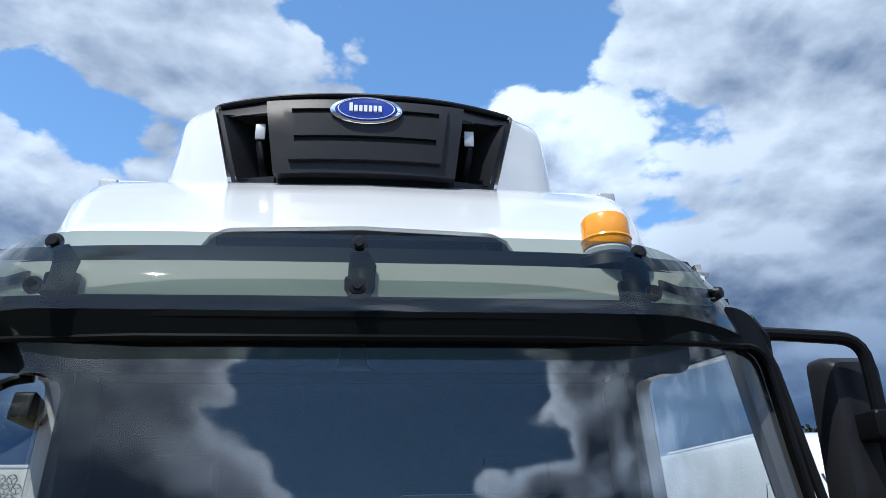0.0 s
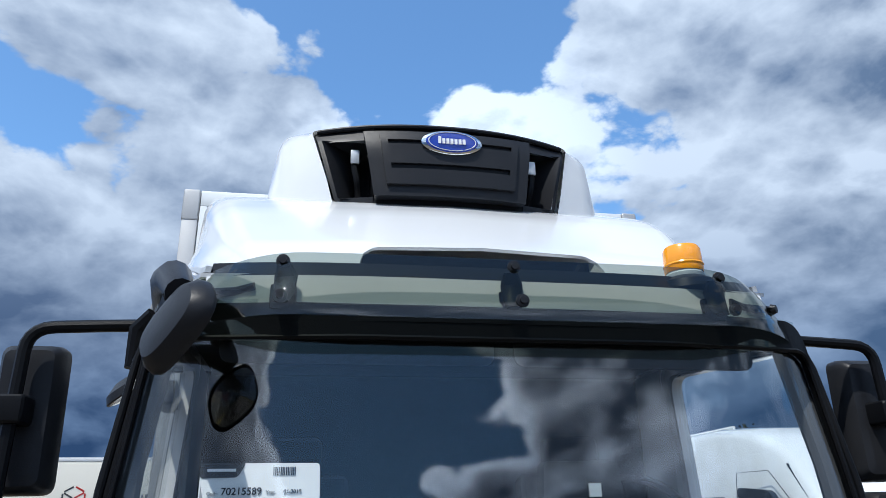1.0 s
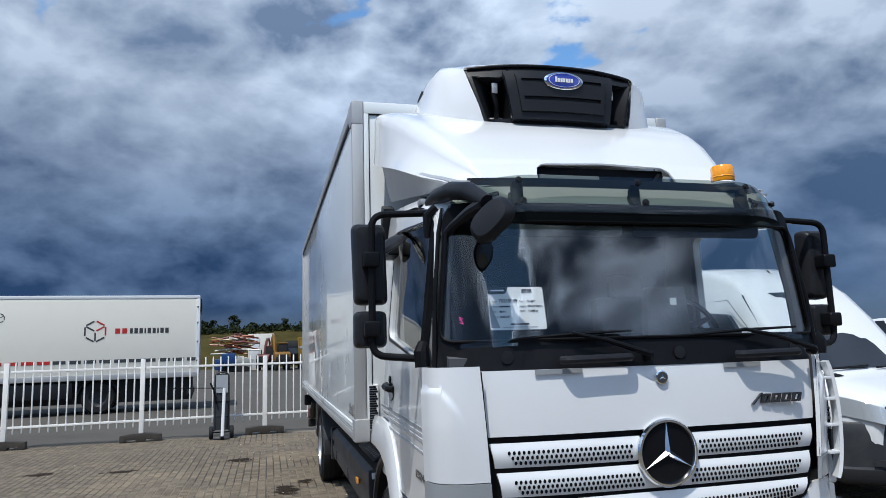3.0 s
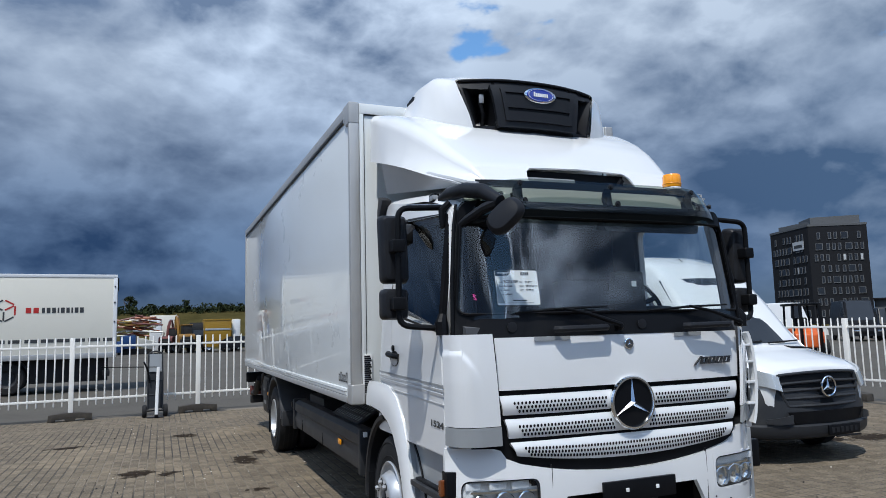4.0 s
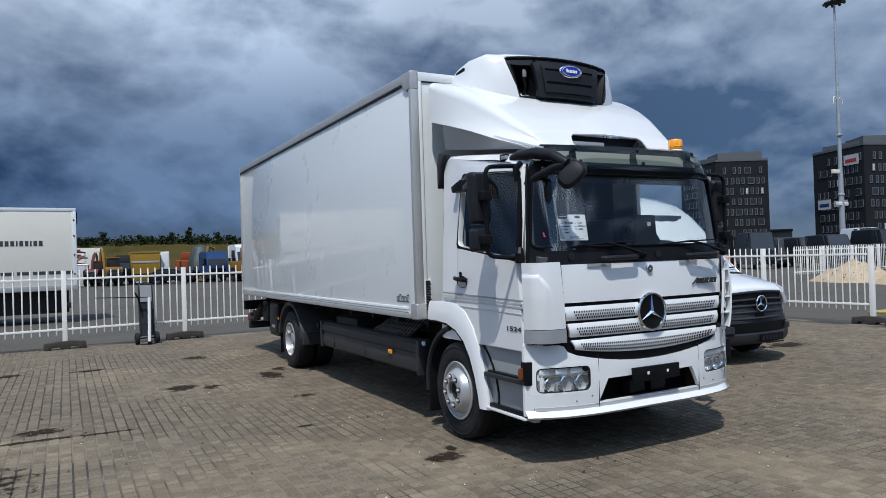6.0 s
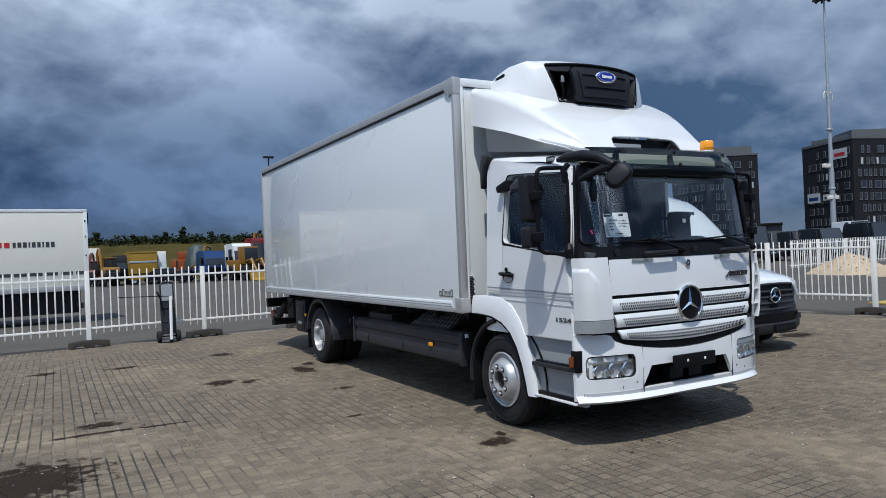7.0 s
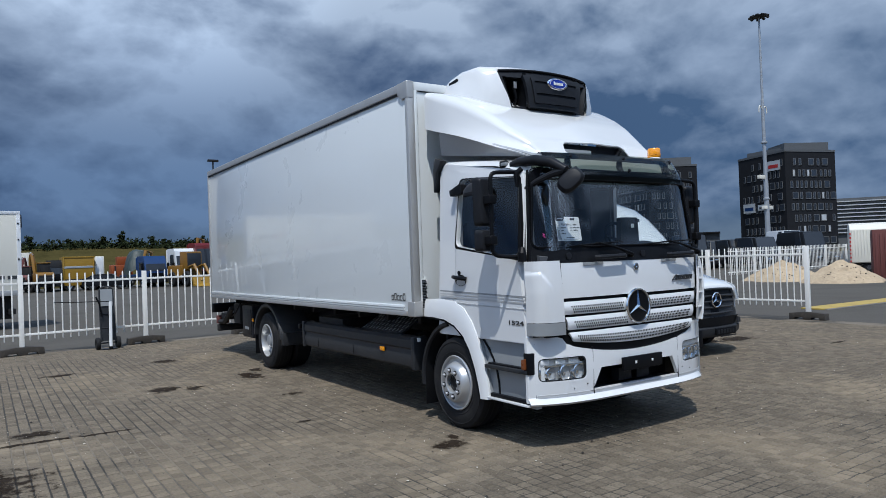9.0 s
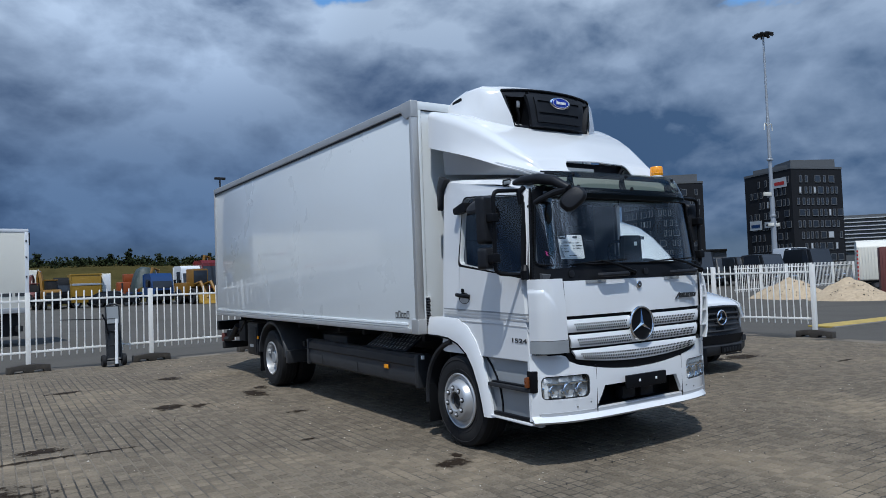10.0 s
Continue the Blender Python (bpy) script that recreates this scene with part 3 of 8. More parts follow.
# roof, back and floor of the cab
part("cab_roof", loft([[(sx * (wall_x(z, y) - inset), y, z + lift) for sx, inset, lift in ((-1, 0.0, -0.03), (-1, 0.03, 0.015), (-1, 0.16, 0.04), (0, wall_x(z, y), 0.055), (1, 0.16, 0.04), (1, 0.03, 0.015), (1, 0.0, -0.03))]
                       for y, z in ((0.215, 2.430), (0.28, 2.462), (0.40, 2.500), (0.6, 2.545), (1.1, 2.61), (1.5, 2.655), (1.535, 2.62))], wrap=False), WHITE, truck)
part("cab_back", rbox(-1.07, 1.07, 1.50, 1.535, 0.75, 2.62, 0.01), INSIDE, truck)
part("cab_floor", rbox(-1.10, 1.10, 0.12, 1.50, 0.95, 1.00, 0.01), INSIDE, truck)


def front_y(x, y0, k=0.20, p=4.0):
    return y0 + k * (abs(x) / 1.12) ** p


def screen_point(x, z, off=0.0):
    s = (z - 1.70) / 0.74
    return (x, front_y(x, -0.005 + 0.105 * s + off, 0.19, 7.0), z)


# windscreen: black cowl, rubber frame, pane
part("windscreen_pane", sheet(lambda u, v: screen_point(u * (1.085 - 0.06 * (v - 1.72) / 0.72), v), steps(-1, 1, 36), steps(1.715, 2.46, 14)), SCREEN, truck).visible_shadow = False
FRAME_O = rounded([(-1.105, 1.60), (1.105, 1.60), (1.022, 2.445), (-1.022, 2.445)], [0.03, 0.03, 0.09, 0.09], 10)
FRAME_I = rounded([(-1.078, 1.745), (1.078, 1.745), (1.014, 2.345), (-1.014, 2.345)], [0.07, 0.07, 0.06, 0.06], 10)


def dense(loop, n=6):
    return [tuple(Vector(a).lerp(Vector(b), k / n)) for a, b in zip(loop, loop[1:] + loop[:1]) for k in range(n)]


part("windscreen_frame", ring_panel([screen_point(x, z, -0.022) for x, z in dense(FRAME_O)], [screen_point(x, z, -0.010) for x, z in dense(FRAME_I)], (0, 0.04, 0)), BLACK, truck)
part("windscreen_seal", tube([screen_point(x, z, -0.020) for x, z in dense(FRAME_I, 4)] + [screen_point(*FRAME_I[0], -0.020)], 0.008, 6), BLACK, truck)
cowl = part("cowl", sheet(lambda u, v: (u, front_y(u, -0.062 + 0.028 * (v - 1.605) / 0.11, 0.19), v), steps(-1.10, 1.10, 30), steps(1.605, 1.72, 5), 0.02), BLACK, truck)
for x in (-0.78, 0.12, 0.86):
    part("cap", lathe([(0, 0), (0.030, 0), (0.032, 0.006), (0.0, 0.009)], 16, "y"), SATIN, cowl, at=pose(x, front_y(x, -0.056, 0.19), 1.665, 0, 0, 180))
for sx in (-1, 1):
    part("pillar_cover", tube([(sx * 1.105, 0.125, 1.60), (sx * 1.090, 0.150, 1.95), (sx * 1.052, 0.190, 2.30), (sx * 1.022, 0.215, 2.43)], [0.013, 0.012, 0.011, 0.010], 10), BLACK, truck)


def wiper(x0):
    motor = part("wiper", tube([(x0 + 0.26, -0.105, 1.665), (x0 + 0.05, -0.085, 1.735), (x0 - 0.12, -0.070, 1.772)], [0.016, 0.012, 0.009], 8), BLACK, truck)
    part("wiper_blade", tube([(x0 - 0.42, -0.020, 1.748), (x0 - 0.12, -0.055, 1.768), (x0 + 0.20, -0.060, 1.778)], [0.006, 0.010, 0.006], 6), BLACK, motor)
    part("wiper_pivot", lathe([(0, 0), (0.026, 0), (0.026, 0.03), (0.012, 0.045), (0, 0.045)], 14, "y"), BLACK, motor, at=pose(x0 + 0.27, -0.065, 1.655, 0, 0, 180))
    part("grab_handle", tube([(x0 - 0.19, -0.085, 1.645), (x0 - 0.17, -0.118, 1.645), (x0 + 0.15, -0.118, 1.65), (x0 + 0.17, -0.085, 1.65)], 0.021, 10, 0.02), SATIN, cowl)


wiper(-0.34)
wiper(0.62)

# header over the screen, behind the smoked visor
part("header_black", sheet(lambda u, v: (u, front_y(u, 0.075 + 0.10 * (v - 2.40), 0.15), v), steps(-0.985, 0.985, 30), steps(2.395, 2.445, 3), 0.02), BLACK, truck)
part("header_white", sheet(lambda u, v: (u, front_y(u, 0.082 + 0.16 * (v - 2.44), 0.15), v), steps(-0.885, 0.885, 30), steps(2.447, 2.535, 4), 0.02), WHITE, truck)
part("header_top", sheet(lambda u, v: (u, front_y(u, 0.105 + 0.9 * (v - 2.53), 0.15), v), steps(-0.88, 0.88, 30), steps(2.538, 2.60, 4), 0.02), BLACK, truck)


# smoked sun visor on brackets
def visor_y(x):
    a = abs(x)
    return -0.055 + (0.0 if a < 0.62 else 1.35 * (a - 0.62) ** 1.75)


def visor_point(u, v):
    x = u * (0.995 - 0.06 * max(0.0, v) ** 2)
    sag = 0.030 * (abs(u) ** 6)
    z = 2.372 + 0.215 * v - sag * v * 1.6
    return (x, visor_y(x) + 0.085 * v ** 1.6 + 0.02 * v, z)


visor = part("sun_visor", sheet(visor_point, steps(-1, 1, 56), steps(0, 1, 10)), SMOKED, truck, "smoked acrylic sun visor")
for x in (-0.665, 0.0, 0.665):
    for v, z in ((0.85, 2.553), (0.28, 2.437)):
        p = visor_point(x / 0.93, v)
        part("visor_bolt", lathe([(0.0, -0.010), (0.010, -0.010), (0.011, -0.002), (0.019, -0.001), (0.020, 0.005), (0, 0.006)], 16, "y"), SATIN, visor, at=pose(x, p[1] - 0.006, p[2]))
    part("visor_bracket", tube([(x, 0.045, 2.435), (x + 0.006, 0.075, 2.47), (x + 0.008, 0.09, 2.52), (x, 0.065, 2.553)], [0.022, 0.030, 0.034, 0.02], 8, flat=0.35), BLACK, visor)
    part("visor_bracket_foot", rbox(x - 0.035, x + 0.040, 0.083, 0.118, 2.425, 2.50, 0.012), BLACK, visor)
for sx in (-1, 1):
    part("visor_bolt", lathe([(0, -0.012), (0.013, -0.010), (0.018, 0.004), (0, 0.005)], 14, "y"), SATIN, visor, at=pose(sx * 0.888, visor_y(0.888) + 0.028, 2.475, 0, 0, sx * 35))
    part("visor_bracket", tube([(sx * 0.885, visor_y(0.885) + 0.035, 2.475), (sx * 0.80, 0.15, 2.485), (sx * 0.74, 0.13, 2.50)], [0.018, 0.035, 0.028], 8, flat=0.5), BLACK, visor)

# cab inside
part("dashboard", loft([[(x, y, z) for y, z in ((0.06, 1.30), (0.055, 1.665), (0.12, 1.685), (0.42, 1.70), (0.56, 1.66), (0.60, 1.45), (0.55, 1.25))] for x in (-1.05, -0.5, 0.0, 0.5, 1.05)]), GREYTRIM, truck)
for k in range(34):
    x = -0.82 + k * 0.05
    part("dash_vent", rbox(x, x + 0.036, 0.145, 0.165, 1.690, 1.6975, 0.0), BLACK, truck)
part("instrument_hood", loft([[(0.58 + 0.27 * math.cos(a) * s, y, 1.66 + 0.13 * max(0, math.sin(a)) * s) for a in steps(0, math.pi, 10)] for y, s in ((0.22, 0.6), (0.32, 1.0), (0.52, 1.0))], wrap=False), INSIDE, truck)
wheel_at = pose(0.60, 0.62, 1.79, 62, 0, 0)
steering = part("steering_wheel", tube([(0.225 * math.cos(a), 0.225 * math.sin(a), 0) for a in steps(0, math.tau, 40)], 0.016, 8), INSIDE, truck, at=wheel_at)
part("steering_hub", rbox(-0.08, 0.08, -0.07, 0.05, -0.03, 0.02, 0.02), INSIDE, steering)
for a in (20, 160, 270):
    part("spoke", tube([(0, 0, 0), (0.22 * math.cos(radians(a)), 0.22 * math.sin(radians(a)), 0)], 0.018, 8, flat=0.5), INSIDE, steering)
part("steering_column", tube([(0.60, 0.64, 1.77), (0.60, 0.45, 1.45)], 0.05, 10), INSIDE, truck)
case = part("dash_case", prism(rounded([(0.075, 1.70), (0.345, 1.70), (0.325, 2.015), (0.095, 2.015)], 0.02), "y", 0.165, 0.23, 0.008), INSIDE, truck)
part("sticker", rbox(0.225, 0.262, 0.160, 0.164, 1.915, 1.952, 0.0), CARD, case)
for x0, x1 in ((-0.92, -0.38), (0.34, 0.88)):
    seat = part("seat", rbox(x0, x1, 0.80, 1.28, 1.30, 1.46, 0.05, 3), INSIDE, truck)
    part("seat_back", moved(rbox(x0 + 0.02, x1 - 0.02, -0.06, 0.08, 0.0, 0.62, 0.05, 3), pose(0, 1.27, 1.43, -10)), INSIDE, seat)
    part("headrest", rbox(x0 + 0.14, x1 - 0.14, 1.30, 1.40, 2.03, 2.20, 0.04, 3), INSIDE, seat)
part("overhead_shelf", prism([(0.17, 2.47), (0.145, 2.40), (0.30, 2.345), (0.52, 2.36), (0.55, 2.50)], "x", -0.78, 0.78, 0.01), INSIDE, truck)
for x0, x1 in ((-0.83, -0.04), (0.02, 0.81)):
    part("inner_sun_blind", prism(rounded([(x0, 2.282), (x1, 2.282), (x1, 2.395), (x0, 2.395)], 0.04), "y", 0.146, 0.158, 0.004), INSIDE, truck)
part("headlining", rbox(-1.02, 1.02, 0.30, 1.50, 2.50, 2.52, 0.0), INSIDE, truck)
for sx in (-1, 1):
    part("pillar_trim", tube([(sx * 1.045, 0.17, 1.68), (sx * 1.03, 0.20, 2.0), (sx * 0.985, 0.24, 2.40)], [0.034, 0.032, 0.036], 8), GREYTRIM, truck)
    part("rear_pillar_trim", rbox(sx * 1.045, sx * 1.075, 1.19, 1.50, 1.05, 2.50, 0.012), PALETRIM, truck)
    part("window_surround", ring_panel(on_side(sx, rounded(grown(WIN_OUT, 0.045), [0.06, 0.06, 0.08, 0.06], 6), -0.055), on_side(sx, rounded(grown(WIN_OUT, -0.012), [0.05, 0.05, 0.07, 0.05], 6), -0.050), (sx * 0.03, 0, 0)), PALETRIM, truck)
    part("door_card", rbox(sx * 1.06, sx * 1.10, 0.20, 1.20, 1.0, 1.66, 0.02), INSIDE, truck)

# the front flap and its grille
flap = part("front_flap", sheet(lambda u, v: (u * (0.905 + 0.020 * (v - 1.30) / 0.31), front_y(u * 0.96, -0.070 + 0.012 * ((v - 1.30) / 0.31) ** 2, 0.085), v), steps(-1, 1, 30), steps(1.30, 1.604, 8), 0.02), WHITE, truck)
part("grille_backing", sheet(lambda u, v: (u * (0.845 + 0.095 * (v - 0.83) / 0.47), front_y(u * 0.92, -0.030, 0.085), v - 0.075 * (1 - u * u) * (1.3 - v) / 0.47), steps(-1, 1, 24), steps(0.835, 1.305, 4)), BLACK, truck)


def slat(z_top, z_bot, w_top, w_bot, sag):
    def at(u, v):
        x = u * (w_bot + (w_top - w_bot) * v)
        z = z_top + (z_bot - sag * (1 - u * u) - z_top) * (1 - v)
        return (x, front_y(x, -0.056 - 0.014 * math.sin(math.pi * min(1, max(0, v))), 0.09), z)
    body = part("grille_slat", sheet(at, steps(-1, 1, 30), steps(0, 1, 6), 0.022), WHITE, truck)
    holes = bmesh.new()
    for row in range(3):
        for k in range(-36, 37):
            u = (k + 0.5 * (row % 2)) * 0.0268
            x, y, z = at(u, 0.19 + 0.21 * row)
            if math.hypot(x, z - 1.182) < 0.182 or abs(u) > 0.925 - 0.02 * (2 - row):
                continue
            ring = [holes.verts.new((x + 0.0075 * math.cos(a), y - 0.0035, z + 0.0095 * math.sin(a))) for a in steps(0, math.tau, 8)[:-1]]
            holes.faces.new(ring)
    tagged(part("perforation", holes, BLACK, body, "rows of small dark holes"), kind="stuff")


slat(1.270, 1.158, 0.888, 0.866, 0.004)
slat(1.136, 1.026, 0.858, 0.836, 0.006)
slat(1.003, 0.925, 0.828, 0.790, 0.060)
emblem = part("emblem", lathe([(0.0, 0.0), (0.150, 0.0), (0.150, -0.015), (0.0, -0.020)], 32, "y"), BLACK, truck, at=pose(0, -0.066, 1.184))
part("emblem_ring", lathe([(0.140, 0.0), (0.162, 0.0), (0.164, -0.018), (0.157, -0.030), (0.147, -0.030), (0.140, -0.018)], 40, "y"), CHROME, emblem)


def three_arms(r, waist, deep):
    bm = bmesh.new()
    tip, low = bm.verts.new((0, -deep, 0)), []
    for k in range(6):
        a, rad = math.pi / 2 + k * math.pi / 3, r if k % 2 == 0 else waist
        low.append(bm.verts.new((rad * math.cos(a), 0, rad * math.sin(a))))
    for k in range(6):
        bm.faces.new((tip, low[k], low[(k + 1) % 6]))
    return bm


part("emblem_arms", three_arms(0.146, 0.020, 0.022), CHROME, emblem, at=pose(0, -0.018, 0), sharp=5)
roundel = part("roundel", lathe([(0, 0.0), (0.034, 0.0), (0.034, -0.008), (0.027, -0.012), (0, -0.012)], 24, "y"), CHROME, truck, at=pose(0, -0.068, 1.545))
part("roundel_field", lathe([(0, -0.012), (0.028, -0.012), (0.026, -0.015), (0, -0.015)], 24, "y"), DARKVINYL, roundel)
part("roundel_arms", three_arms(0.020, 0.005, 0.003), CHROME, roundel, at=pose(0, -0.0155, 0), sharp=5)
# maker's model plate as plain slanted bars
part("model_badge", prism([(0.500, 1.388), (0.512, 1.388), (0.572, 1.446), (0.562, 1.446)], "y", -0.080, -0.066, 0.002), SKIRT, flap)
for k in range(4):
    x = 0.558 + k * 0.062
    outer = [(x, 1.395), (x + 0.046, 1.395), (x + 0.060, 1.440), (x + 0.014, 1.440)]
    inner = [(x + 0.012, 1.405), (x + 0.037, 1.405), (x + 0.048, 1.430), (x + 0.023, 1.430)]
    part("model_badge", ring_panel([(u, -0.080, w) for u, w in outer], [(u, -0.080, w) for u, w in inner], (0, 0.016, 0)), SKIRT, flap)
for x0, x1 in ((-0.66, -0.42), (0.36, 0.58)):
    part("step_recess", sheet(lambda u, v: (u, front_y(u, -0.072, 0.085), v), steps(x0, x1, 6), steps(1.580, 1.6035, 2), 0.006), GREYPAINT, flap)

# corner panels with their grey foot
def corner(sx):
    def plan(u):
        p = bend([(0.0, -0.055, 0), (0.13, -0.045, 0), (0.205, 0.02, 0), (0.225, 0.135, 0)] if sx < 0 else [(0.0, -0.055, 0), (0.03, -0.022, 0), (0.12, 0.06, 0), (0.185, 0.14, 0)], 0.09, 5)
        i = u * (len(p) - 1)
        k = min(int(i), len(p) - 2)
        return p[k].lerp(p[k + 1], i - k)
    def at(u, v):
        q = plan(u)
        inner = 0.905 + 0.020 * (v - 1.30) / 0.31
        x = inner + 0.006 + q.x * (1.162 - inner) / 0.225
        return (sx * x, q.y - 0.012 * math.sin(math.pi * (v - 1.0) / 0.63), v)
    def pressed(u, v):
        """The panel with its lower field standing proud below a curved crease."""
        x, y, z = at(u, v)
        crease = 1.535 - 0.13 * max(0.0, (0.62 - u) / 0.45) ** 2
        proud = 0.014 * min(1.0, max(0.0, (crease - v) / 0.018)) * min(1.0, max(0.0, (u - 0.12) / 0.2)) * min(1.0, max(0.0, (v - 1.105) / 0.25))
        return (x + sx * proud * 0.7, y - proud * 0.7, z)
    body = part("corner_panel", sheet(pressed, steps(0, 1, 30), steps(1.105, 1.628, 34), 0.02), WHITE, truck)
    part("corner_foot", sheet(lambda u, v: (at(u, v)[0], at(u, v)[1] - 0.006, v), steps(0.0, 1, 14), steps(0.995, 1.10, 3), 0.02), GREYPAINT, body)
    part("panel_seam", sheet(lambda u, v: (sx * (0.9075 + 0.020 * (v - 1.30) / 0.31 + 0.007 * (u - 0.5)), -0.058, v), (0, 1), steps(1.10, 1.604, 4)), BLACK, body)
    if sx > 0:
        def edge(v):
            return 1.120 + 0.055 * max(0.0, math.sin(math.pi * (v - 0.955) / 0.64)) ** 0.55
        blade = part("air_blade", sheet(lambda u, v: (edge(v) - 0.014 + 0.014 * u, 0.055 + 0.06 * u, v), (0, 1), steps(0.96, 1.59, 18), 0.02), WHITE, body)
        # black sheet added behind the slots in place of the shade seen through them
        part("air_blade_shade", sheet(lambda u, v: (1.06 + (edge(v) - 1.065) * u, 0.15, v), (0, 1), steps(0.98, 1.57, 14)), BLACK, blade)
        for z in (1.09, 1.235, 1.375, 1.49):
            part("air_blade_rib", rbox(1.065, edge(z) - 0.010, 0.06, 0.12, z, z + 0.016, 0.003), WHITE, blade)


both(corner)


# bumper with lamps and a deep opening
def bumper_y(x, z):
    lip = 0.045 * max(0.0, 1 - (z - 0.41) / 0.05) if z < 0.46 else 0.0
    return -0.060 - lip + 0.02 * ((z - 0.7) / 0.3) ** 2 + 0.190 * (abs(x) / 1.17) ** 4.2 + 0.095 * max(0.0, (x - 1.03) / 0.14) ** 2


def bumper_grid():
    us = [-1.0, -0.985, -0.945, -0.85, -0.78, -0.745, -0.72, -0.65, -0.55, -0.50, -0.45, -0.40, -0.3, -0.15]
    us = us + [0.0] + [-u for u in reversed(us)]
    vs = [0.408, 0.414, 0.430, 0.448, 0.460, 0.485, 0.585, 0.595, 0.670, 0.680, 0.790, 0.800, 0.860, 0.930, 0.985]
    bm = bmesh.new()
    def xz(u, z):
        x = 1.17 * u
        if 0.44 <= abs(u) <= 0.46 and 0.47 < z < 0.69:
            x = math.copysign(0.575 - 0.10 * (z - 0.485) / 0.19, u)
        elif abs(u) < 0.44 and 0.47 < z < 0.69:
            x *= 1.0 - 0.10 * (z - 0.485) / 0.19
        top = 0.790 + 0.100 * min(1.0, abs(x) / 0.82) ** 2 + 0.078 * min(1.0, max(0.0, (abs(x) - 0.83) / 0.05))
        foot = 0.68 + 0.12 * min(1.0, max(0.0, (abs(x) - 0.55) / 0.06))
        if z > foot:
            z = foot + (z - foot) / (0.985 - foot) * (top - foot)
        return x, z
    grid = [[bm.verts.new((xz(u, z)[0], bumper_y(*xz(u, z)), xz(u, z)[1])) for u in us] for z in vs]
    for r in range(len(vs) - 1):
        for c in range(len(us) - 1):
            um, zm = (us[c] + us[c + 1]) / 2, (vs[r] + vs[r + 1]) / 2
            if abs(um) < 0.45 and 0.485 < zm < 0.67:
                continue
            if 0.55 < abs(um) < 0.945 and 0.585 < zm < 0.80:
                continue
            bm.faces.new((grid[r][c], grid[r][c + 1], grid[r + 1][c + 1], grid[r + 1][c]))
    bmesh.ops.recalc_face_normals(bm, faces=bm.faces[:])
    bmesh.ops.solidify(bm, geom=bm.faces[:], thickness=0.035)
    return bm


bumper = part("bumper", bumper_grid(), WHITE, truck)
part("bumper_lip_strip", sheet(lambda u, v: (u, bumper_y(u, v) - 0.004, v), steps(-1.10, 1.10, 40), steps(0.455, 0.480, 2), 0.006), SILVER, bumper)
part("bumper_opening", sheet(lambda u, v: (u, 0.15, v), (-0.62, 0.62), (0.44, 0.72)), BLACK, bumper)
part("bumper_opening_floor", sheet(lambda u, v: (u, v, 0.478), (-0.60, 0.60), (-0.045, 0.15)), SATIN, bumper)
for x in (-0.18, 0.06):
    part("tow_box", rbox(x, x + 0.17, 0.02, 0.12, 0.50, 0.62, 0.01), SATIN, bumper)
for sx in (-1, 1):
    part("bumper_seam", rbox(sx * 0.5695, sx * 0.5725, bumper_y(0.57, 0.6) - 0.0015, bumper_y(0.57, 0.6) + 0.02, 0.45, 0.86, 0.0), SATIN, bumper)
    for x, z in ((0.78, 0.515), (0.64, 0.545)):
        part("sensor", lathe([(0, 0), (0.006, 0), (0.006, -0.003), (0, -0.004)], 12, "y"), SATIN, bumper, at=pose(sx * x, bumper_y(x, z), z))
plate = part("plate_holder", rbox(-0.262, 0.262, -0.118, -0.090, 0.615, 0.735, 0.006), BLACK, bumper)
for x in (-0.10, 0.12):
    part("plate_screw", rbox(x - 0.011, x + 0.011, -0.123, -0.117, 0.668, 0.692, 0.004), CARD, plate)
part("underrun", rbox(-0.92, 0.92, 0.16, 0.22, 0.40, 0.88, 0.01), DARK, truck)
part("bumper_gap", sheet(lambda u, v: (u, front_y(u, -0.02, 0.16, 4), v), steps(-1.13, 1.13, 20), steps(0.74, 1.02, 3)), BLACK, truck)


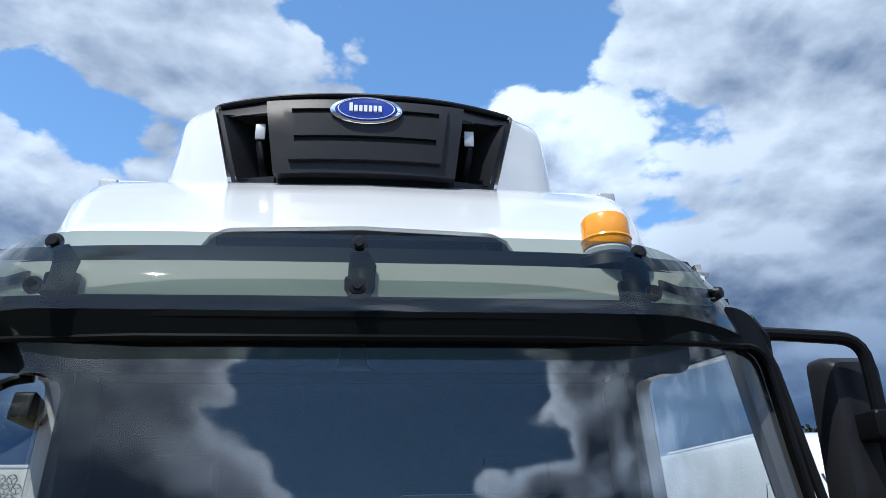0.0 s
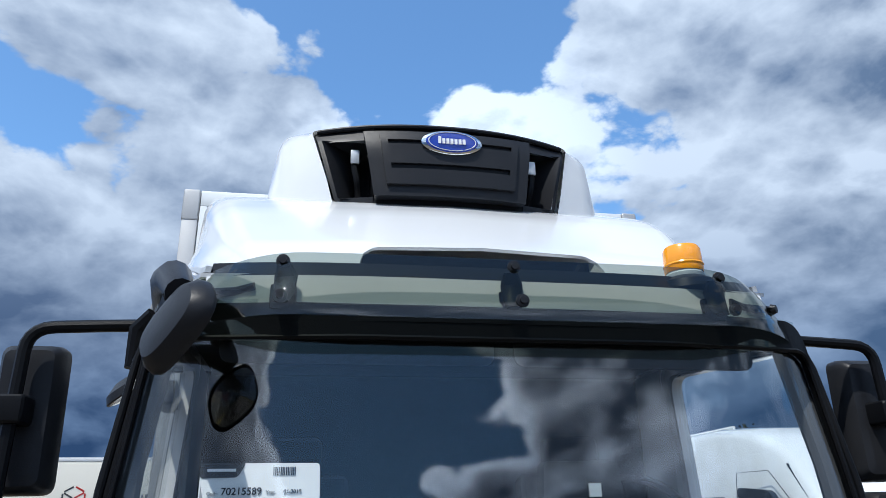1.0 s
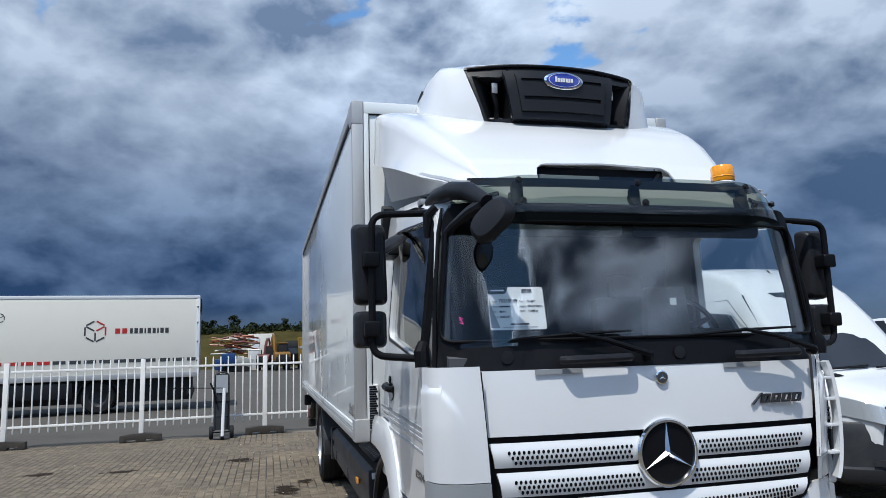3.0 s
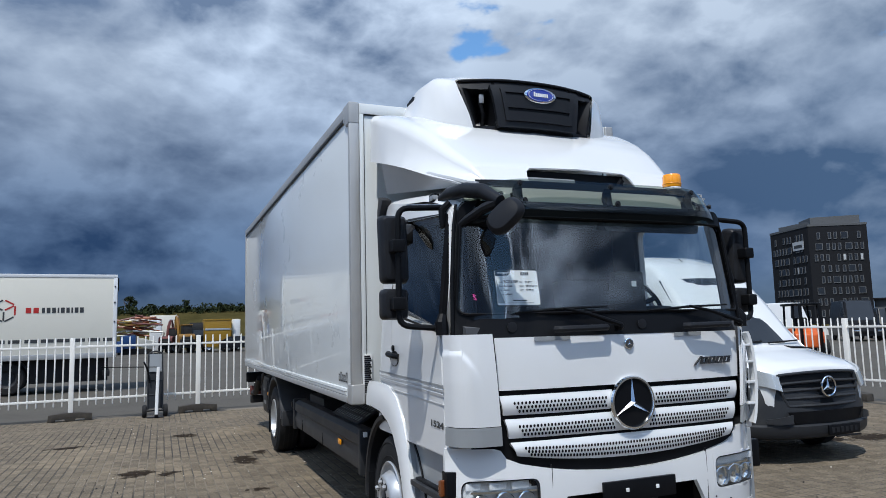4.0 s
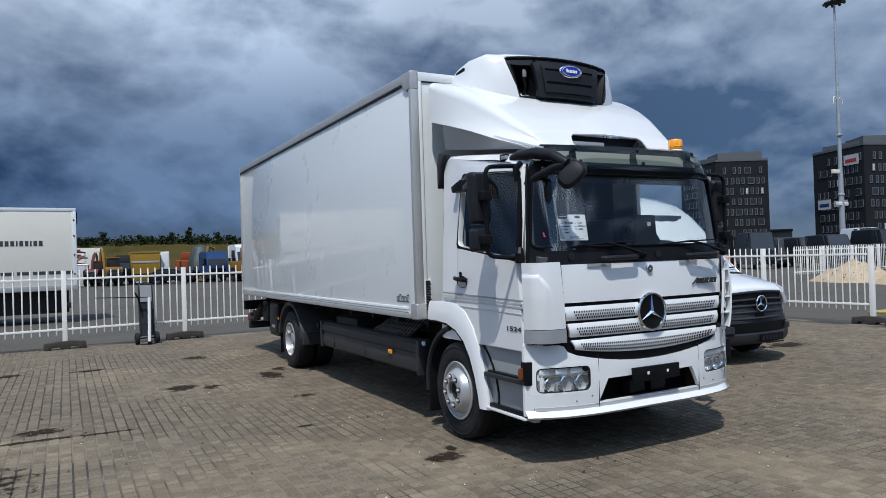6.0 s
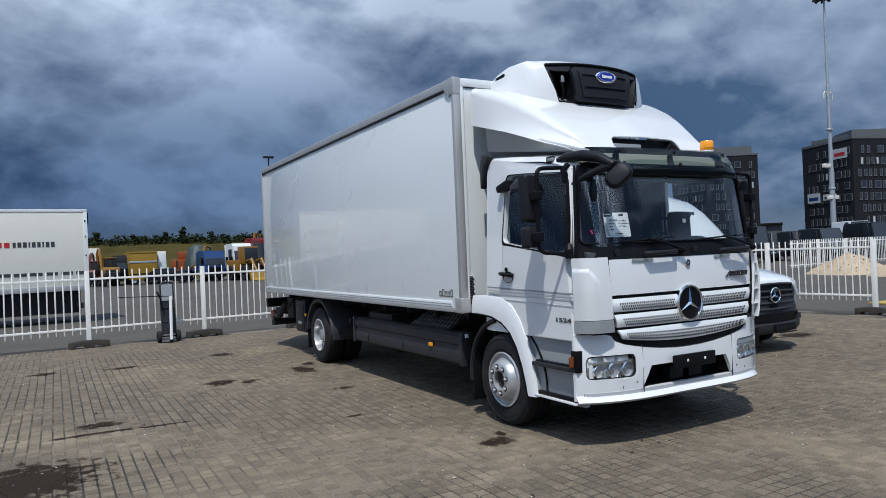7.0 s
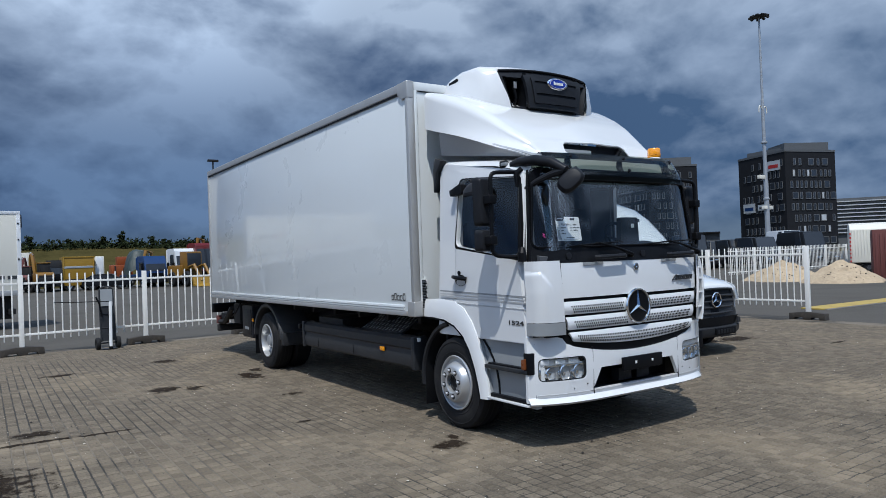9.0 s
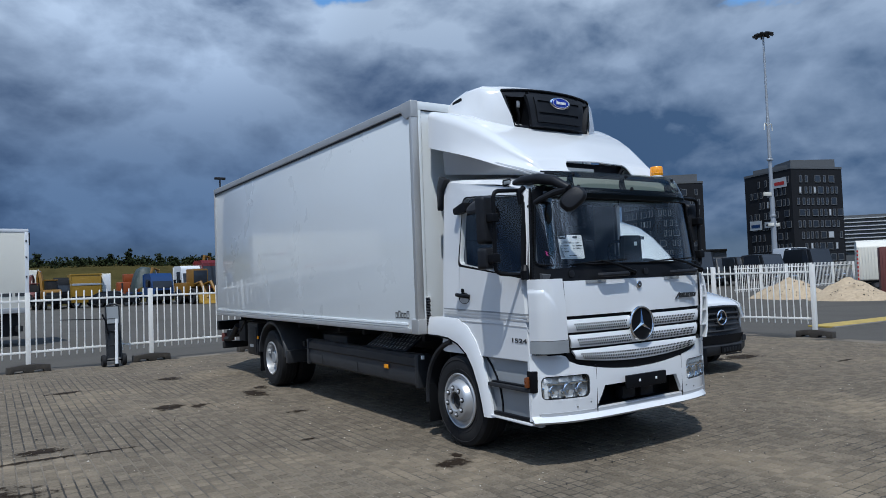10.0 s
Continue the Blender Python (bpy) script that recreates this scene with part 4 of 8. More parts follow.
def headlamp(sx):
    def face(x, z):
        return bumper_y(sx * x, z)
    x0, x1 = 0.645, 1.100
    lamp = part("headlamp", sheet(lambda u, v: (sx * u, face(u, v) + 0.042, v), steps(x0 - 0.02, x1 + 0.02, 8), steps(0.575, 0.81, 4)), SILVER, truck, "clear headlamp with chrome reflectors")
    def loop(grow, r, out):
        pts = rounded([(x0 - grow, 0.590 - grow), (x1 + grow, 0.590 - grow), (x1 + grow, 0.796 + grow), (x0 - grow, 0.796 + grow)], r, 6)
        return [(sx * x, face(x, z) + out, z) for x, z in dense(pts, 3)]
    part("lamp_surround", ring_panel(loop(0.016, 0.004, -0.0015), loop(-0.004, 0.055, 0.0), (0, 0.03, 0)), WHITE, lamp)
    part("lamp_rim", ring_panel(loop(-0.003, 0.055, 0.004), loop(-0.012, 0.050, 0.004), (0, 0.02, 0)), SATIN, lamp)
    part("lamp_bar", sheet(lambda u, v: (sx * u, face(u, v) + 0.020, v), steps(x0, x1, 10), steps(0.715, 0.728, 1), 0.03), CHROME, lamp)
    for x, r in ((0.725, 0.058), (0.855, 0.060), (0.985, 0.050)):
        part("reflector", lathe([(r, -0.028), (r * 1.02, -0.034), (r * 1.1, -0.03), (r * 1.1, 0.0), (r * 0.75, 0.012), (0.02, 0.03), (0, 0.03)], 20, "y"), REFLECTOR, lamp, at=pose(sx * x, face(x, 0.65) + 0.046, 0.658))
        part("bulb", lathe([(0, -0.02), (0.016, -0.018), (0.02, 0.02), (0, 0.03)], 10, "y"), CHROME, lamp, at=pose(sx * x, face(x, 0.65) + 0.05, 0.655))
    for x in (0.70, 0.83, 0.96):
        part("daytime_light", rbox(sx * x, sx * (x + 0.11), face(x + 0.05, 0.75) + 0.03, face(x + 0.05, 0.75) + 0.05, 0.735, 0.778, 0.006), CARD, lamp)
    part("turn_light", rbox(sx * 1.04, sx * 1.085, face(1.06, 0.66) + 0.02, face(1.06, 0.66) + 0.04, 0.61, 0.70, 0.01), REFLECTOR, lamp)
    part("lamp_lens", sheet(lambda u, v: (sx * u, face(u, v) + 0.010, v), steps(x0, x1, 12), steps(0.590, 0.796, 5)), LENS, lamp).visible_shadow = False


both(headlamp)


# steps under the doors
ARCH_OUT = [(1.74, 1.265), (1.50, 1.275), (1.24, 1.262), (1.06, 1.19), (0.93, 1.06), (0.83, 0.88), (0.76, 0.68), (0.71, 0.50), (0.69, 0.365)]
ARCH_IN = [(1.74, 1.085), (1.56, 1.085), (1.36, 1.07), (1.19, 1.02), (1.05, 0.93), (0.95, 0.80), (0.875, 0.64), (0.825, 0.48), (0.80, 0.365)]


def entry(sx):
    back = part("step_panel", rbox(sx * 1.05, sx * 1.112, 0.10, 0.86, 0.36, 0.93, 0.01), GREYPAINT, truck)
    for z, y1 in ((0.675, 0.74), (0.395, 0.79)):
        part("step_tread", rbox(sx * 1.09, sx * 1.150, 0.16, y1 - 0.02, z, z + 0.035, 0.006), BLACK, back)
        part("step_edge", rbox(sx * 1.135, sx * 1.178, 0.14, y1, z - 0.016, z + (0.020 if z > 0.5 else 0.004), 0.006), SKIRT if z > 0.5 else WHITE, back)
    part("bumper_cheek", loft([[(sx * x, y, z) for x, y in (((1.03, 0.16), (1.03, 0.072), (1.10, 0.102), (1.168, 0.138), (1.17, 0.165)) if sx < 0 else ((1.03, 0.22), (1.03, 0.09), (1.10, 0.135), (1.165, 0.20), (1.17, 0.22)))] for z in (0.415, 0.43, 0.80, 0.975)]), WHITE, back)
    part("step_side", sheet(lambda u, v: (sx * (1.03 + 0.125 * u), ARCH_OUT[v][0] + 0.012, ARCH_OUT[v][1]), (0, 1), range(4, 9), 0.01), GREYPAINT, back)
    turn = part("side_turn_light", prism(rounded([(0.145, 0.70), (0.190, 0.705), (0.190, 0.785), (0.145, 0.80)], 0.012), "x", sx * 1.155, sx * 1.195, 0.006), AMBERDARK, back, "amber side turn light")
    part("turn_light_base", rbox(sx * 1.11, sx * 1.175, 0.10, 0.18, 0.66, 0.845, 0.008), BLACK, turn)


both(entry)



def fender(sx):
    rings = []
    for (yo, zo), (yi, zi) in zip(ARCH_OUT, ARCH_IN):
        rings.append([(sx * 1.145, yo, zo), (sx * 1.163, yo, zo), (sx * 1.178, yo * 0.8 + yi * 0.2, zo * 0.8 + zi * 0.2), (sx * 1.190, yo * 0.3 + yi * 0.7, zo * 0.3 + zi * 0.7), (sx * 1.192, yi, zi), (sx * 1.165, yi, zi)])
    part("wing", loft(rings), WHITE, truck)
    liner = [(1.25 + 0.66 * math.cos(a), 0.45 + 0.62 * math.sin(a)) for a in steps(-0.15, math.pi * 1.02, 18)]
    part("wheel_housing", sheet(lambda u, v: (sx * u, *liner[int(v)]), (0.55, 1.12), range(len(liner)), 0.02), BLACK, truck)
    part("wing_lip", sheet(lambda u, v: (sx * (1.178 - 0.36 * u), ARCH_IN[v][0] + 0.02 + 0.05 * u, ARCH_IN[v][1] - 0.008 - 0.02 * u), steps(0, 1, 3), range(len(ARCH_IN)), 0.012), BLACK, truck)
    # rear half of the front mudguard and its flap
    part("mudguard", loft([[(sx * x, 1.25 + r * math.cos(a), 0.45 + r * math.sin(a)) for x, r in ((0.72, 0.56), (1.155, 0.56), (1.175, 0.575), (1.175, 0.605), (0.72, 0.605))] for a in steps(radians(-8), radians(80), 12)]), SATIN, truck)
    part("mud_flap", rbox(sx * 0.74, sx * 1.16, 1.80, 1.815, 0.16, 0.62, 0.004), BLACK, truck)


both(fender)


# wheels
def wheel(y, sx, x_out, dish, double):
    w = part("wheel", lathe([(0.255, -0.275), (0.30, -0.285), (0.405, -0.285), (0.440, -0.262), (0.452, -0.225), (0.452, -0.06), (0.440, -0.022), (0.405, 0.0), (0.30, 0.002), (0.262, -0.010), (0.255, -0.02)], 48, "x"), RUBBER, truck, at=pose(sx * x_out, y, 0.452, 0, 0, 0 if sx > 0 else 180))
    for k in (-0.20, -0.142, -0.085):
        part("tread_groove", lathe([(0.4535, k - 0.007), (0.4545, k - 0.007), (0.4545, k + 0.007), (0.4535, k + 0.007)], 48, "x"), DARK, w)
    for rad in (0.300, 0.392):
        part("sidewall_rib", lathe([(rad, -0.002), (rad + 0.004, 0.0045), (rad + 0.010, 0.0045), (rad + 0.014, -0.002)], 48, "x"), RUBBER, w)
    if dish:
        prof = [(0.258, -0.02), (0.266, 0.003), (0.250, 0.008), (0.240, -0.012), (0.228, -0.05), (0.222, -0.085), (0.19, -0.095), (0.17, -0.085), (0.155, -0.02), (0.125, -0.012), (0.1, -0.02), (0.085, -0.015), (0.0, -0.02)]
    else:
        prof = [(0.258, -0.02), (0.270, 0.004), (0.262, 0.012), (0.250, 0.008), (0.243, -0.030), (0.236, -0.062), (0.226, -0.052), (0.205, -0.004), (0.185, 0.040), (0.170, 0.056), (0.160, 0.060), (0.098, 0.062), (0.088, 0.056), (0.086, 0.0)]
    if double:
        prof = [(0.258, -0.02), (0.268, 0.003), (0.252, 0.008), (0.246, -0.015), (0.240, -0.06), (0.234, -0.10)]
    rim = part("rim", lathe(prof, 40, "x"), STEEL, w)
    deep = -0.115
    for k in range(8):
        a = k * math.tau / 8 + 0.2
        r_nut = 0.129
        if not double:
            part("nut_socket", lathe([(0.026, -0.004), (0.026, 0.002), (0, 0.002)], 14, "x"), DARK, rim, at=pose(0.0625, r_nut * math.cos(a), r_nut * math.sin(a)))
            part("wheel_nut", lathe([(0.017, -0.01), (0.017, 0.016), (0.010, 0.024), (0, 0.024)], 6, "x"), STEEL, rim, at=pose(0.0625, r_nut * math.cos(a), r_nut * math.sin(a)))
            part("hand_hole", lathe([(0.021, -0.012), (0.021, 0.010), (0, 0.010)], 12, "x"), BLACK, rim, at=pose(-0.030, 0.217 * math.cos(a + 0.39), 0.217 * math.sin(a + 0.39)))
        else:
            part("wheel_nut", lathe([(0.018, -0.01), (0.018, 0.022), (0, 0.03)], 6, "x"), DARK, rim, at=pose(deep, 0.142 * math.cos(a), 0.142 * math.sin(a)))
    if not double:
        part("hub_cap", lathe([(0.087, 0.010), (0.078, 0.022), (0.060, 0.026), (0.045, 0.012), (0.0, 0.012)], 24, "x"), DARK, rim)
    else:
        part("wheel_disc", lathe([(0.236, -0.098), (0.215, -0.112), (0.17, -0.115), (0.12, -0.115), (0.105, -0.05), (0.085, -0.03), (0.0, -0.03)], 40, "x"), GREYPAINT, rim)
        for k in range(8):
            a = k * math.tau / 8 + 0.6
            part("hand_hole", lathe([(0.026, 0.0), (0.026, 0.006), (0, 0.006)], 12, "x"), BLACK, rim, at=pose(-0.114, 0.188 * math.cos(a), 0.188 * math.sin(a)))
        part("inner_tyre", lathe([(0.255, -0.60), (0.405, -0.60), (0.452, -0.56), (0.452, -0.36), (0.405, -0.32), (0.255, -0.32)], 40, "x"), RUBBER, w)


for sx in (-1, 1):
    wheel(1.25, sx, 1.150, False, False)
    wheel(6.61, sx, 1.195, False, True)
part("front_axle", tube([(-0.95, 1.25, 0.42), (0.95, 1.25, 0.42)], 0.06), DARK, truck)
part("rear_axle", tube([(-0.95, 6.61, 0.45), (-0.2, 6.61, 0.45), (0.0, 6.61, 0.42), (0.95, 6.61, 0.45)], [0.09, 0.1, 0.2, 0.09]), DARK, truck)
for sx in (-1, 1):
    part("frame_rail", rbox(sx * 0.36, sx * 0.43, 0.5, 9.2, 0.70, 0.94, 0.01), DARK, truck)
for y in steps(2.2, 9.0, 9):
    part("cross_bearer", rbox(-0.95, 0.95, y, y + 0.07, 0.96, 1.08, 0.005), DARK, truck)
part("gearbox", rbox(-0.33, 0.33, 1.4, 2.7, 0.42, 0.85, 0.06), DARK, truck)
part("fuel_tank", rbox(0.50, 1.08, 2.4, 3.8, 0.36, 0.88, 0.08, 3), LIGHTMETAL, truck)
part("air_tank", tube([(-0.78, 2.4, 0.70), (-0.78, 3.4, 0.70)], 0.15, 14), DARK, truck)
part("battery_box", rbox(-1.02, -0.5, 4.1, 4.9, 0.5, 0.92, 0.02), DARK, truck)


# skirts, mudguards, boxes along the chassis
def skirts(sx):
    prof = [(1.02, 0.505), (1.115, 0.490), (1.150, 0.515), (1.165, 0.62), (1.150, 0.665), (1.150, 0.70), (1.168, 0.72), (1.165, 0.80), (1.120, 0.835), (1.03, 0.838), (1.03, 0.80)]
    skirt = part("side_skirt", loft([[(sx * x, y, z) for x, z in prof] for y in (2.02, 2.05, 3.6, 5.12, 5.15)]), SKIRT, truck)
    for y in (2.02, 5.10):
        part("skirt_end", rbox(sx * 1.0, sx * 1.176, y - 0.02, y + 0.05, 0.485, 0.845, 0.012), SKIRT, skirt)
    light = part("side_marker", rbox(sx * 1.166, sx * 1.180, 2.68, 2.775, 0.638, 0.685, 0.004), AMBER, skirt, "amber side marker light")
    for y in (3.5, 4.6):
        part("skirt_seam", rbox(sx * 1.160, sx * 1.1665, y, y + 0.003, 0.52, 0.64, 0.0), BLACK, skirt)
    part("skirt_marker", rbox(sx * 1.13, sx * 1.175, 5.22, 5.30, 0.73, 0.80, 0.01), BLACK, truck)
    part("rear_mudguard", loft([[(sx * x, 6.61 + r * math.cos(a) * 1.06, 0.43 + r * math.sin(a)) for x, r in ((0.72, 0.555), (1.17, 0.555), (1.20, 0.57), (1.20, 0.615), (1.17, 0.63), (0.72, 0.63))] for a in steps(radians(8), radians(172), 22)]), SKIRT, truck)
    part("rear_mud_flap", rbox(sx * 0.74, sx * 1.18, 7.23, 7.245, 0.18, 0.60, 0.004), BLACK, truck)
    part("mudguard_foot", rbox(sx * 0.80, sx * 1.19, 5.90, 5.99, 0.42, 0.62, 0.02), SKIRT, truck)


both(skirts)
plate_at = pose(-0.86, 2.95, 0.955, 0, -30, 0)
cover = part("checker_plate", rbox(-0.24, 0.24, -0.50, 0.50, -0.012, 0.012, 0.006), SKIRT, truck, at=plate_at)
for k in range(24):
    for j in range(6):
        if (k + j) % 2:
            part("tread_dot", rbox(-0.215 + j * 0.075, -0.165 + j * 0.075, -0.475 + k * 0.04, -0.458 + k * 0.04, 0.010, 0.019, 0.003, 1), GREYPAINT, cover)
tools = part("tool_box", rbox(-1.16, -0.70, 7.42, 7.98, 0.42, 0.98, 0.03, 3), SATIN, truck)
part("tool_box_door", rbox(-1.172, -1.15, 7.47, 7.93, 0.47, 0.92, 0.02), SATIN, tools)
part("tool_box_mark", rbox(-1.176, -1.171, 7.60, 7.80, 0.56, 0.61, 0.0), GREYPAINT, tools)
part("side_reflector", rbox(-1.19, -1.175, 7.30, 7.37, 0.72, 0.77, 0.004), AMBER, truck)
lift = part("tail_lift", rbox(-1.15, 1.15, 8.95, 9.35, 0.66, 0.78, 0.02), DARK, truck)
for x in (-1.15, -0.4, 0.4, 1.05):
    part("lift_arm", tube([(x, 8.6, 0.90), (x, 9.1, 0.62), (x, 9.48, 0.60)], 0.05, 8), DARK, lift)
part("lift_bar", rbox(-1.26, 1.26, 9.50, 9.62, 0.78, 0.96, 0.02), BLACK, lift)
part("rear_bumper", rbox(-1.2, 1.2, 9.38, 9.48, 0.42, 0.55, 0.02), DARK, lift)
for x in (-1.2, 1.0):
    part("tail_light", rbox(x, x + 0.22, 9.40, 9.52, 0.56, 0.72, 0.01), BROWNRED, lift)
part("lift_hose", tube([(-1.12, 8.2, 1.0), (-1.12, 8.5, 0.80), (-1.08, 8.9, 0.72)], 0.018, 8, 0.1), BLACK, lift)
part("lift_box", rbox(-1.12, -0.75, 8.25, 8.62, 0.62, 0.98, 0.02), DARK, lift)
part("chassis_light", rbox(-1.16, -1.13, 1.93, 1.96, 0.80, 0.84, 0.004), CARD, truck)

# the insulated body
BX, BY0, BY1, BZ0, BZ1 = 1.295, 1.76, 9.46, 1.085, 3.545
body = part("cargo_body", rbox(-BX + 0.012, BX - 0.012, BY0 + 0.01, BY1 - 0.01, BZ0 + 0.02, BZ1 - 0.012, 0.004), PANEL, truck, "glossy white insulated body panels")
for sx in (-1, 1):
    part("side_post", rbox(sx * (BX - 0.078), sx * (BX + 0.006), BY0 - 0.010, BY0 + 0.045, BZ0 + 0.15, BZ1 - 0.16, 0.010), ALU, body)
    part("post_groove", rbox(sx * (BX - 0.02), sx * (BX - 0.006), BY0 + 0.040, BY0 + 0.060, BZ0 + 0.15, BZ1 - 0.16, 0.0), BLACK, body)
    part("post_strip", rbox(sx * (BX - 0.118), sx * (BX - 0.082), BY0 - 0.006, BY0 + 0.02, BZ0 + 0.10, BZ1 - 0.085, 0.004), PANEL, body)
    part("post_groove", rbox(sx * (BX - 0.124), sx * (BX - 0.118), BY0 + 0.004, BY0 + 0.02, BZ0 + 0.10, BZ1 - 0.085, 0.0), SATIN, body)
    part("top_rail", rbox(sx * (BX - 0.06), sx * (BX + 0.006), BY0 + 0.16, BY1 - 0.02, BZ1 - 0.092, BZ1 + 0.004, 0.016, 3), ALU, body)
    # black strip below the rail, drawing the groove and its shadow as colour
    part("top_rail_shadow_groove", rbox(sx * (BX - 0.02), sx * (BX + 0.003), BY0 + 0.2, BY1 - 0.02, BZ1 - 0.112, BZ1 - 0.094, 0.0), BLACK, body)
    part("bottom_rail", rbox(sx * (BX - 0.06), sx * (BX + 0.006), BY0 + 0.16, BY1 - 0.02, BZ0, BZ0 + 0.055, 0.010), ALU, body)
    part("bottom_moulding", rbox(sx * (BX - 0.06), sx * (BX + 0.002), BY0 + 0.22, BY1 - 0.02, BZ0 + 0.060, BZ0 + 0.115, 0.006), ALU if sx > 0 else PANEL, body)
    part("moulding_line", rbox(sx * (BX - 0.02), sx * (BX + 0.0045), BY0 + 0.22, BY1 - 0.02, BZ0 + 0.085, BZ0 + 0.091, 0.0), GREYINK, body)
    part("top_corner", rbox(sx * (BX - 0.080), sx * (BX + 0.010), BY0 - 0.014, BY0 + 0.10, BZ1 - 0.175, BZ1 + 0.010, 0.016, 3), ALU, body)
    part("top_corner_flap", prism(rounded([(BY0 + 0.08, BZ1 - 0.19), (BY0 + 0.08, BZ1 + 0.004), (BY0 + 0.20, BZ1 + 0.004), (BY0 + 0.18, BZ1 - 0.13)], 0.02), "x", sx * (BX - 0.03), sx * (BX + 0.009), 0.004), ALU, body)
    part("bottom_corner", rbox(sx * (BX - 0.105), sx * (BX + 0.010), BY0 - 0.014, BY0 + 0.13, BZ0 - 0.004, BZ0 + 0.16, 0.018, 3), ALU, body)
    part("rear_post", rbox(sx * (BX - 0.05), sx * (BX + 0.006), BY1 - 0.05, BY1 + 0.01, BZ0, BZ1, 0.01), ALU, body)
part("front_top_rail", rbox(-BX + 0.082, BX - 0.082, BY0 - 0.006, BY0 + 0.03, BZ1 - 0.085, BZ1 + 0.004, 0.006), PANEL, body)
part("front_rail_groove", rbox(-BX + 0.082, BX - 0.082, BY0 + 0.002, BY0 + 0.02, BZ1 - 0.094, BZ1 - 0.085, 0.0), SATIN, body)
part("front_bottom_rail", rbox(-BX + 0.107, BX - 0.107, BY0 - 0.006, BY0 + 0.03, BZ0, BZ0 + 0.07, 0.010), ALU, body)
part("roof_skin", rbox(-BX + 0.05, BX - 0.05, BY0 + 0.05, BY1 - 0.05, BZ1 - 0.02, BZ1 + 0.002, 0.004), CREAM, body)
for k in range(5):   # maker's mark as plain outlined bars
    y0, y1, z1 = 1.955 + k * 0.062, 2.005 + k * 0.062, 1.325 if k in (0, 3) else 1.305
    loop = [(-BX + 0.0075, y, z) for y, z in ((y0, 1.245), (y1, 1.245), (y1, z1), (y0, z1))]
    hole = [(-BX + 0.0075, y, z) for y, z in ((y0 + 0.011, 1.257), (y1 - 0.011, 1.257), (y1 - 0.011, z1 - 0.012), (y0 + 0.011, z1 - 0.012))]
    part("body_mark", ring_panel(loop, hole), DARKVINYL, body)
notice = part("data_sticker", rbox(-1.202, -1.134, BY0 - 0.010, BY0 + 0.012, 1.165, 1.475, 0.0), CARD, body, "white sticker of dense small print")
for k in range(18):
    part("print_line", rbox(-1.198, -1.138 - 0.006 * (k % 3), BY0 - 0.012, BY0 - 0.009, 1.172 + k * 0.0165, 1.1855 + k * 0.0165, 0.0), SATIN, notice)

# roof fairing
FAIR = [  # y, half width at the foot, foot z, top z, corner radius, how far the flank draws in
    (0.155, 0.900, 2.545, 2.560, 0.02, 0.20), (0.26, 0.935, 2.570, 2.592, 0.03, 0.20), (0.335, 0.955, 2.598, 2.630, 0.04, 0.19), (0.405, 0.975, 2.625, 2.730, 0.06, 0.150), (0.60, 1.030, 2.690, 2.880, 0.085, 0.110),
    (0.80, 1.075, 2.765, 3.035, 0.10, 0.080), (0.98, 1.105, 2.830, 3.155, 0.11, 0.060), (1.15, 1.125, 2.885, 3.245, 0.11, 0.045), (1.30, 1.140, 2.930, 3.315, 0.11, 0.030), (1.46, 1.150, 2.975, 3.370, 0.10, 0.015), (1.66, 1.155, 3.035, 3.425, 0.07, 0.010)]


def fair_ring(y, w, foot, top, r, draw):
    h = top - foot
    r = min(r, 0.48 * h)
    half = [(-w, foot), (-w + 0.30 * draw, foot + 0.13 * h), (-w + 0.65 * draw, foot + 0.30 * h), (-w + draw, top - r)]
    w -= draw
    half += [(-w + r - r * math.cos(a), top - r + r * math.sin(a)) for a in steps(radians(15), radians(90), 6)]
    half += [(-x, top + 0.03 * (1 - x / w)) for x in (0.46 + 0.66 * (w - r - 0.46), 0.46 + 0.33 * (w - r - 0.46), 0.46, *[p[0] for p in reversed(SLOT)], 0.28, 0.14)]
    return [(x, y, z) for x, z in half] + [(0.0, y, top + 0.03)] + [(-x, y, z) for x, z in reversed(half)]


SLOT = [(0.365 + 0.07 * math.sin(a), 0.335 + 0.07 * math.cos(a)) for a in steps(0, math.pi / 2, 5)]   # one rounded corner of the air slot


def fairing():
    ys = sorted({round(y, 5) for p, q in zip(FAIR, FAIR[1:]) for y in steps(p[0], q[0], 3)} | {round(p[1], 5) for p in SLOT})
    rings = []
    for y in ys:
        k = max(i for i in range(len(FAIR) - 1) if FAIR[i][0] <= y + 1e-6)
        f = (y - FAIR[k][0]) / (FAIR[k + 1][0] - FAIR[k][0])
        rings.append(fair_ring(*[p + (q - p) * f for p, q in zip(FAIR[k], FAIR[k + 1])]))
    bm = bmesh.new()
    grid = [[bm.verts.new(p) for p in ring] for ring in rings]
    edge = 0.365 + 0.07 + 1e-4
    def inside(v):
        x, y = abs(v.co.x), v.co.y
        if x > edge or y > 0.405 + 1e-4:
            return False
        return x < 0.365 or y < 0.335 or math.hypot(x - 0.365, y - 0.335) < 0.07 + 1e-4
    for a, b in zip(grid, grid[1:]):
        for i in range(len(a) - 1):
            quad = [a[i], a[i + 1], b[i + 1], b[i]]
            kept = [v for v in quad if not inside(v) or on_rim(v)]
            if all(inside(v) for v in quad):
                continue
            if len(kept) >= 3:
                bm.faces.new(kept)
    loose = [v for v in bm.verts if not v.link_faces]
    bmesh.ops.delete(bm, geom=loose, context="VERTS")
    bmesh.ops.recalc_face_normals(bm, faces=bm.faces[:])
    bmesh.ops.solidify(bm, geom=bm.faces[:], thickness=0.012)
    return bm


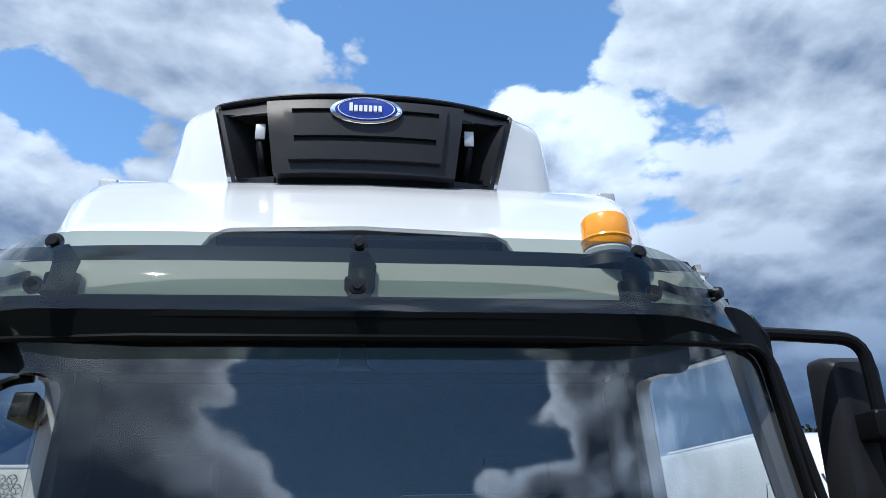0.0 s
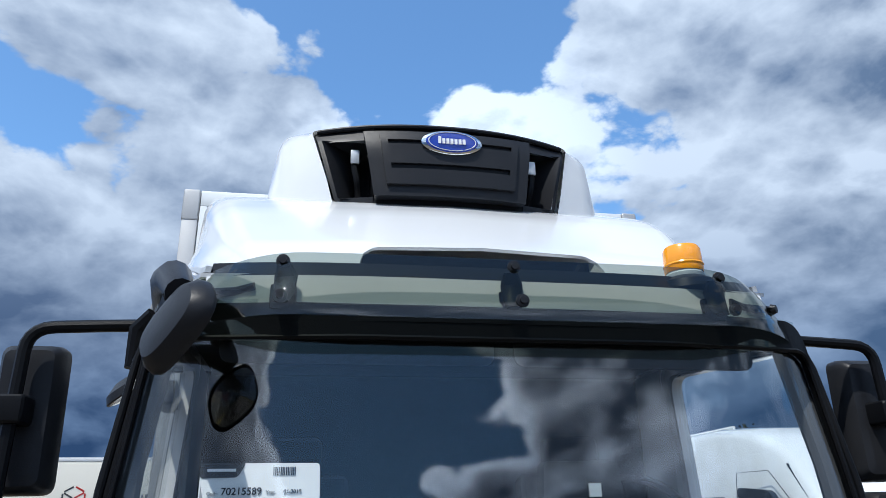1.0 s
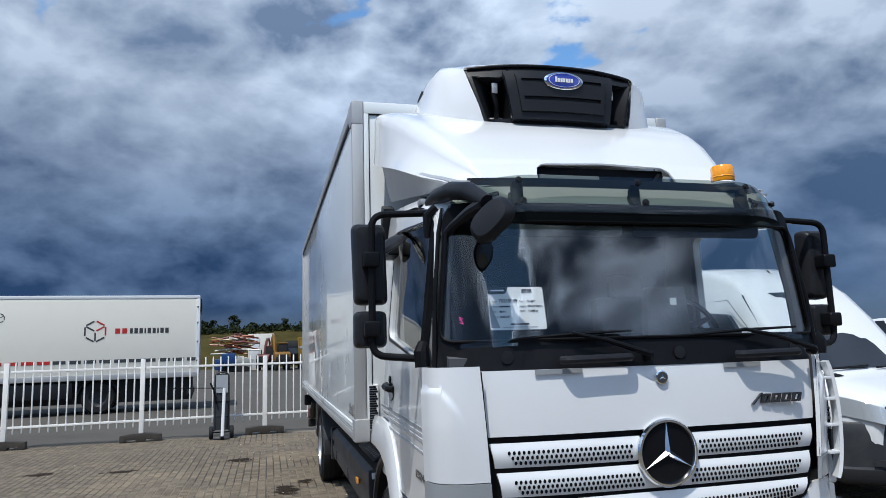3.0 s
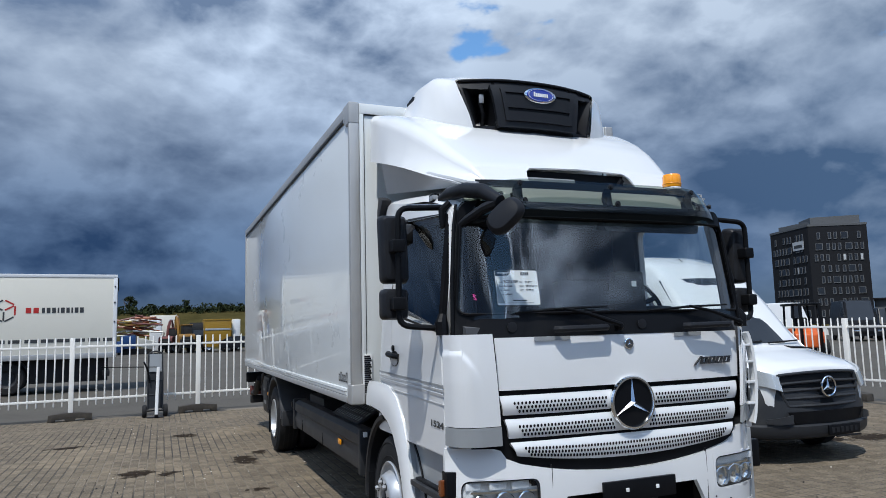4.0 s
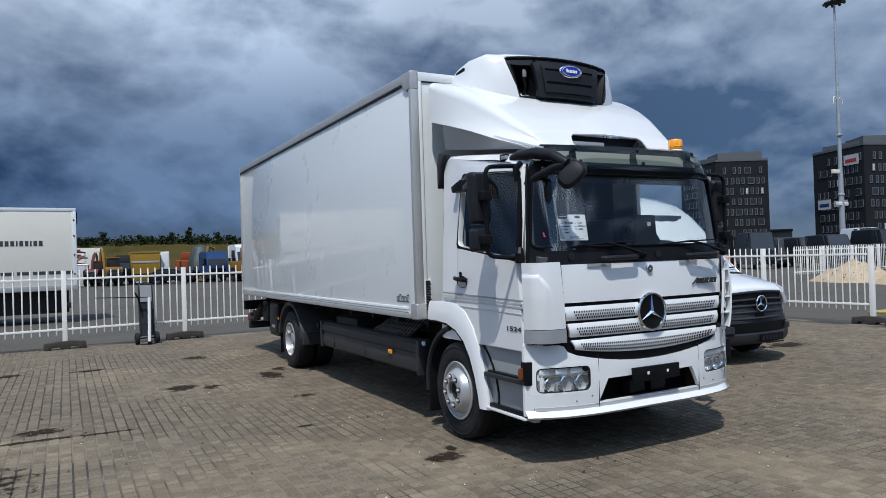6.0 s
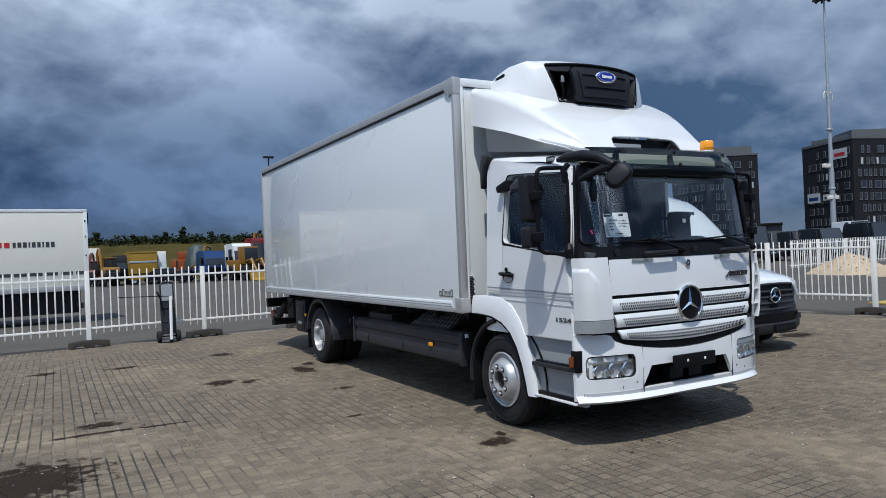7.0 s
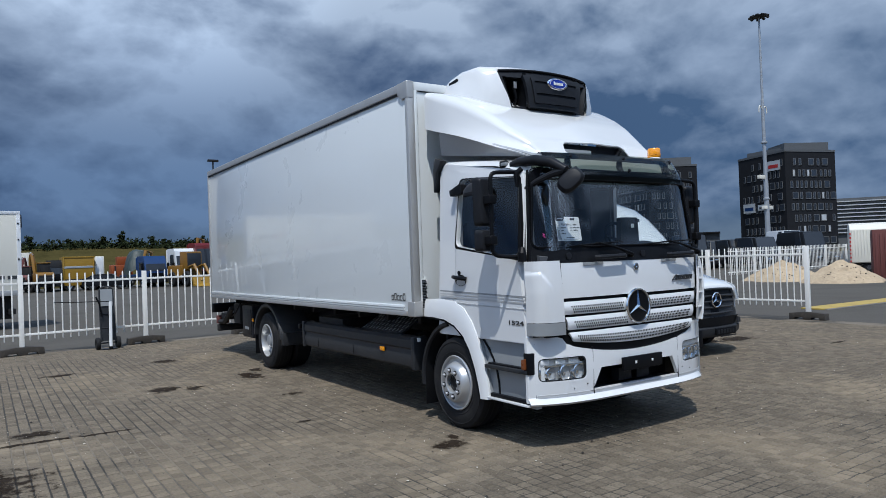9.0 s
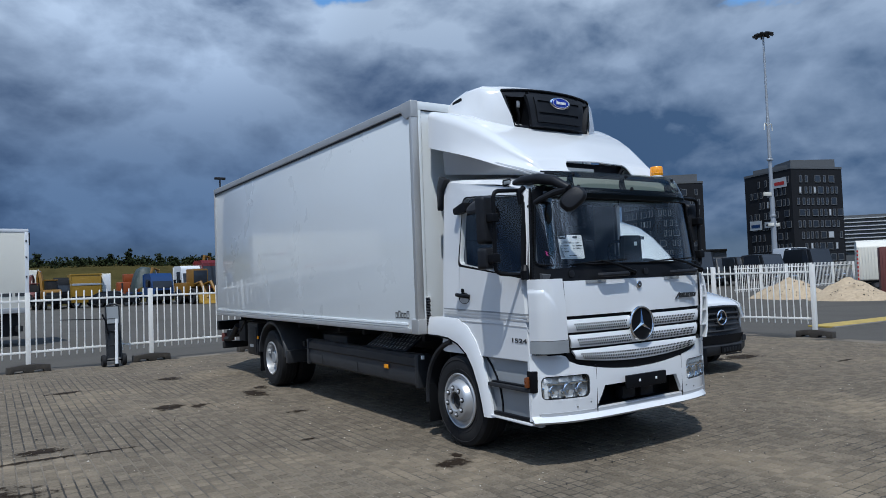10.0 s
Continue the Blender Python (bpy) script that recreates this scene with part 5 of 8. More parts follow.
def on_rim(v):
    x, y = abs(v.co.x), v.co.y
    if x < 0.365:
        return abs(y - 0.405) < 2e-4
    if y < 0.335:
        return abs(x - 0.435) < 2e-4
    return abs(math.hypot(x - 0.365, y - 0.335) - 0.07) < 2e-4


roof_fairing = part("roof_fairing", fairing(), WHITE, truck, sharp=75)
part("fairing_inside", rbox(-0.42, 0.42, 0.46, 0.48, 2.58, 2.74, 0.0), BLACK, roof_fairing)
part("fairing_strut", tube([(0.30, 0.44, 2.58), (0.37, 0.40, 2.70)], 0.02, 8), BLACK, roof_fairing)
part("fairing_lamp_box", rbox(-0.40, -0.02, 0.41, 0.45, 2.60, 2.685, 0.01), GREYPAINT, roof_fairing)
for sx in (-1, 1):
    def foot_line(y):
        k = next(i for i in range(len(FAIR) - 1) if FAIR[i + 1][0] >= y - 1e-9)
        f = (y - FAIR[k][0]) / (FAIR[k + 1][0] - FAIR[k][0])
        return [FAIR[k][n] + f * (FAIR[k + 1][n] - FAIR[k][n]) for n in (1, 2)]
    def wedge(u, v):
        y = 0.18 + 1.27 * u
        w, z = foot_line(y)
        return (sx * ((0.880 + 0.185 * u) * (1 - v) + (w - 0.012) * v), y - 0.03 * v * u + 0.05 * u * (1 - v), (2.555 + 0.18 * u) * (1 - v) + (z + 0.006) * v)
    part("fairing_side", sheet(wedge, steps(0, 1, 16), steps(0, 1, 4), 0.02), MIDGREY, roof_fairing)
    part("side_deflector", prism([(1.42, 2.672), (1.53, 2.715), (1.572, 2.60), (1.575, 2.36), (1.545, 2.41), (1.505, 2.57)], "x", sx * 1.05, sx * 1.128, 0.010), SKIRT, truck)
    lamp = part("roof_marker", rbox(sx * 1.035, sx * 1.085, 0.44, 0.53, 2.480, 2.548, 0.018), BLACK, truck)
    part("roof_marker_lens", rbox(sx * 1.055, sx * 1.092, 0.425, 0.50, 2.497, 2.530, 0.01), GREYPAINT, lamp)

# amber beacon
beacon = part("beacon", lathe([(0.062, 2.600), (0.064, 2.612), (0.058, 2.622), (0.0, 2.624)], 24), CARD, truck, at=pose(0.652, 0.205, 0.0))
part("beacon_dome", lathe([(0.062, 2.620), (0.065, 2.628), (0.063, 2.700), (0.056, 2.712), (0.0, 2.716)], 28), AMBER, beacon, "amber beacon dome")
part("beacon_ring", lathe([(0.0655, 2.640), (0.0675, 2.645), (0.0655, 2.650)], 28), AMBER, beacon)
part("beacon_foot", lathe([(0.12, 2.545), (0.11, 2.575), (0.06, 2.602), (0.0, 2.602)], 20), BLACK, beacon)

# refrigeration unit on the front wall
UNIT = [  # y, half width at foot, half width at top, foot z, top z
    (1.030, 0.512, 0.624, 3.138, 3.588), (1.036, 0.570, 0.645, 3.143, 3.590), (1.07, 0.690, 0.690, 3.14, 3.605), (1.13, 0.770, 0.740, 3.14, 3.625), (1.25, 0.845, 0.775, 3.13, 3.642), (1.50, 0.905, 0.800, 3.13, 3.645), (1.68, 0.935, 0.81, 3.13, 3.610), (1.755, 0.945, 0.81, 3.13, 3.580)]


def unit_ring(y, wf, wt, z0, z1, r=0.075, bulge=0.012):
    h = z1 - z0
    half = [(-wf, z0), (-wf * 0.65 - wt * 0.35, z0 + 0.35 * h), (-wt - bulge, z1 - r * 1.3)]
    half += [(-wt + r - r * math.cos(a), z1 - r + r * math.sin(a)) for a in steps(radians(20), radians(90), 5)]
    half += [(-wt * s, z1 + 0.022 * (1 - s * s)) for s in (0.75, 0.5, 0.25)]
    return [(x, y, z) for x, z in half] + [(0, y, z1 + 0.022)] + [(-x, y, z) for x, z in reversed(half)]




def face_y(x, z):
    return 0.925 + 0.10 * (abs(x) / 0.62) ** 2.4 + 0.05 * max(0.0, (z - 3.40) / 0.16) ** 2


def follow(k, ring):
    """The shell's first rings follow the bowed front."""
    return [(x, max(y, face_y(x, z) + 0.006 + 0.016 * k) if k < 4 else y, z) for x, y, z in ring]


UNIT[0] = (0.90, *UNIT[0][1:])
UNIT[1] = (0.95, *UNIT[1][1:])
unit = part("refrigeration_unit", loft([follow(k, unit_ring(*u, (0.020, 0.040, 0.060)[k] if k < 3 else 0.075, 0.004 * min(k, 3))) for k, u in enumerate(UNIT)], caps=False), WHITE, truck, "white refrigeration unit with a dark grey front", sharp=40)


def face_sheet(pts, out, thick):
    """A patch of the unit's bowed front between four corners."""
    a, b, c, d = [Vector(p) for p in pts]
    def at(u, v):
        p = a.lerp(b, u).lerp(d.lerp(c, u), v)
        return (p.x, face_y(p.x, p.y) - out, p.y)
    return sheet(at, steps(0, 1, 14), steps(0, 1, 6), thick)


def unit_frame():
    """Dark front with two ducts cut through."""
    zs = [3.145, 3.185, 3.205, 3.505, 3.525, 3.578]
    us = [-1, -0.985, -0.965, -0.66, -0.60, -0.50, -0.3, 0, 0.3, 0.50, 0.60, 0.66, 0.965, 0.985, 1]
    bm = bmesh.new()
    def at(u, z):
        w = 0.500 + 0.113 * (z - 3.145) / 0.42
        lift = 0.020 * (1 - u * u) if z > 3.55 else 0.0
        return (u * w, face_y(u * w, z) + 0.030, z + lift)
    g = [[bm.verts.new(at(u, z)) for u in us] for z in zs]
    for r in range(len(zs) - 1):
        for c in range(len(us) - 1):
            um, zm = abs(us[c] + us[c + 1]) / 2, (zs[r] + zs[r + 1]) / 2
            if 0.60 < um < 0.965 and 3.205 < zm < 3.505:
                continue
            bm.faces.new((g[r][c], g[r][c + 1], g[r + 1][c + 1], g[r + 1][c]))
    bmesh.ops.recalc_face_normals(bm, faces=bm.faces[:])
    return bm


front = part("unit_front", unit_frame(), SATIN, unit, "dark grey moulded front")
part("unit_rim", tube([(x, face_y(x, 3.575) + 0.018, 3.575 + 0.02 * (1 - (x / 0.63) ** 2)) for x in steps(-0.60, 0.60, 24)], 0.012, 8), SATIN, front)
part("unit_cover", face_sheet(((-0.345, 3.185), (0.345, 3.185), (0.395, 3.525), (-0.395, 3.525)), 0.030, 0.045), SATIN, front)


def grooved():
    """The raised field with two long grooves cut through it."""
    zs = [3.235, 3.250, 3.312, 3.338, 3.436, 3.461, 3.480, 3.495]
    us = [-1, -0.97, -0.90, -0.85, -0.6, -0.3, 0, 0.3, 0.6, 0.85, 0.90, 0.97, 1]
    bm = bmesh.new()
    def at(u, z):
        w = 0.290 + 0.035 * (z - 3.235) / 0.26
        return (u * w, face_y(u * w, z) - 0.046, z)
    g = [[bm.verts.new(at(u, z)) for u in us] for z in zs]
    for r in range(len(zs) - 1):
        for c in range(len(us) - 1):
            if r in (2, 4) and abs(us[c] + us[c + 1]) / 2 < 0.90:
                continue
            bm.faces.new((g[r][c], g[r][c + 1], g[r + 1][c + 1], g[r + 1][c]))
    bmesh.ops.recalc_face_normals(bm, faces=bm.faces[:])
    bmesh.ops.solidify(bm, geom=bm.faces[:], thickness=0.018)
    return bm


part("unit_cover_step", grooved(), SATIN, front)
# black sheet over the grey cover, deepening the shade in the grooves
part("groove_shade", face_sheet(((-0.28, 3.26), (0.28, 3.26), (0.30, 3.475), (-0.30, 3.475)), 0.031, 0.004), BLACK, front)
badge = part("unit_badge", lathe([(0.0, 0.006), (0.118, 0.006), (0.120, -0.002), (0.112, -0.007), (0.0, -0.012)], 40, "y"), CHROME, front, "oval badge with a blue field", at=pose(0.0, 0.876, 3.447) @ Matrix.Diagonal((1.16, 1.0, 0.50, 1)))
part("badge_field", lathe([(0.0, -0.010), (0.104, -0.008), (0.100, -0.014), (0.0, -0.018)], 40, "y"), BLUE, badge)
part("badge_line", tube([(0.093 * math.cos(a), -0.0155, 0.093 * math.sin(a)) for a in steps(0, math.tau, 36)], 0.002, 6), CARD, badge)
for k in range(7):
    part("badge_bar", rbox(-0.056 + k * 0.016, -0.045 + k * 0.016, -0.0225, -0.017, -0.03, 0.04 if k == 0 else 0.02, 0.0), CARD, badge)
for sx in (-1, 1):
    # duct: a slanted floor, a dark depth, a pipe and a bracket
    part("duct_wall", sheet(lambda u, v: (sx * (0.375 + (0.120 + 0.085 * v) * u), face_y(0.375 + (0.120 + 0.085 * v) * u, 3.35) + 0.034 + 0.24 * (1 - u), 3.20 + 0.31 * v), steps(0, 1, 6), steps(0, 1, 3)), SATIN, front)
    part("duct_roof", sheet(lambda u, v: (sx * (0.36 + 0.22 * u), 1.05 + 0.2 * v, 3.512), (0, 1), (0, 1)), SATIN, front)
    part("duct_floor", sheet(lambda u, v: (sx * (0.34 + 0.15 * u), 1.00 + 0.25 * v, 3.200), (0, 1), (0, 1)), SATIN, front)
    part("duct_back", sheet(lambda u, v: (sx * (0.30 + 0.24 * u), 1.22, 3.16 + 0.38 * v), (0, 1), (0, 1)), BLACK, front)
    part("duct_inner_wall", sheet(lambda u, v: (sx * 0.345, 0.97 + 0.25 * u, 3.16 + 0.40 * v), (0, 1), (0, 1)), BLACK, front)
    part("duct_pipe", tube([(sx * 0.40, 1.12, 3.22), (sx * 0.41, 1.05, 3.30), (sx * 0.43, 1.06, 3.40), (sx * 0.40, 1.12, 3.48)], 0.016, 8, 0.03), BLACK, front)
    part("duct_bracket", rbox(sx * 0.405, sx * 0.445, 1.04, 1.05, 3.40, 3.47, 0.004), LIGHTMETAL, front)
    part("cheek_slot", prism(rounded([(1.50, 3.535), (1.52, 3.57), (1.68, 3.548), (1.67, 3.515)], 0.015), "x", sx * 0.818, sx * 0.78, 0.0), BLACK, unit)

# mirrors
def housing(x0, x1, z0, z1, y, deep, lean=0.0):
    """A bowed mirror shell, flat towards the rear."""
    rings = []
    for s, d in ((1.0, 0.0), (1.0, -0.35), (0.93, -0.75), (0.78, -0.95), (0.50, -1.0)):
        cx, cz, hw, hh = (x0 + x1) / 2, (z0 + z1) / 2, (x1 - x0) / 2 * s, (z1 - z0) / 2 * (1 - (1 - s) * 0.5)
        loop = rounded([(cx - hw, cz - hh), (cx + hw, cz - hh), (cx + hw, cz + hh), (cx - hw, cz + hh)], 0.035 * s, 4)
        rings.append([(px + lean * (pz - cz), y + deep * d + deep, pz) for px, pz in loop])
    return loft(rings)


def side_mirror(sx):
    arm = part("mirror_arm", tube([(sx * 1.04, 0.31, 2.425), (sx * 1.14, 0.30, 2.420), (sx * 1.380, 0.285, 2.404), (sx * 1.384, 0.285, 1.69), (sx * 1.140, 0.20, 1.668)], 0.0185, 10, 0.07), BLACK, truck)
    x0, x1 = sorted((sx * 1.290, sx * 1.465))
    main = part("mirror_shell", housing(x0, x1, 1.950, 2.375, 0.335, 0.095, sx * 0.03), SATIN, arm)
    part("mirror_glass", rbox(x0 + 0.012, x1 - 0.012, 0.427, 0.434, 1.972, 2.352, 0.02), MIRROR, main)
    small = part("wide_mirror_shell", housing(x0 + 0.002, x1 - 0.002, 1.728, 1.918, 0.335, 0.095), SATIN, arm)
    part("wide_mirror_glass", rbox(x0 + 0.014, x1 - 0.014, 0.427, 0.434, 1.745, 1.90, 0.02), MIRROR, small)
    for z in (2.170, 1.820):
        part("mirror_clamp", rbox(sx * 1.343, sx * 1.425, 0.250, 0.375, z - 0.038, z + 0.042, 0.016, 3), BLACK, arm)
    part("arm_foot", tube([(sx * 1.155, 0.165, 1.63), (sx * 1.160, 0.165, 1.70), (sx * 1.145, 0.18, 1.745)], [0.038, 0.040, 0.028], 10), BLACK, arm)
    part("arm_bracket", tube([(sx * 1.04, 0.27, 2.45), (sx * 1.085, 0.29, 2.405), (sx * 1.09, 0.28, 2.29)], [0.024, 0.027, 0.016], 10), BLACK, arm)


both(side_mirror)
kerb = part("kerb_mirror", tube([(-1.06, 0.93, 2.42), (-1.12, 0.92, 2.41), (-1.165, 0.86, 2.36)], 0.017, 8, 0.03), BLACK, truck)
kerb_at = pose(-1.185, 0.80, 2.315, 8, -34, 0) @ Matrix.Diagonal((1.1, 1.0, 1, 1))
part("kerb_mirror_shell", moved(lathe([(0.0, 0.055), (0.05, 0.050), (0.088, 0.026), (0.100, 0.0), (0.096, -0.004), (0, -0.004)], 24), kerb_at), SATIN, kerb)
part("kerb_mirror_glass", moved(lathe([(0.0, -0.008), (0.085, -0.0065), (0.09, -0.0045), (0, -0.0045)], 24), kerb_at), MIRROR, kerb)
boom = part("front_mirror", tube([(-1.045, 0.40, 2.495), (-1.020, 0.31, 2.515), (-0.985, 0.14, 2.510), (-0.94, -0.01, 2.475), (-0.895, -0.14, 2.395)], [0.030, 0.044, 0.048, 0.046, 0.036], 12), SATIN, truck, "dark grey front mirror on a boom")
part("boom_brace", tube([(-1.035, 0.24, 2.265), (-0.99, 0.12, 2.325), (-0.94, -0.02, 2.372), (-0.90, -0.12, 2.390)], [0.020, 0.025, 0.031, 0.038], 10), SATIN, boom)
along_head = Vector((0.14, -0.11, 0.155)).normalized()
out_head = Vector((-0.95, -0.20, -0.20))
out_head = (out_head - out_head.dot(along_head) * along_head).normalized()
head_at = Matrix.Translation((-0.878, -0.172, 2.300)) @ Matrix((along_head, out_head.cross(along_head), out_head)).transposed().to_4x4()


def squircle(a, p=0.72):
    return (math.copysign(abs(math.cos(a)) ** p, math.cos(a)), math.copysign(abs(math.sin(a)) ** p, math.sin(a)))


head = part("front_mirror_shell", loft([[(0.122 * s * squircle(a)[0], 0.085 * s * squircle(a)[1], z) for a in steps(0, math.tau, 28)[:-1]] for s, z in ((0.45, 0.050), (0.78, 0.043), (0.95, 0.022), (1.0, 0.0), (0.97, -0.010))]), SATIN, boom, at=head_at)
part("front_mirror_glass", loft([[(0.112 * s * squircle(a)[0], 0.070 * s * squircle(a)[1], -0.011 - 0.003 * (1 - s)) for a in steps(0, math.tau, 28)[:-1]] for s in (1.0, 0.6, 0.15)]), MIRROR, head)

# stock card behind the windscreen and a marker scrawl
card = thing("stock_card", "white printed stock card standing behind the windscreen", "card", (-0.685, 0.058, 1.798), 3.0)
plate_card = part("sheet", prism(rounded([(-0.15, 0.0), (0.15, 0.0), (0.146, 0.215), (-0.152, 0.215)], 0.012), "y", 0.0, 0.004), CARD, card, at=pose(0, 0, 0, -8))
part("corner_tab", prism(rounded([(-0.152, 0.178), (-0.06, 0.180), (-0.04, 0.216), (-0.152, 0.216)], 0.010), "y", -0.002, 0.0), INK, plate_card)
part("tab_bar", rbox(-0.135, -0.065, -0.003, -0.002, 0.194, 0.201, 0.0), CARD, plate_card)
for k in range(13):
    part("bar_code", rbox(0.028 + k * 0.0045, 0.030 + k * 0.0045 + (0.001 if k % 3 else 0), -0.002, 0.0, 0.184, 0.205, 0.0), INK, plate_card)
part("pale_swash", prism([(-0.15, 0.01), (-0.10, 0.01), (-0.13, 0.09), (-0.148, 0.16)], "y", -0.001, 0.0), GREYINK, plate_card)


def print_at(text, x, z, size, ink=INK):
    writing(text, size, ink, plate_card, Matrix.Translation((x, -0.0022, z)) @ FACE_SOUTH, "print", bold=0.0004)


print_at("70215589", -0.098, 0.137, 0.025)
print_at("Code", -0.132, 0.137, 0.012, GREYINK)
print_at("Year", 0.012, 0.139, 0.012, GREYINK)
print_at("06-2019", 0.056, 0.139, 0.0135)
print_at("Brand", -0.132, 0.112, 0.012, GREYINK)
part("print_bar", rbox(-0.098, -0.038, -0.002, -0.001, 0.112, 0.120, 0.0), INK, plate_card)
print_at("Engine", 0.012, 0.114, 0.012, GREYINK)
print_at("240 HP Euro 6", 0.056, 0.114, 0.0135)
print_at("KM", -0.132, 0.086, 0.012, GREYINK)
print_at("88.466", -0.098, 0.086, 0.0135)
print_at("GVW", 0.012, 0.089, 0.012, GREYINK)
print_at("15.000 kg", 0.056, 0.089, 0.0135)
print_at("Ch.nr", -0.132, 0.060, 0.012, GREYINK)
print_at("10303359", -0.098, 0.060, 0.0135)
part("print_bar", rbox(-0.045, 0.055, -0.002, -0.001, 0.024, 0.031, 0.0), INK, plate_card)
part("print_bar", rbox(-0.085, 0.10, -0.002, -0.001, 0.011, 0.014, 0.0), GREYINK, plate_card)
part("marker_scrawl", tube([screen_point(-0.985, 1.850, -0.012), screen_point(-0.970, 1.858, -0.012), screen_point(-0.985, 1.866, -0.012), screen_point(-0.968, 1.830, -0.012), screen_point(-0.984, 1.838, -0.012)], 0.0025, 5), PINK, truck)


# ---- the white van beside the truck ----
def build_van():
    van = thing("van", "white high-roof panel van with a dark grey bumper and grille", "van", (4.56, 2.30, 0), 0)

    def ring(y, w, zb, zs, zt, wt, r=0.10):
        half = [(-w * 0.96, zb), (-w, zb + 0.12), (-w, zs), (-wt - (w - wt) * 0.25, zs + (zt - zs) * 0.72), (-wt, zt - r), (-wt + r * 0.35, zt - r * 0.3), (-wt + r * 1.2, zt), (-wt * 0.4, zt + 0.025)]
        return [(x, y, z) for x, z in half] + [(0, y, zt + 0.03)] + [(-x, y, z) for x, z in reversed(half)]

    st = [(0.17, 0.72, 0.62, 0.80, 1.05, 0.70), (0.20, 0.77, 0.60, 0.85, 1.085, 0.745), (0.38, 0.89, 0.50, 0.90, 1.15, 0.84), (0.75, 0.975, 0.45, 1.0, 1.235, 0.88), (1.05, 1.0, 0.40, 1.15, 1.31, 0.87),
          (1.30, 1.0, 0.38, 1.25, 1.60, 0.84), (1.60, 1.01, 0.38, 1.25, 1.97, 0.80), (1.90, 1.01, 0.38, 1.25, 2.28, 0.765), (2.15, 1.01, 0.38, 1.25, 2.46, 0.745), (2.6, 1.01, 0.38, 1.3, 2.62, 0.73), (3.2, 1.01, 0.38, 1.3, 2.69, 0.73), (5.85, 1.0, 0.40, 1.3, 2.69, 0.72), (5.95, 0.98, 0.45, 1.3, 2.62, 0.70)]
    part("body", loft([ring(*s) for s in st]), WHITE, van, sharp=45)
    screen = part("windscreen", sheet(lambda u, v: (u * (0.885 - 0.125 * v), 1.055 + 0.845 * v + 0.10 * u ** 4 - 0.012, 1.345 + 0.965 * v - 0.03 * u * u), steps(-1, 1, 12), steps(0.02, 0.97, 8), 0.008), WINDOWDARK, van)
    part("wiper", tube([(-0.5, 1.03, 1.36), (0.1, 1.05, 1.385)], 0.012, 6), BLACK, screen)
    part("wiper", tube([(0.2, 1.03, 1.36), (0.75, 1.06, 1.38)], 0.012, 6), BLACK, screen)
    for sx in (-1, 1):
        part("door_window", prism(rounded([(1.42, 1.35), (1.95, 2.02), (2.45, 2.06), (2.47, 1.36)], 0.06), "x", sx * 0.95, sx * 1.006, 0.0), WINDOWDARK, van)
        part("rear_window", prism(rounded([(2.75, 1.42), (2.75, 1.98), (3.9, 1.98), (3.9, 1.42)], 0.06), "x", sx * 0.95, sx * 1.004, 0.0), WINDOWDARK, van)
        part("door_seam", tube([(sx * 1.0125, 2.60, 0.5), (sx * 1.0135, 2.60, 1.3), (sx * 0.915, 2.56, 2.2), (sx * 0.87, 2.1, 2.2), (sx * 0.905, 1.5, 1.62)], 0.004, 5), SATIN, van)
        part("body_crease", tube([(sx * 1.012, 2.6, 1.28), (sx * 1.012, 5.8, 1.28)], 0.006, 5), WHITE, van)
        part("sill", rbox(sx * 0.92, sx * 1.02, 1.5, 5.8, 0.30, 0.52, 0.03), SATIN, van)
        part("side_moulding", rbox(sx * 0.98, sx * 1.022, 2.0, 5.8, 0.62, 0.80, 0.01), SATIN, van)
        lamp = part("headlamp", sheet(lambda u, v: (sx * (0.64 + 0.28 * u), 0.085 + 0.36 * u ** 2 + 0.05 * v, 0.84 + 0.10 * u + (0.16 + 0.03 * u) * v), steps(0, 1, 6), steps(0, 1, 4), 0.02), SILVER, van)
        part("headlamp_lens", sheet(lambda u, v: (sx * (0.64 + 0.28 * u), 0.070 + 0.36 * u ** 2 + 0.05 * v, 0.835 + 0.10 * u + (0.17 + 0.03 * u) * v), steps(0, 1, 6), steps(0, 1, 4)), LENS, lamp)
        part("hood_vent", sheet(lambda u, v: (sx * (0.42 + 0.34 * u), 0.86 + 0.12 * v + 0.03 * u, 1.292 - 0.018 * u + 0.02 * v), (0, 1), (0, 1), 0.008), BLACK, van)
        for y in (1.02, 4.75):
            w = part("wheel", lathe([(0.19, -0.22), (0.31, -0.225), (0.345, -0.19), (0.345, -0.03), (0.31, 0.0), (0.20, 0.0)], 32, "x"), RUBBER, van, at=pose(sx * 0.965, y, 0.345, 0, 0, 0 if sx > 0 else 180))
            part("rim", lathe([(0.205, -0.01), (0.21, 0.004), (0.19, -0.02), (0.12, 0.015), (0.0, 0.02)], 24, "x"), STEEL, w)
            part("wheel_arch", tube([(sx * 0.985, y + 0.42 * math.cos(a), 0.345 + 0.42 * math.sin(a)) for a in steps(0.05, math.pi - 0.05, 14)], 0.035, 8), SATIN, van)

    # bumper: bowed loft, two levels
    def bow(w, y0, back):
        return [(x, y0 + back * (abs(x) / w) ** 3) for x in steps(-w, w, 16)]
    def band(levels):
        rings = []
        for w, y0, back, z in levels:
            line = bow(w, y0, back)
            rings.append([(x, y, z) for x, y in line] + [(w * 0.9, 0.75, z), (-w * 0.9, 0.75, z)])
        return loft(rings)
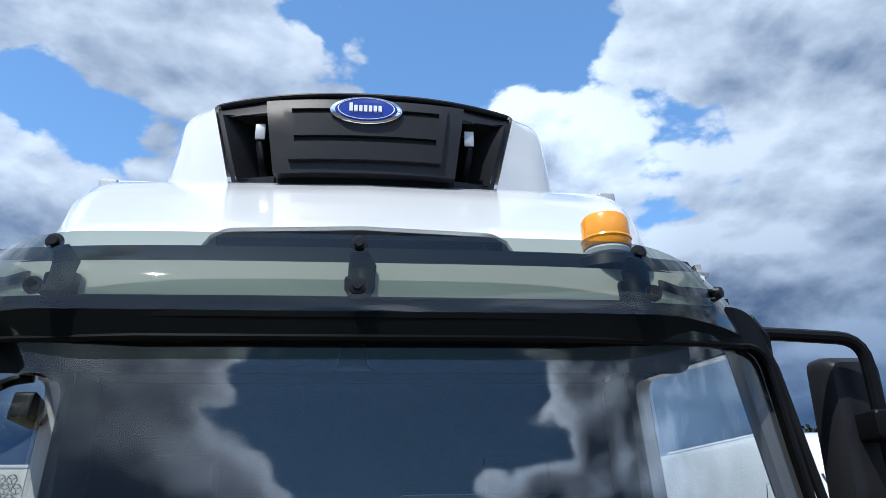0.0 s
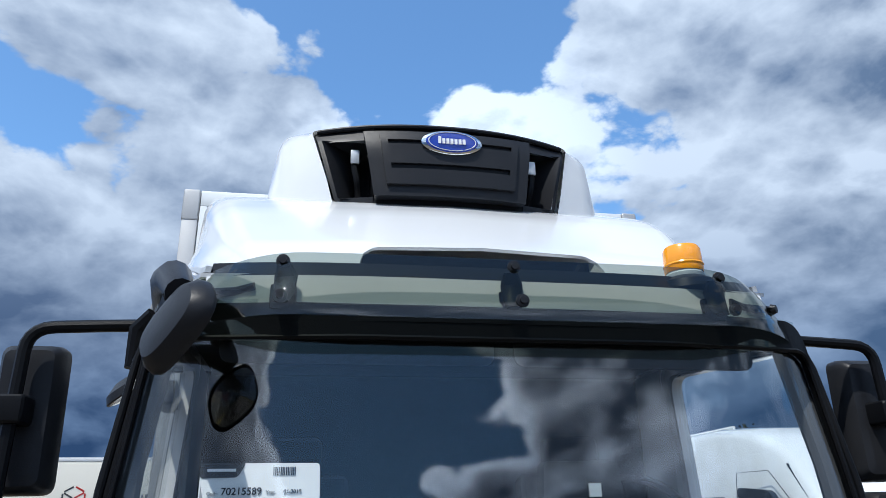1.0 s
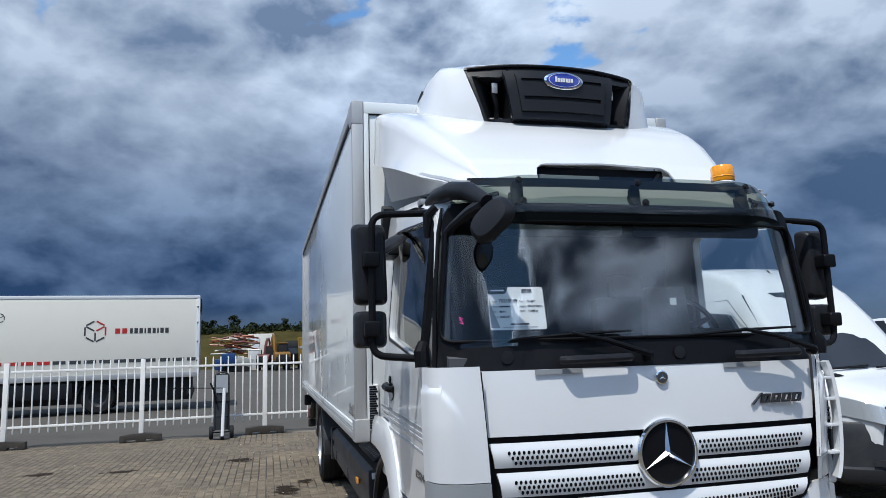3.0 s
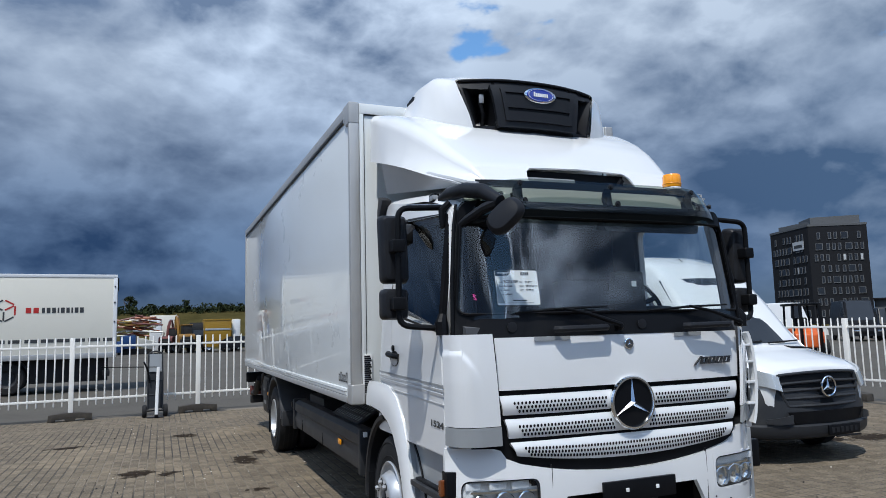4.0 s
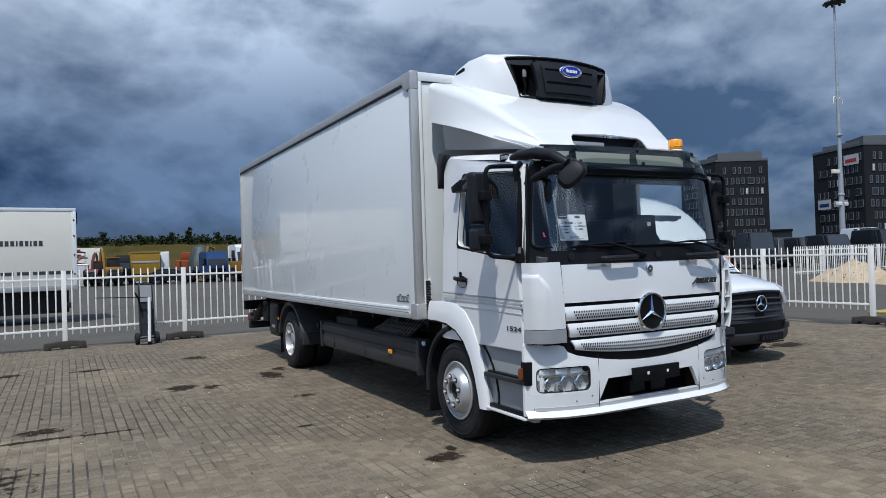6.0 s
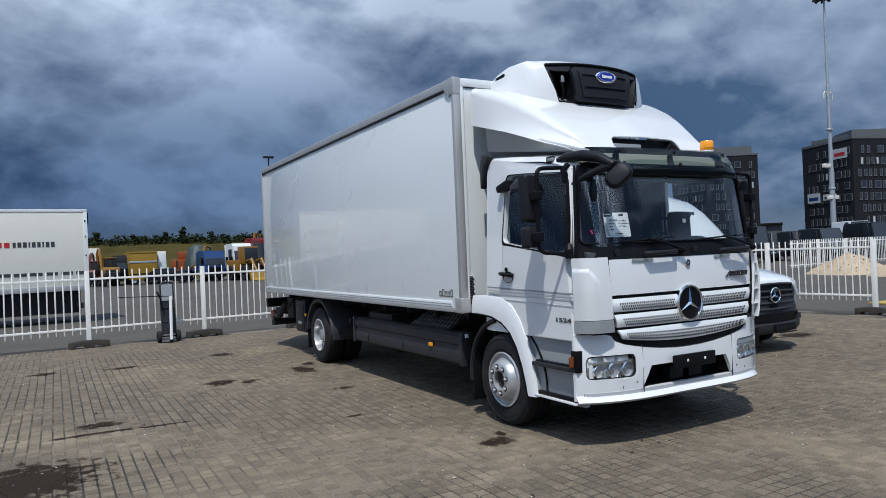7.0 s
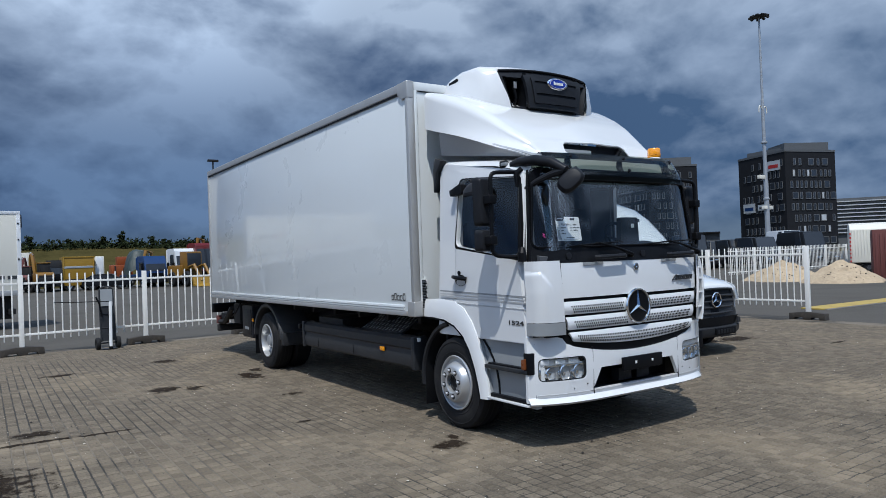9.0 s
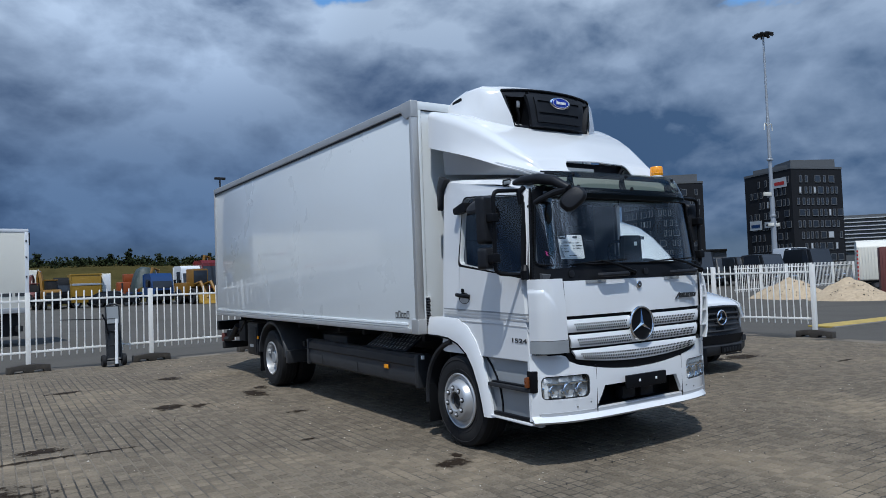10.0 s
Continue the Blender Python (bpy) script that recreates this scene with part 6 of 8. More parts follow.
    bumper = part("bumper", band([(0.93, 0.10, 0.34, 0.28), (0.985, 0.02, 0.36, 0.31), (1.005, -0.01, 0.37, 0.36), (1.01, -0.015, 0.37, 0.44), (1.00, 0.03, 0.35, 0.46), (1.00, 0.045, 0.34, 0.62), (0.985, 0.06, 0.32, 0.76), (0.96, 0.075, 0.30, 0.86), (0.95, 0.10, 0.28, 0.88)]), SKIRT, van)
    part("air_intake", sheet(lambda u, v: (u * (0.50 + 0.10 * v), 0.030 - 0.005 * v + 0.05 * u * u, 0.47 + 0.135 * v), steps(-1, 1, 10), (0, 1), 0.02), BLACK, bumper)
    for sx in (-1, 1):
        part("fog_cheek", sheet(lambda u, v: (sx * (0.56 + 0.26 * u), 0.035 + 0.14 * u * u, 0.475 + 0.10 * v * (1 - 0.5 * u)), steps(0, 1, 4), (0, 1), 0.02), SKIRT, bumper)
    plate = part("number_plate", rbox(-0.10, 0.40, -0.035, -0.012, 0.325, 0.435, 0.005), BLACK, bumper)
    for k in range(6):
        part("plate_mark", rbox(-0.06 + k * 0.073, -0.015 + k * 0.073, -0.038, -0.034, 0.35, 0.41, 0.0), SATIN, plate)
    part("plate_bracket", rbox(0.02, 0.42, -0.03, -0.015, 0.295, 0.315, 0.003), SATIN, plate)
    def grille_at(u, v):
        w = 0.545 + 0.085 * math.sin(min(1, v * 1.25) * math.pi / 2) - 0.03 * max(0.0, v - 0.8)
        return (u * w, 0.045 + 0.09 * u * u + 0.05 * v, 0.655 + 0.40 * v - 0.03 * u * u * v)
    grille = part("grille", sheet(grille_at, steps(-1, 1, 14), steps(0, 1, 6), 0.02), BLACK, van)
    for v in (0.02, 0.25, 0.48, 0.70, 0.97):
        part("grille_bar", tube([Vector(grille_at(u, v)) + Vector((0, -0.014, 0)) for u in steps(-0.97, 0.97, 12)], 0.020, 8, flat=0.9), SKIRT, grille)
    for u in (-0.985, 0.985):
        part("grille_edge", tube([Vector(grille_at(u, v)) + Vector((0, -0.010, 0)) for v in steps(0, 1, 8)], 0.022, 8), SKIRT, grille)
    emb = part("emblem", lathe([(0.100, 0.0), (0.122, 0.0), (0.122, -0.016), (0.110, -0.026), (0.100, -0.016)], 32, "y"), CHROME, grille, at=pose(0, 0.025, 0.875))
    part("emblem_arms", three_arms(0.104, 0.020, 0.02), CHROME, emb, at=pose(0, -0.004, 0), sharp=5)
    part("roof_rib", tube([(-0.45, 3.2, 2.72), (-0.45, 5.7, 2.72)], 0.02, 6), WHITE, van)
    part("aerial", tube([(0.0, 2.3, 2.52), (0.03, 2.45, 2.62)], 0.008, 6), BLACK, van)


build_van()


# ---- fences ----
def fence_panel(length=2.44):
    p = thing("fence_panel", "white steel bar fence panel standing in a dark block foot", "fence", (0, 0, 0), 0, "fence panels")
    part("post", rbox(-0.045, 0.045, -0.045, 0.045, 0.10, 1.65, 0.008), FENCE, p)
    for z in (1.475, 0.415):
        part("rail", rbox(0.045, length - 0.045, -0.018, 0.018, z - 0.022, z + 0.022, 0.006), FENCE, p)
    bar = tube([(0, 0, 0.29), (0, 0, 0.30), (0, 0, 1.64), (0, 0, 1.66)], [0.010, 0.0145, 0.0145, 0.008], 8)
    first = part("bar", bar, FENCE, p, at=pose(0.152, 0, 0))
    for k in range(1, 15):
        ob = new("bar", first.data)
        ob.parent, ob.matrix_basis = p, pose(0.152 + k * 0.1525, 0, 0)
    foot = prism([(-0.40, 0.0), (-0.28, 0.0), (-0.26, 0.05), (-0.10, 0.05), (-0.08, 0.0), (0.08, 0.0), (0.10, 0.05), (0.26, 0.05), (0.28, 0.0), (0.40, 0.0), (0.39, 0.14), (0.12, 0.17), (-0.12, 0.17), (-0.39, 0.14)], "y", -0.11, 0.11, 0.012)
    part("foot", foot, FOOT, p, "dark brown block foot with slots")
    return p


first_panel = fence_panel()
first_panel.matrix_basis = pose(-1.95, 12.60, 0, 0, 0, 5.0)
for k in (-4, -3, -2, -1, 1, 2, 3):
    copy_thing(first_panel, pose(-1.95 + 2.44 * math.cos(radians(5)) * k, 12.60 + 2.44 * math.sin(radians(5)) * k, 0, 0, 0, 5.0))
for k in range(4):
    copy_thing(first_panel, pose(10.52 - 0.0697 * 2.45 * k, 4.16 + 0.9976 * 2.45 * k, 0, 0, 0, 94.0))
for k in range(5):
    copy_thing(first_panel, pose(38.60 - 2.45 * k, 17.25 - 0.05 * k, 0, 0, 0, 181.0))


# ---- hand truck parked at the fence ----
def hand_truck():
    t = thing("hand_truck", "dark grey steel hand truck with a white bar", "hand truck", (-2.80, 12.02, 0), 4.0)
    loop = [(-0.14, 0.0, 0.16), (-0.14, 0.10, 0.8), (-0.13, 0.16, 1.30), (0.0, 0.165, 1.345), (0.13, 0.16, 1.30), (0.14, 0.10, 0.8), (0.14, 0.0, 0.16)]
    frame_part = part("frame", tube(loop, 0.018, 8, 0.06), SKIRT, t)
    part("back_plate", sheet(lambda u, v: (u * 0.125, 0.012 + 0.145 * v, 0.18 + 1.12 * v), steps(-1, 1, 2), steps(0.0, 1, 4), 0.012), SKIRT, frame_part)
    part("upper_panel", sheet(lambda u, v: (u * 0.118, 0.085 + 0.05 * v, 0.92 + 0.36 * v), steps(-1, 1, 2), (0, 1), 0.012), GREYPAINT, frame_part)
    for z in (0.45, 0.75):
        part("cross_bar", tube([(-0.14, 0.0 + z * 0.11, z), (0.14, z * 0.11, z)], 0.014, 8), SKIRT, frame_part)
    part("axle", tube([(-0.2, 0.06, 0.13), (0.2, 0.06, 0.13)], 0.014, 8), BLACK, t)
    for sx in (-1, 1):
        w = part("wheel", lathe([(0.05, -0.04), (0.115, -0.04), (0.13, -0.02), (0.13, 0.02), (0.115, 0.04), (0.05, 0.04)], 24, "x"), RUBBER, t, at=pose(sx * 0.20, 0.06, 0.13))
        part("hub", lathe([(0.055, -0.03), (0.055, 0.03), (0.0, 0.035)], 16, "x"), SKIRT, w)
    part("toe_plate", rbox(-0.15, 0.15, -0.16, 0.02, 0.012, 0.024, 0.004), SKIRT, t)
    part("white_bar", tube([(0.015, -0.13, 0.05), (0.045, -0.04, 1.02)], 0.032, 8, flat=0.5), CARD, t)
    part("bar_foot", rbox(-0.02, 0.05, -0.18, -0.09, 0.0, 0.07, 0.01), BLACK, t)
    part("handle_rod", tube([(-1.02, 0.0, 1.06), (0.02, -0.04, 1.02)], 0.010, 6), BLACK, t)
    part("lever", tube([(-0.23, 0.0, 1.13), (-0.16, 0.02, 0.98), (-0.11, 0.03, 0.70)], 0.018, 8), BLACK, t)


hand_truck()


# ---- box trailer behind the fence ----
def trailer():
    t = thing("box_trailer", "off-white box lorry body with red and dark lettering behind the fence", "lorry", (-4.03, 20.50, 0), 4.5)
    body = part("body", rbox(-11.5, 0.0, 0.0, 2.5, 1.02, 3.585, 0.02), CREAM, t)
    part("top_rail", rbox(-11.5, 0.012, -0.015, 0.06, 3.50, 3.60, 0.012), WHITE, body)
    part("corner_post", rbox(-0.10, 0.014, -0.014, 0.08, 1.03, 3.50, 0.01), WHITE, body)
    part("bottom_rail", rbox(-11.5, 0.01, -0.015, 0.05, 1.02, 1.18, 0.01), ALU, body)
    for z in (1.5, 2.1, 2.7, 3.2):
        part("hinge", rbox(-0.075, -0.035, -0.03, -0.01, z, z + 0.05, 0.004), SATIN, body)
    part("end_door", rbox(0.005, 0.03, 0.10, 1.24, 1.12, 3.05, 0.01), GREYPAINT, body)
    part("end_door", rbox(0.005, 0.03, 1.27, 2.42, 1.12, 3.05, 0.01), GREYPAINT, body)
    part("end_shutter_box", rbox(0.005, 0.06, 0.08, 2.42, 3.10, 3.50, 0.02), SATIN, body)
    for k in range(12):
        part("stripe", rbox(-0.36 - k * 0.42, 0.02 - k * 0.42 - 0.04, -0.010, 0.0, 1.53, 1.63, 0.0), DARKVINYL if k < 10 else RED, body)
    for k in range(12, 24):
        part("stripe", rbox(-0.36 - k * 0.42, 0.02 - k * 0.42 - 0.04, -0.010, 0.0, 1.53, 1.63, 0.0), RED, body)
    # company name as plain bars: two red, nine dark
    for k in range(2):
        part("name_bar", rbox(-2.46 + k * 0.20, -2.32 + k * 0.20, -0.008, 0.0, 2.42, 2.58, 0.0), RED, body)
    x = -2.04
    for w in (0.08, 0.10, 0.10, 0.045, 0.10, 0.09, 0.045, 0.10, 0.10):
        part("name_bar", rbox(x, x + w, -0.008, 0.0, 2.42, 2.58, 0.0), DARKVINYL, body)
        x += w + 0.045

    def cube_mark(cx, cz, r, dark, red, width):
        ends = [(cx + r * math.cos(radians(90 + 60 * k)), cz + r * math.sin(radians(90 + 60 * k))) for k in range(6)]
        def stroke(a, b, m):
            a, b = Vector(a), Vector(b)
            d = (b - a).normalized()
            n = Vector((-d.y, d.x)) * width
            a, b = a + d * width * 1.6, b - d * width * 1.6
            part("mark_stroke", prism([tuple(a - n), tuple(b - n), tuple(b + n), tuple(a + n)], "y", -0.007, 0.0), m, body)
        for k in range(6):
            stroke(ends[k], ends[(k + 1) % 6], red if k in (5, 4) else dark)
        for k in (1, 3, 5):
            stroke((cx, cz), ends[k], red if k == 5 else dark)
    cube_mark(-3.02, 2.50, 0.33, DARKVINYL, RED, 0.022)
    for i, j in ((0, 0), (1, 0), (2, 0), (0, 1), (1, 1), (0, 2), (3, 0), (2, 1), (1, 2)):
        cube_mark(-5.75 - i * 0.30 + 0.15 * (j % 2), 3.20 - j * 0.26, 0.145, DARKVINYL, DARKVINYL, 0.012)
        cube_mark(-7.05 - i * 0.30 + 0.15 * (j % 2), 2.0 - j * 0.26, 0.145, DARKVINYL, DARKVINYL, 0.012)
    part("chassis", rbox(-11.3, -0.2, 0.42, 2.1, 0.30, 1.0, 0.02), DARK, t)
    part("side_guard", rbox(-7.0, -3.6, 0.02, 0.07, 0.50, 0.95, 0.01), SATIN, t)
    part("rear_guard", rbox(-0.35, -0.15, 0.1, 2.4, 0.45, 0.62, 0.02), DARK, t)
    for x in (-2.9, -9.3):
        for y in (0.30, 2.2):
            w = part("wheel", lathe([(0.27, -0.15), (0.44, -0.15), (0.49, -0.10), (0.49, 0.10), (0.44, 0.15), (0.27, 0.15)], 28, "y"), RUBBER, t, at=pose(x, y, 0.49))
            part("rim", lathe([(0.27, -0.13), (0.285, -0.15), (0.24, -0.12), (0.2, -0.04), (0.0, -0.02)], 24, "y"), SKIRT, w)
        part("mudguard", loft([[(x + r * math.cos(a), y, 0.49 + r * math.sin(a)) for y, r in ((0.1, 0.56), (0.5, 0.56), (0.5, 0.60), (0.1, 0.60))] for a in steps(0.2, math.pi - 0.2, 12)]), SATIN, t)


trailer()


# ---- machines and lorries parked behind the yard ----
def wheels_for(t, xs, ys, r, w=0.12):
    for x in xs:
        for y in ys:
            wh = part("wheel", lathe([(r * 0.55, -w), (r * 0.92, -w), (r, -w * 0.6), (r, w * 0.6), (r * 0.92, w), (r * 0.55, w)], 20, "y"), RUBBER, t, at=pose(x, y, r))
            part("rim", lathe([(r * 0.58, -w * 0.7), (r * 0.6, -w), (r * 0.3, -w * 0.4), (0, -w * 0.4)], 16, "y"), STEEL, wh)


def excavator(name, label, at, turn, paint, cab, size=1.0):
    t = thing(name, label, "digger", at, turn)
    s = size
    wheels_for(t, (-0.85 * s, 0.85 * s), (-0.55 * s, 0.55 * s), 0.48 * s)
    part("undercarriage", rbox(-1.1 * s, 1.1 * s, -0.5 * s, 0.5 * s, 0.45 * s, 0.85 * s, 0.05), DARK, t)
    part("engine_body", prism(rounded([(-1.25 * s, 0.85 * s), (-1.25 * s, 1.55 * s), (-0.9 * s, 1.72 * s), (0.0, 1.66 * s), (0.0, 0.85 * s)], 0.10 * s), "y", -0.7 * s, 0.7 * s, 0.04), paint, t)
    part("engine_grille", rbox(-1.27 * s, -1.22 * s, -0.5 * s, 0.5 * s, 1.0 * s, 1.45 * s, 0.01), DARK, t)
    part("counterweight", rbox(-1.45 * s, -1.15 * s, -0.65 * s, 0.65 * s, 0.80 * s, 1.25 * s, 0.08), DARK, t)
    part("exhaust", tube([(-0.8 * s, 0.3 * s, 1.6 * s), (-0.8 * s, 0.3 * s, 2.15 * s)], 0.05 * s, 8), DARK, t)
    c = part("cab", rbox(0.05 * s, 0.95 * s, -0.7 * s, 0.15 * s, 0.9 * s, 2.50 * s, 0.08), cab, t)
    part("cab_window", rbox(0.15 * s, 0.85 * s, -0.712 * s, -0.69 * s, 1.5 * s, 2.35 * s, 0.03), WINDOWDARK, c)
    part("cab_window", rbox(0.94 * s, 0.965 * s, -0.6 * s, 0.05 * s, 1.4 * s, 2.35 * s, 0.03), WINDOWDARK, c)
    part("cab_roof", rbox(0.0, 1.0 * s, -0.74 * s, 0.19 * s, 2.48 * s, 2.58 * s, 0.03), paint, c)
    boom = part("boom", tube([(0.3 * s, 0.4 * s, 1.2 * s), (0.75 * s, 0.4 * s, 2.6 * s), (1.25 * s, 0.4 * s, 3.35 * s), (1.85 * s, 0.4 * s, 3.25 * s)], [0.14 * s, 0.17 * s, 0.15 * s, 0.09 * s], 4), paint, t)
    part("stick", tube([(1.75 * s, 0.4 * s, 3.40 * s), (1.95 * s, 0.4 * s, 3.0 * s), (2.15 * s, 0.4 * s, 1.3 * s)], [0.07 * s, 0.13 * s, 0.08 * s], 4), paint, boom)
    part("ram", tube([(0.6 * s, 0.4 * s, 1.2 * s), (1.1 * s, 0.4 * s, 2.75 * s)], 0.05 * s, 8), STEEL, boom)
    part("ram", tube([(1.0 * s, 0.4 * s, 3.3 * s), (1.8 * s, 0.4 * s, 3.5 * s)], 0.05 * s, 8), STEEL, boom)
    part("bucket", prism([(1.95 * s, 1.25 * s), (2.35 * s, 1.3 * s), (2.5 * s, 0.8 * s), (2.15 * s, 0.4 * s), (1.8 * s, 0.6 * s)], "y", 0.1 * s, 0.75 * s, 0.03), DARK, boom)


def lorry_cab(name, label, at, turn, paint, h=3.1, w=2.4, deep=2.0, boom=None):
    t = thing(name, label, "lorry", at, turn)
    c = part("cab", loft([[(x, y, z) for y, z in ((0.0, 0.7), (-0.05, 1.4), (0.22, h - 0.25), (0.45, h), (deep, h), (deep, 0.7))] for x in (-w / 2, -w / 2 + 0.05, w / 2 - 0.05, w / 2)]), paint, t)
    part("windscreen", sheet(lambda u, v: (u * (w / 2 - 0.12), -0.065 + 0.27 * v, 1.5 + (h - 1.9) * v), (-1, 1), (0, 1), 0.02), WINDOWDARK, c)
    part("grille", rbox(-w / 2 + 0.3, w / 2 - 0.3, -0.09, -0.02, 0.8, 1.3, 0.03), BLACK, c)
    part("bumper", rbox(-w / 2, w / 2, -0.15, 0.2, 0.4, 0.75, 0.05), SATIN, t)
    for sx in (-1, 1):
        part("side_window", rbox(sx * (w / 2 - 0.01), sx * (w / 2 + 0.012), 0.45, 1.3, 1.6, h - 0.55, 0.02), WINDOWDARK, c)
        part("mirror", rbox(sx * (w / 2 + 0.08), sx * (w / 2 + 0.3), 0.05, 0.15, 1.6, 2.2, 0.03), BLACK, c)
        for y in (0.9, 4.2):
            wh = part("wheel", lathe([(0.27, -0.15), (0.46, -0.15), (0.5, -0.08), (0.5, 0.08), (0.46, 0.15), (0.27, 0.15)], 20, "x"), RUBBER, t, at=pose(sx * (w / 2 - 0.16), y, 0.5))
            part("rim", lathe([(0.28, -0.1), (0.28, 0.12), (0.1, 0.05), (0, 0.05)], 16, "x"), STEEL, wh)
    part("chassis", rbox(-0.5, 0.5, 0.3, 5.6, 0.6, 0.95, 0.02), DARK, t)
    bed = part("bed", rbox(-w / 2, w / 2, deep + 0.25, 6.0, 1.0, 1.2, 0.02), paint, t)
    part("bed_wall", rbox(-w / 2, w / 2, deep + 0.25, deep + 0.33, 1.2, h - 0.1, 0.02), paint, bed)
    if boom:
        b = part("crane_arm", tube([(0.3, deep + 0.1, 1.2), (0.35, deep + 0.1, h + 0.35), (-0.3, deep - 0.3, h + 0.5), (-0.9, deep - 0.5, 1.6)], [0.16, 0.18, 0.16, 0.10], 8), boom, t)
        part("crane_ram", tube([(0.45, deep, 1.4), (0.0, deep - 0.2, h + 0.3)], 0.06, 8), STEEL, b)


FAR = 65.0
excavator("digger", "ochre wheeled digger with a dark cab and raised arm", (-0.75, FAR, 0), 100, OCHRE, DARK, 1.0)
excavator("digger", "old brown and red digger with a folded arm", (-2.0, FAR + 2, 0), 70, BROWNRED, DARK, 0.9)
lorry_cab("flatbed_lorry", "dark blue-grey lorry cab parked facing the yard", (0.55, FAR + 1, 0), 0, BLACKPAINT, 2.75, 1.6, 1.5)


def skip(at, w, h, paint, label, name="skip_container"):
    t = thing(name, label, "container", at)
    b = part("tub", prism([(-w / 2 + 0.1, 0.45), (-w / 2, h), (w / 2, h), (w / 2 - 0.1, 0.45)], "y", 0.0, 3.2, 0.03), paint, t)
    part("rim", rbox(-w / 2 - 0.04, w / 2 + 0.04, -0.04, 0.06, h - 0.12, h + 0.02, 0.02), paint, b)
    part("band", rbox(-w / 2 - 0.01, w / 2 + 0.01, -0.03, 0.02, h * 0.66, h * 0.72, 0.01), LIGHTMETAL, b)
    part("lower_band", rbox(-w / 2 + 0.02, w / 2 - 0.02, -0.02, 0.02, h * 0.30, h * 0.34, 0.01), DARK, b)
    for sx in (-1, 1):
        part("end_rib", rbox(sx * (w / 2 - 0.10), sx * (w / 2 - 0.02), -0.045, 0.02, 0.6, h - 0.12, 0.01), paint, b)
    wheels_for(t, (-w / 2 + 0.5, w / 2 - 0.5), (0.2, 2.9), 0.42)


skip((2.15, FAR, 0), 2.5, 3.0, YELLOW, "yellow ribbed tipper container with a grey band")
white_box = thing("white_container", "small white box container beside the yellow tipper", "container", (3.85, FAR + 0.5, 0))
part("shell", rbox(-0.35, 0.40, 0, 2.2, 0.7, 3.0, 0.03), CREAM, white_box)
part("door", rbox(-0.28, 0.33, -0.02, 0.01, 0.8, 2.9, 0.01), WHITE, white_box)
wheels_for(white_box, (-0.1, 0.2), (0.3, 1.9), 0.35)
big_box = thing("white_container", "tall white box body standing on the yard", "container", (-2.7, FAR + 4, 0))
part("shell", rbox(-1.1, 1.3, 0, 4.5, 0.0, 3.55, 0.03), CREAM, big_box)
part("door", rbox(-1.0, 0.0, -0.02, 0.01, 0.2, 3.2, 0.01), WHITE, big_box)
part("door_lock", tube([(-0.05, -0.03, 0.3), (-0.05, -0.03, 3.1)], 0.02, 6), STEEL, big_box)


def orange_machine(at):
    t = thing("loader", "orange loading machine on the far yard", "machine", at)
    part("hood", rbox(-1.0, 1.0, 0, 1.6, 0.9, 2.2, 0.12), ORANGE, t)
    part("cab_frame", rbox(-0.4, 0.7, 0.2, 1.4, 2.2, 3.0, 0.06), ORANGE, t)
    part("side_rib", rbox(-0.7, -0.55, -0.04, 0.03, 1.0, 2.1, 0.01), DARK, t)
    part("vent", rbox(0.1, 0.8, -0.03, 0.02, 1.3, 1.9, 0.01), DARK, t)
    wheels_for(t, (-0.7, 0.7), (0.1, 1.5), 0.5)


orange_machine((6.6, FAR + 6, 0))


def covered_heap(at, w, h, d, material, name, label, seed):
    def point(u, v):
        a = u * math.pi
        n = 0.12 * noise.noise(Vector((u * 4, v * 4, seed)))
        return (at[0] - w / 2 * math.cos(a) * (1 - 0.15 * v), at[1] + d * v, max(0.0, (h * (1 + n)) * math.sin(a) ** 0.6 * (1 - 0.5 * (2 * v - 1) ** 4)))
    solo(name, sheet(point, steps(0, 1, 16), steps(0, 1, 10)), material, label, "covered load")


covered_heap((7.5, FAR + 1, 0), 2.5, 3.6, 4.0, GREENTARP, "covered_load", "tall load under a dark green tarpaulin", 2.0)
lorry_cab("crane_lorry", "blue lorry with a yellow folding crane", (8.2, FAR - 2, 0), 12, BLUEPAINT, 2.85, 2.0, 1.7, OCHRE)
lorry_cab("white_lorry", "white lorry cab between coloured lorries", (11.2, FAR - 1, 0), 10, WHITE, 3.5, 2.2, 1.9)
lorry_cab("red_lorry", "red lorry with a high cab", (13.2, FAR - 1, 0), 8, REDPAINT, 4.0, 2.4, 2.0, OCHRE)


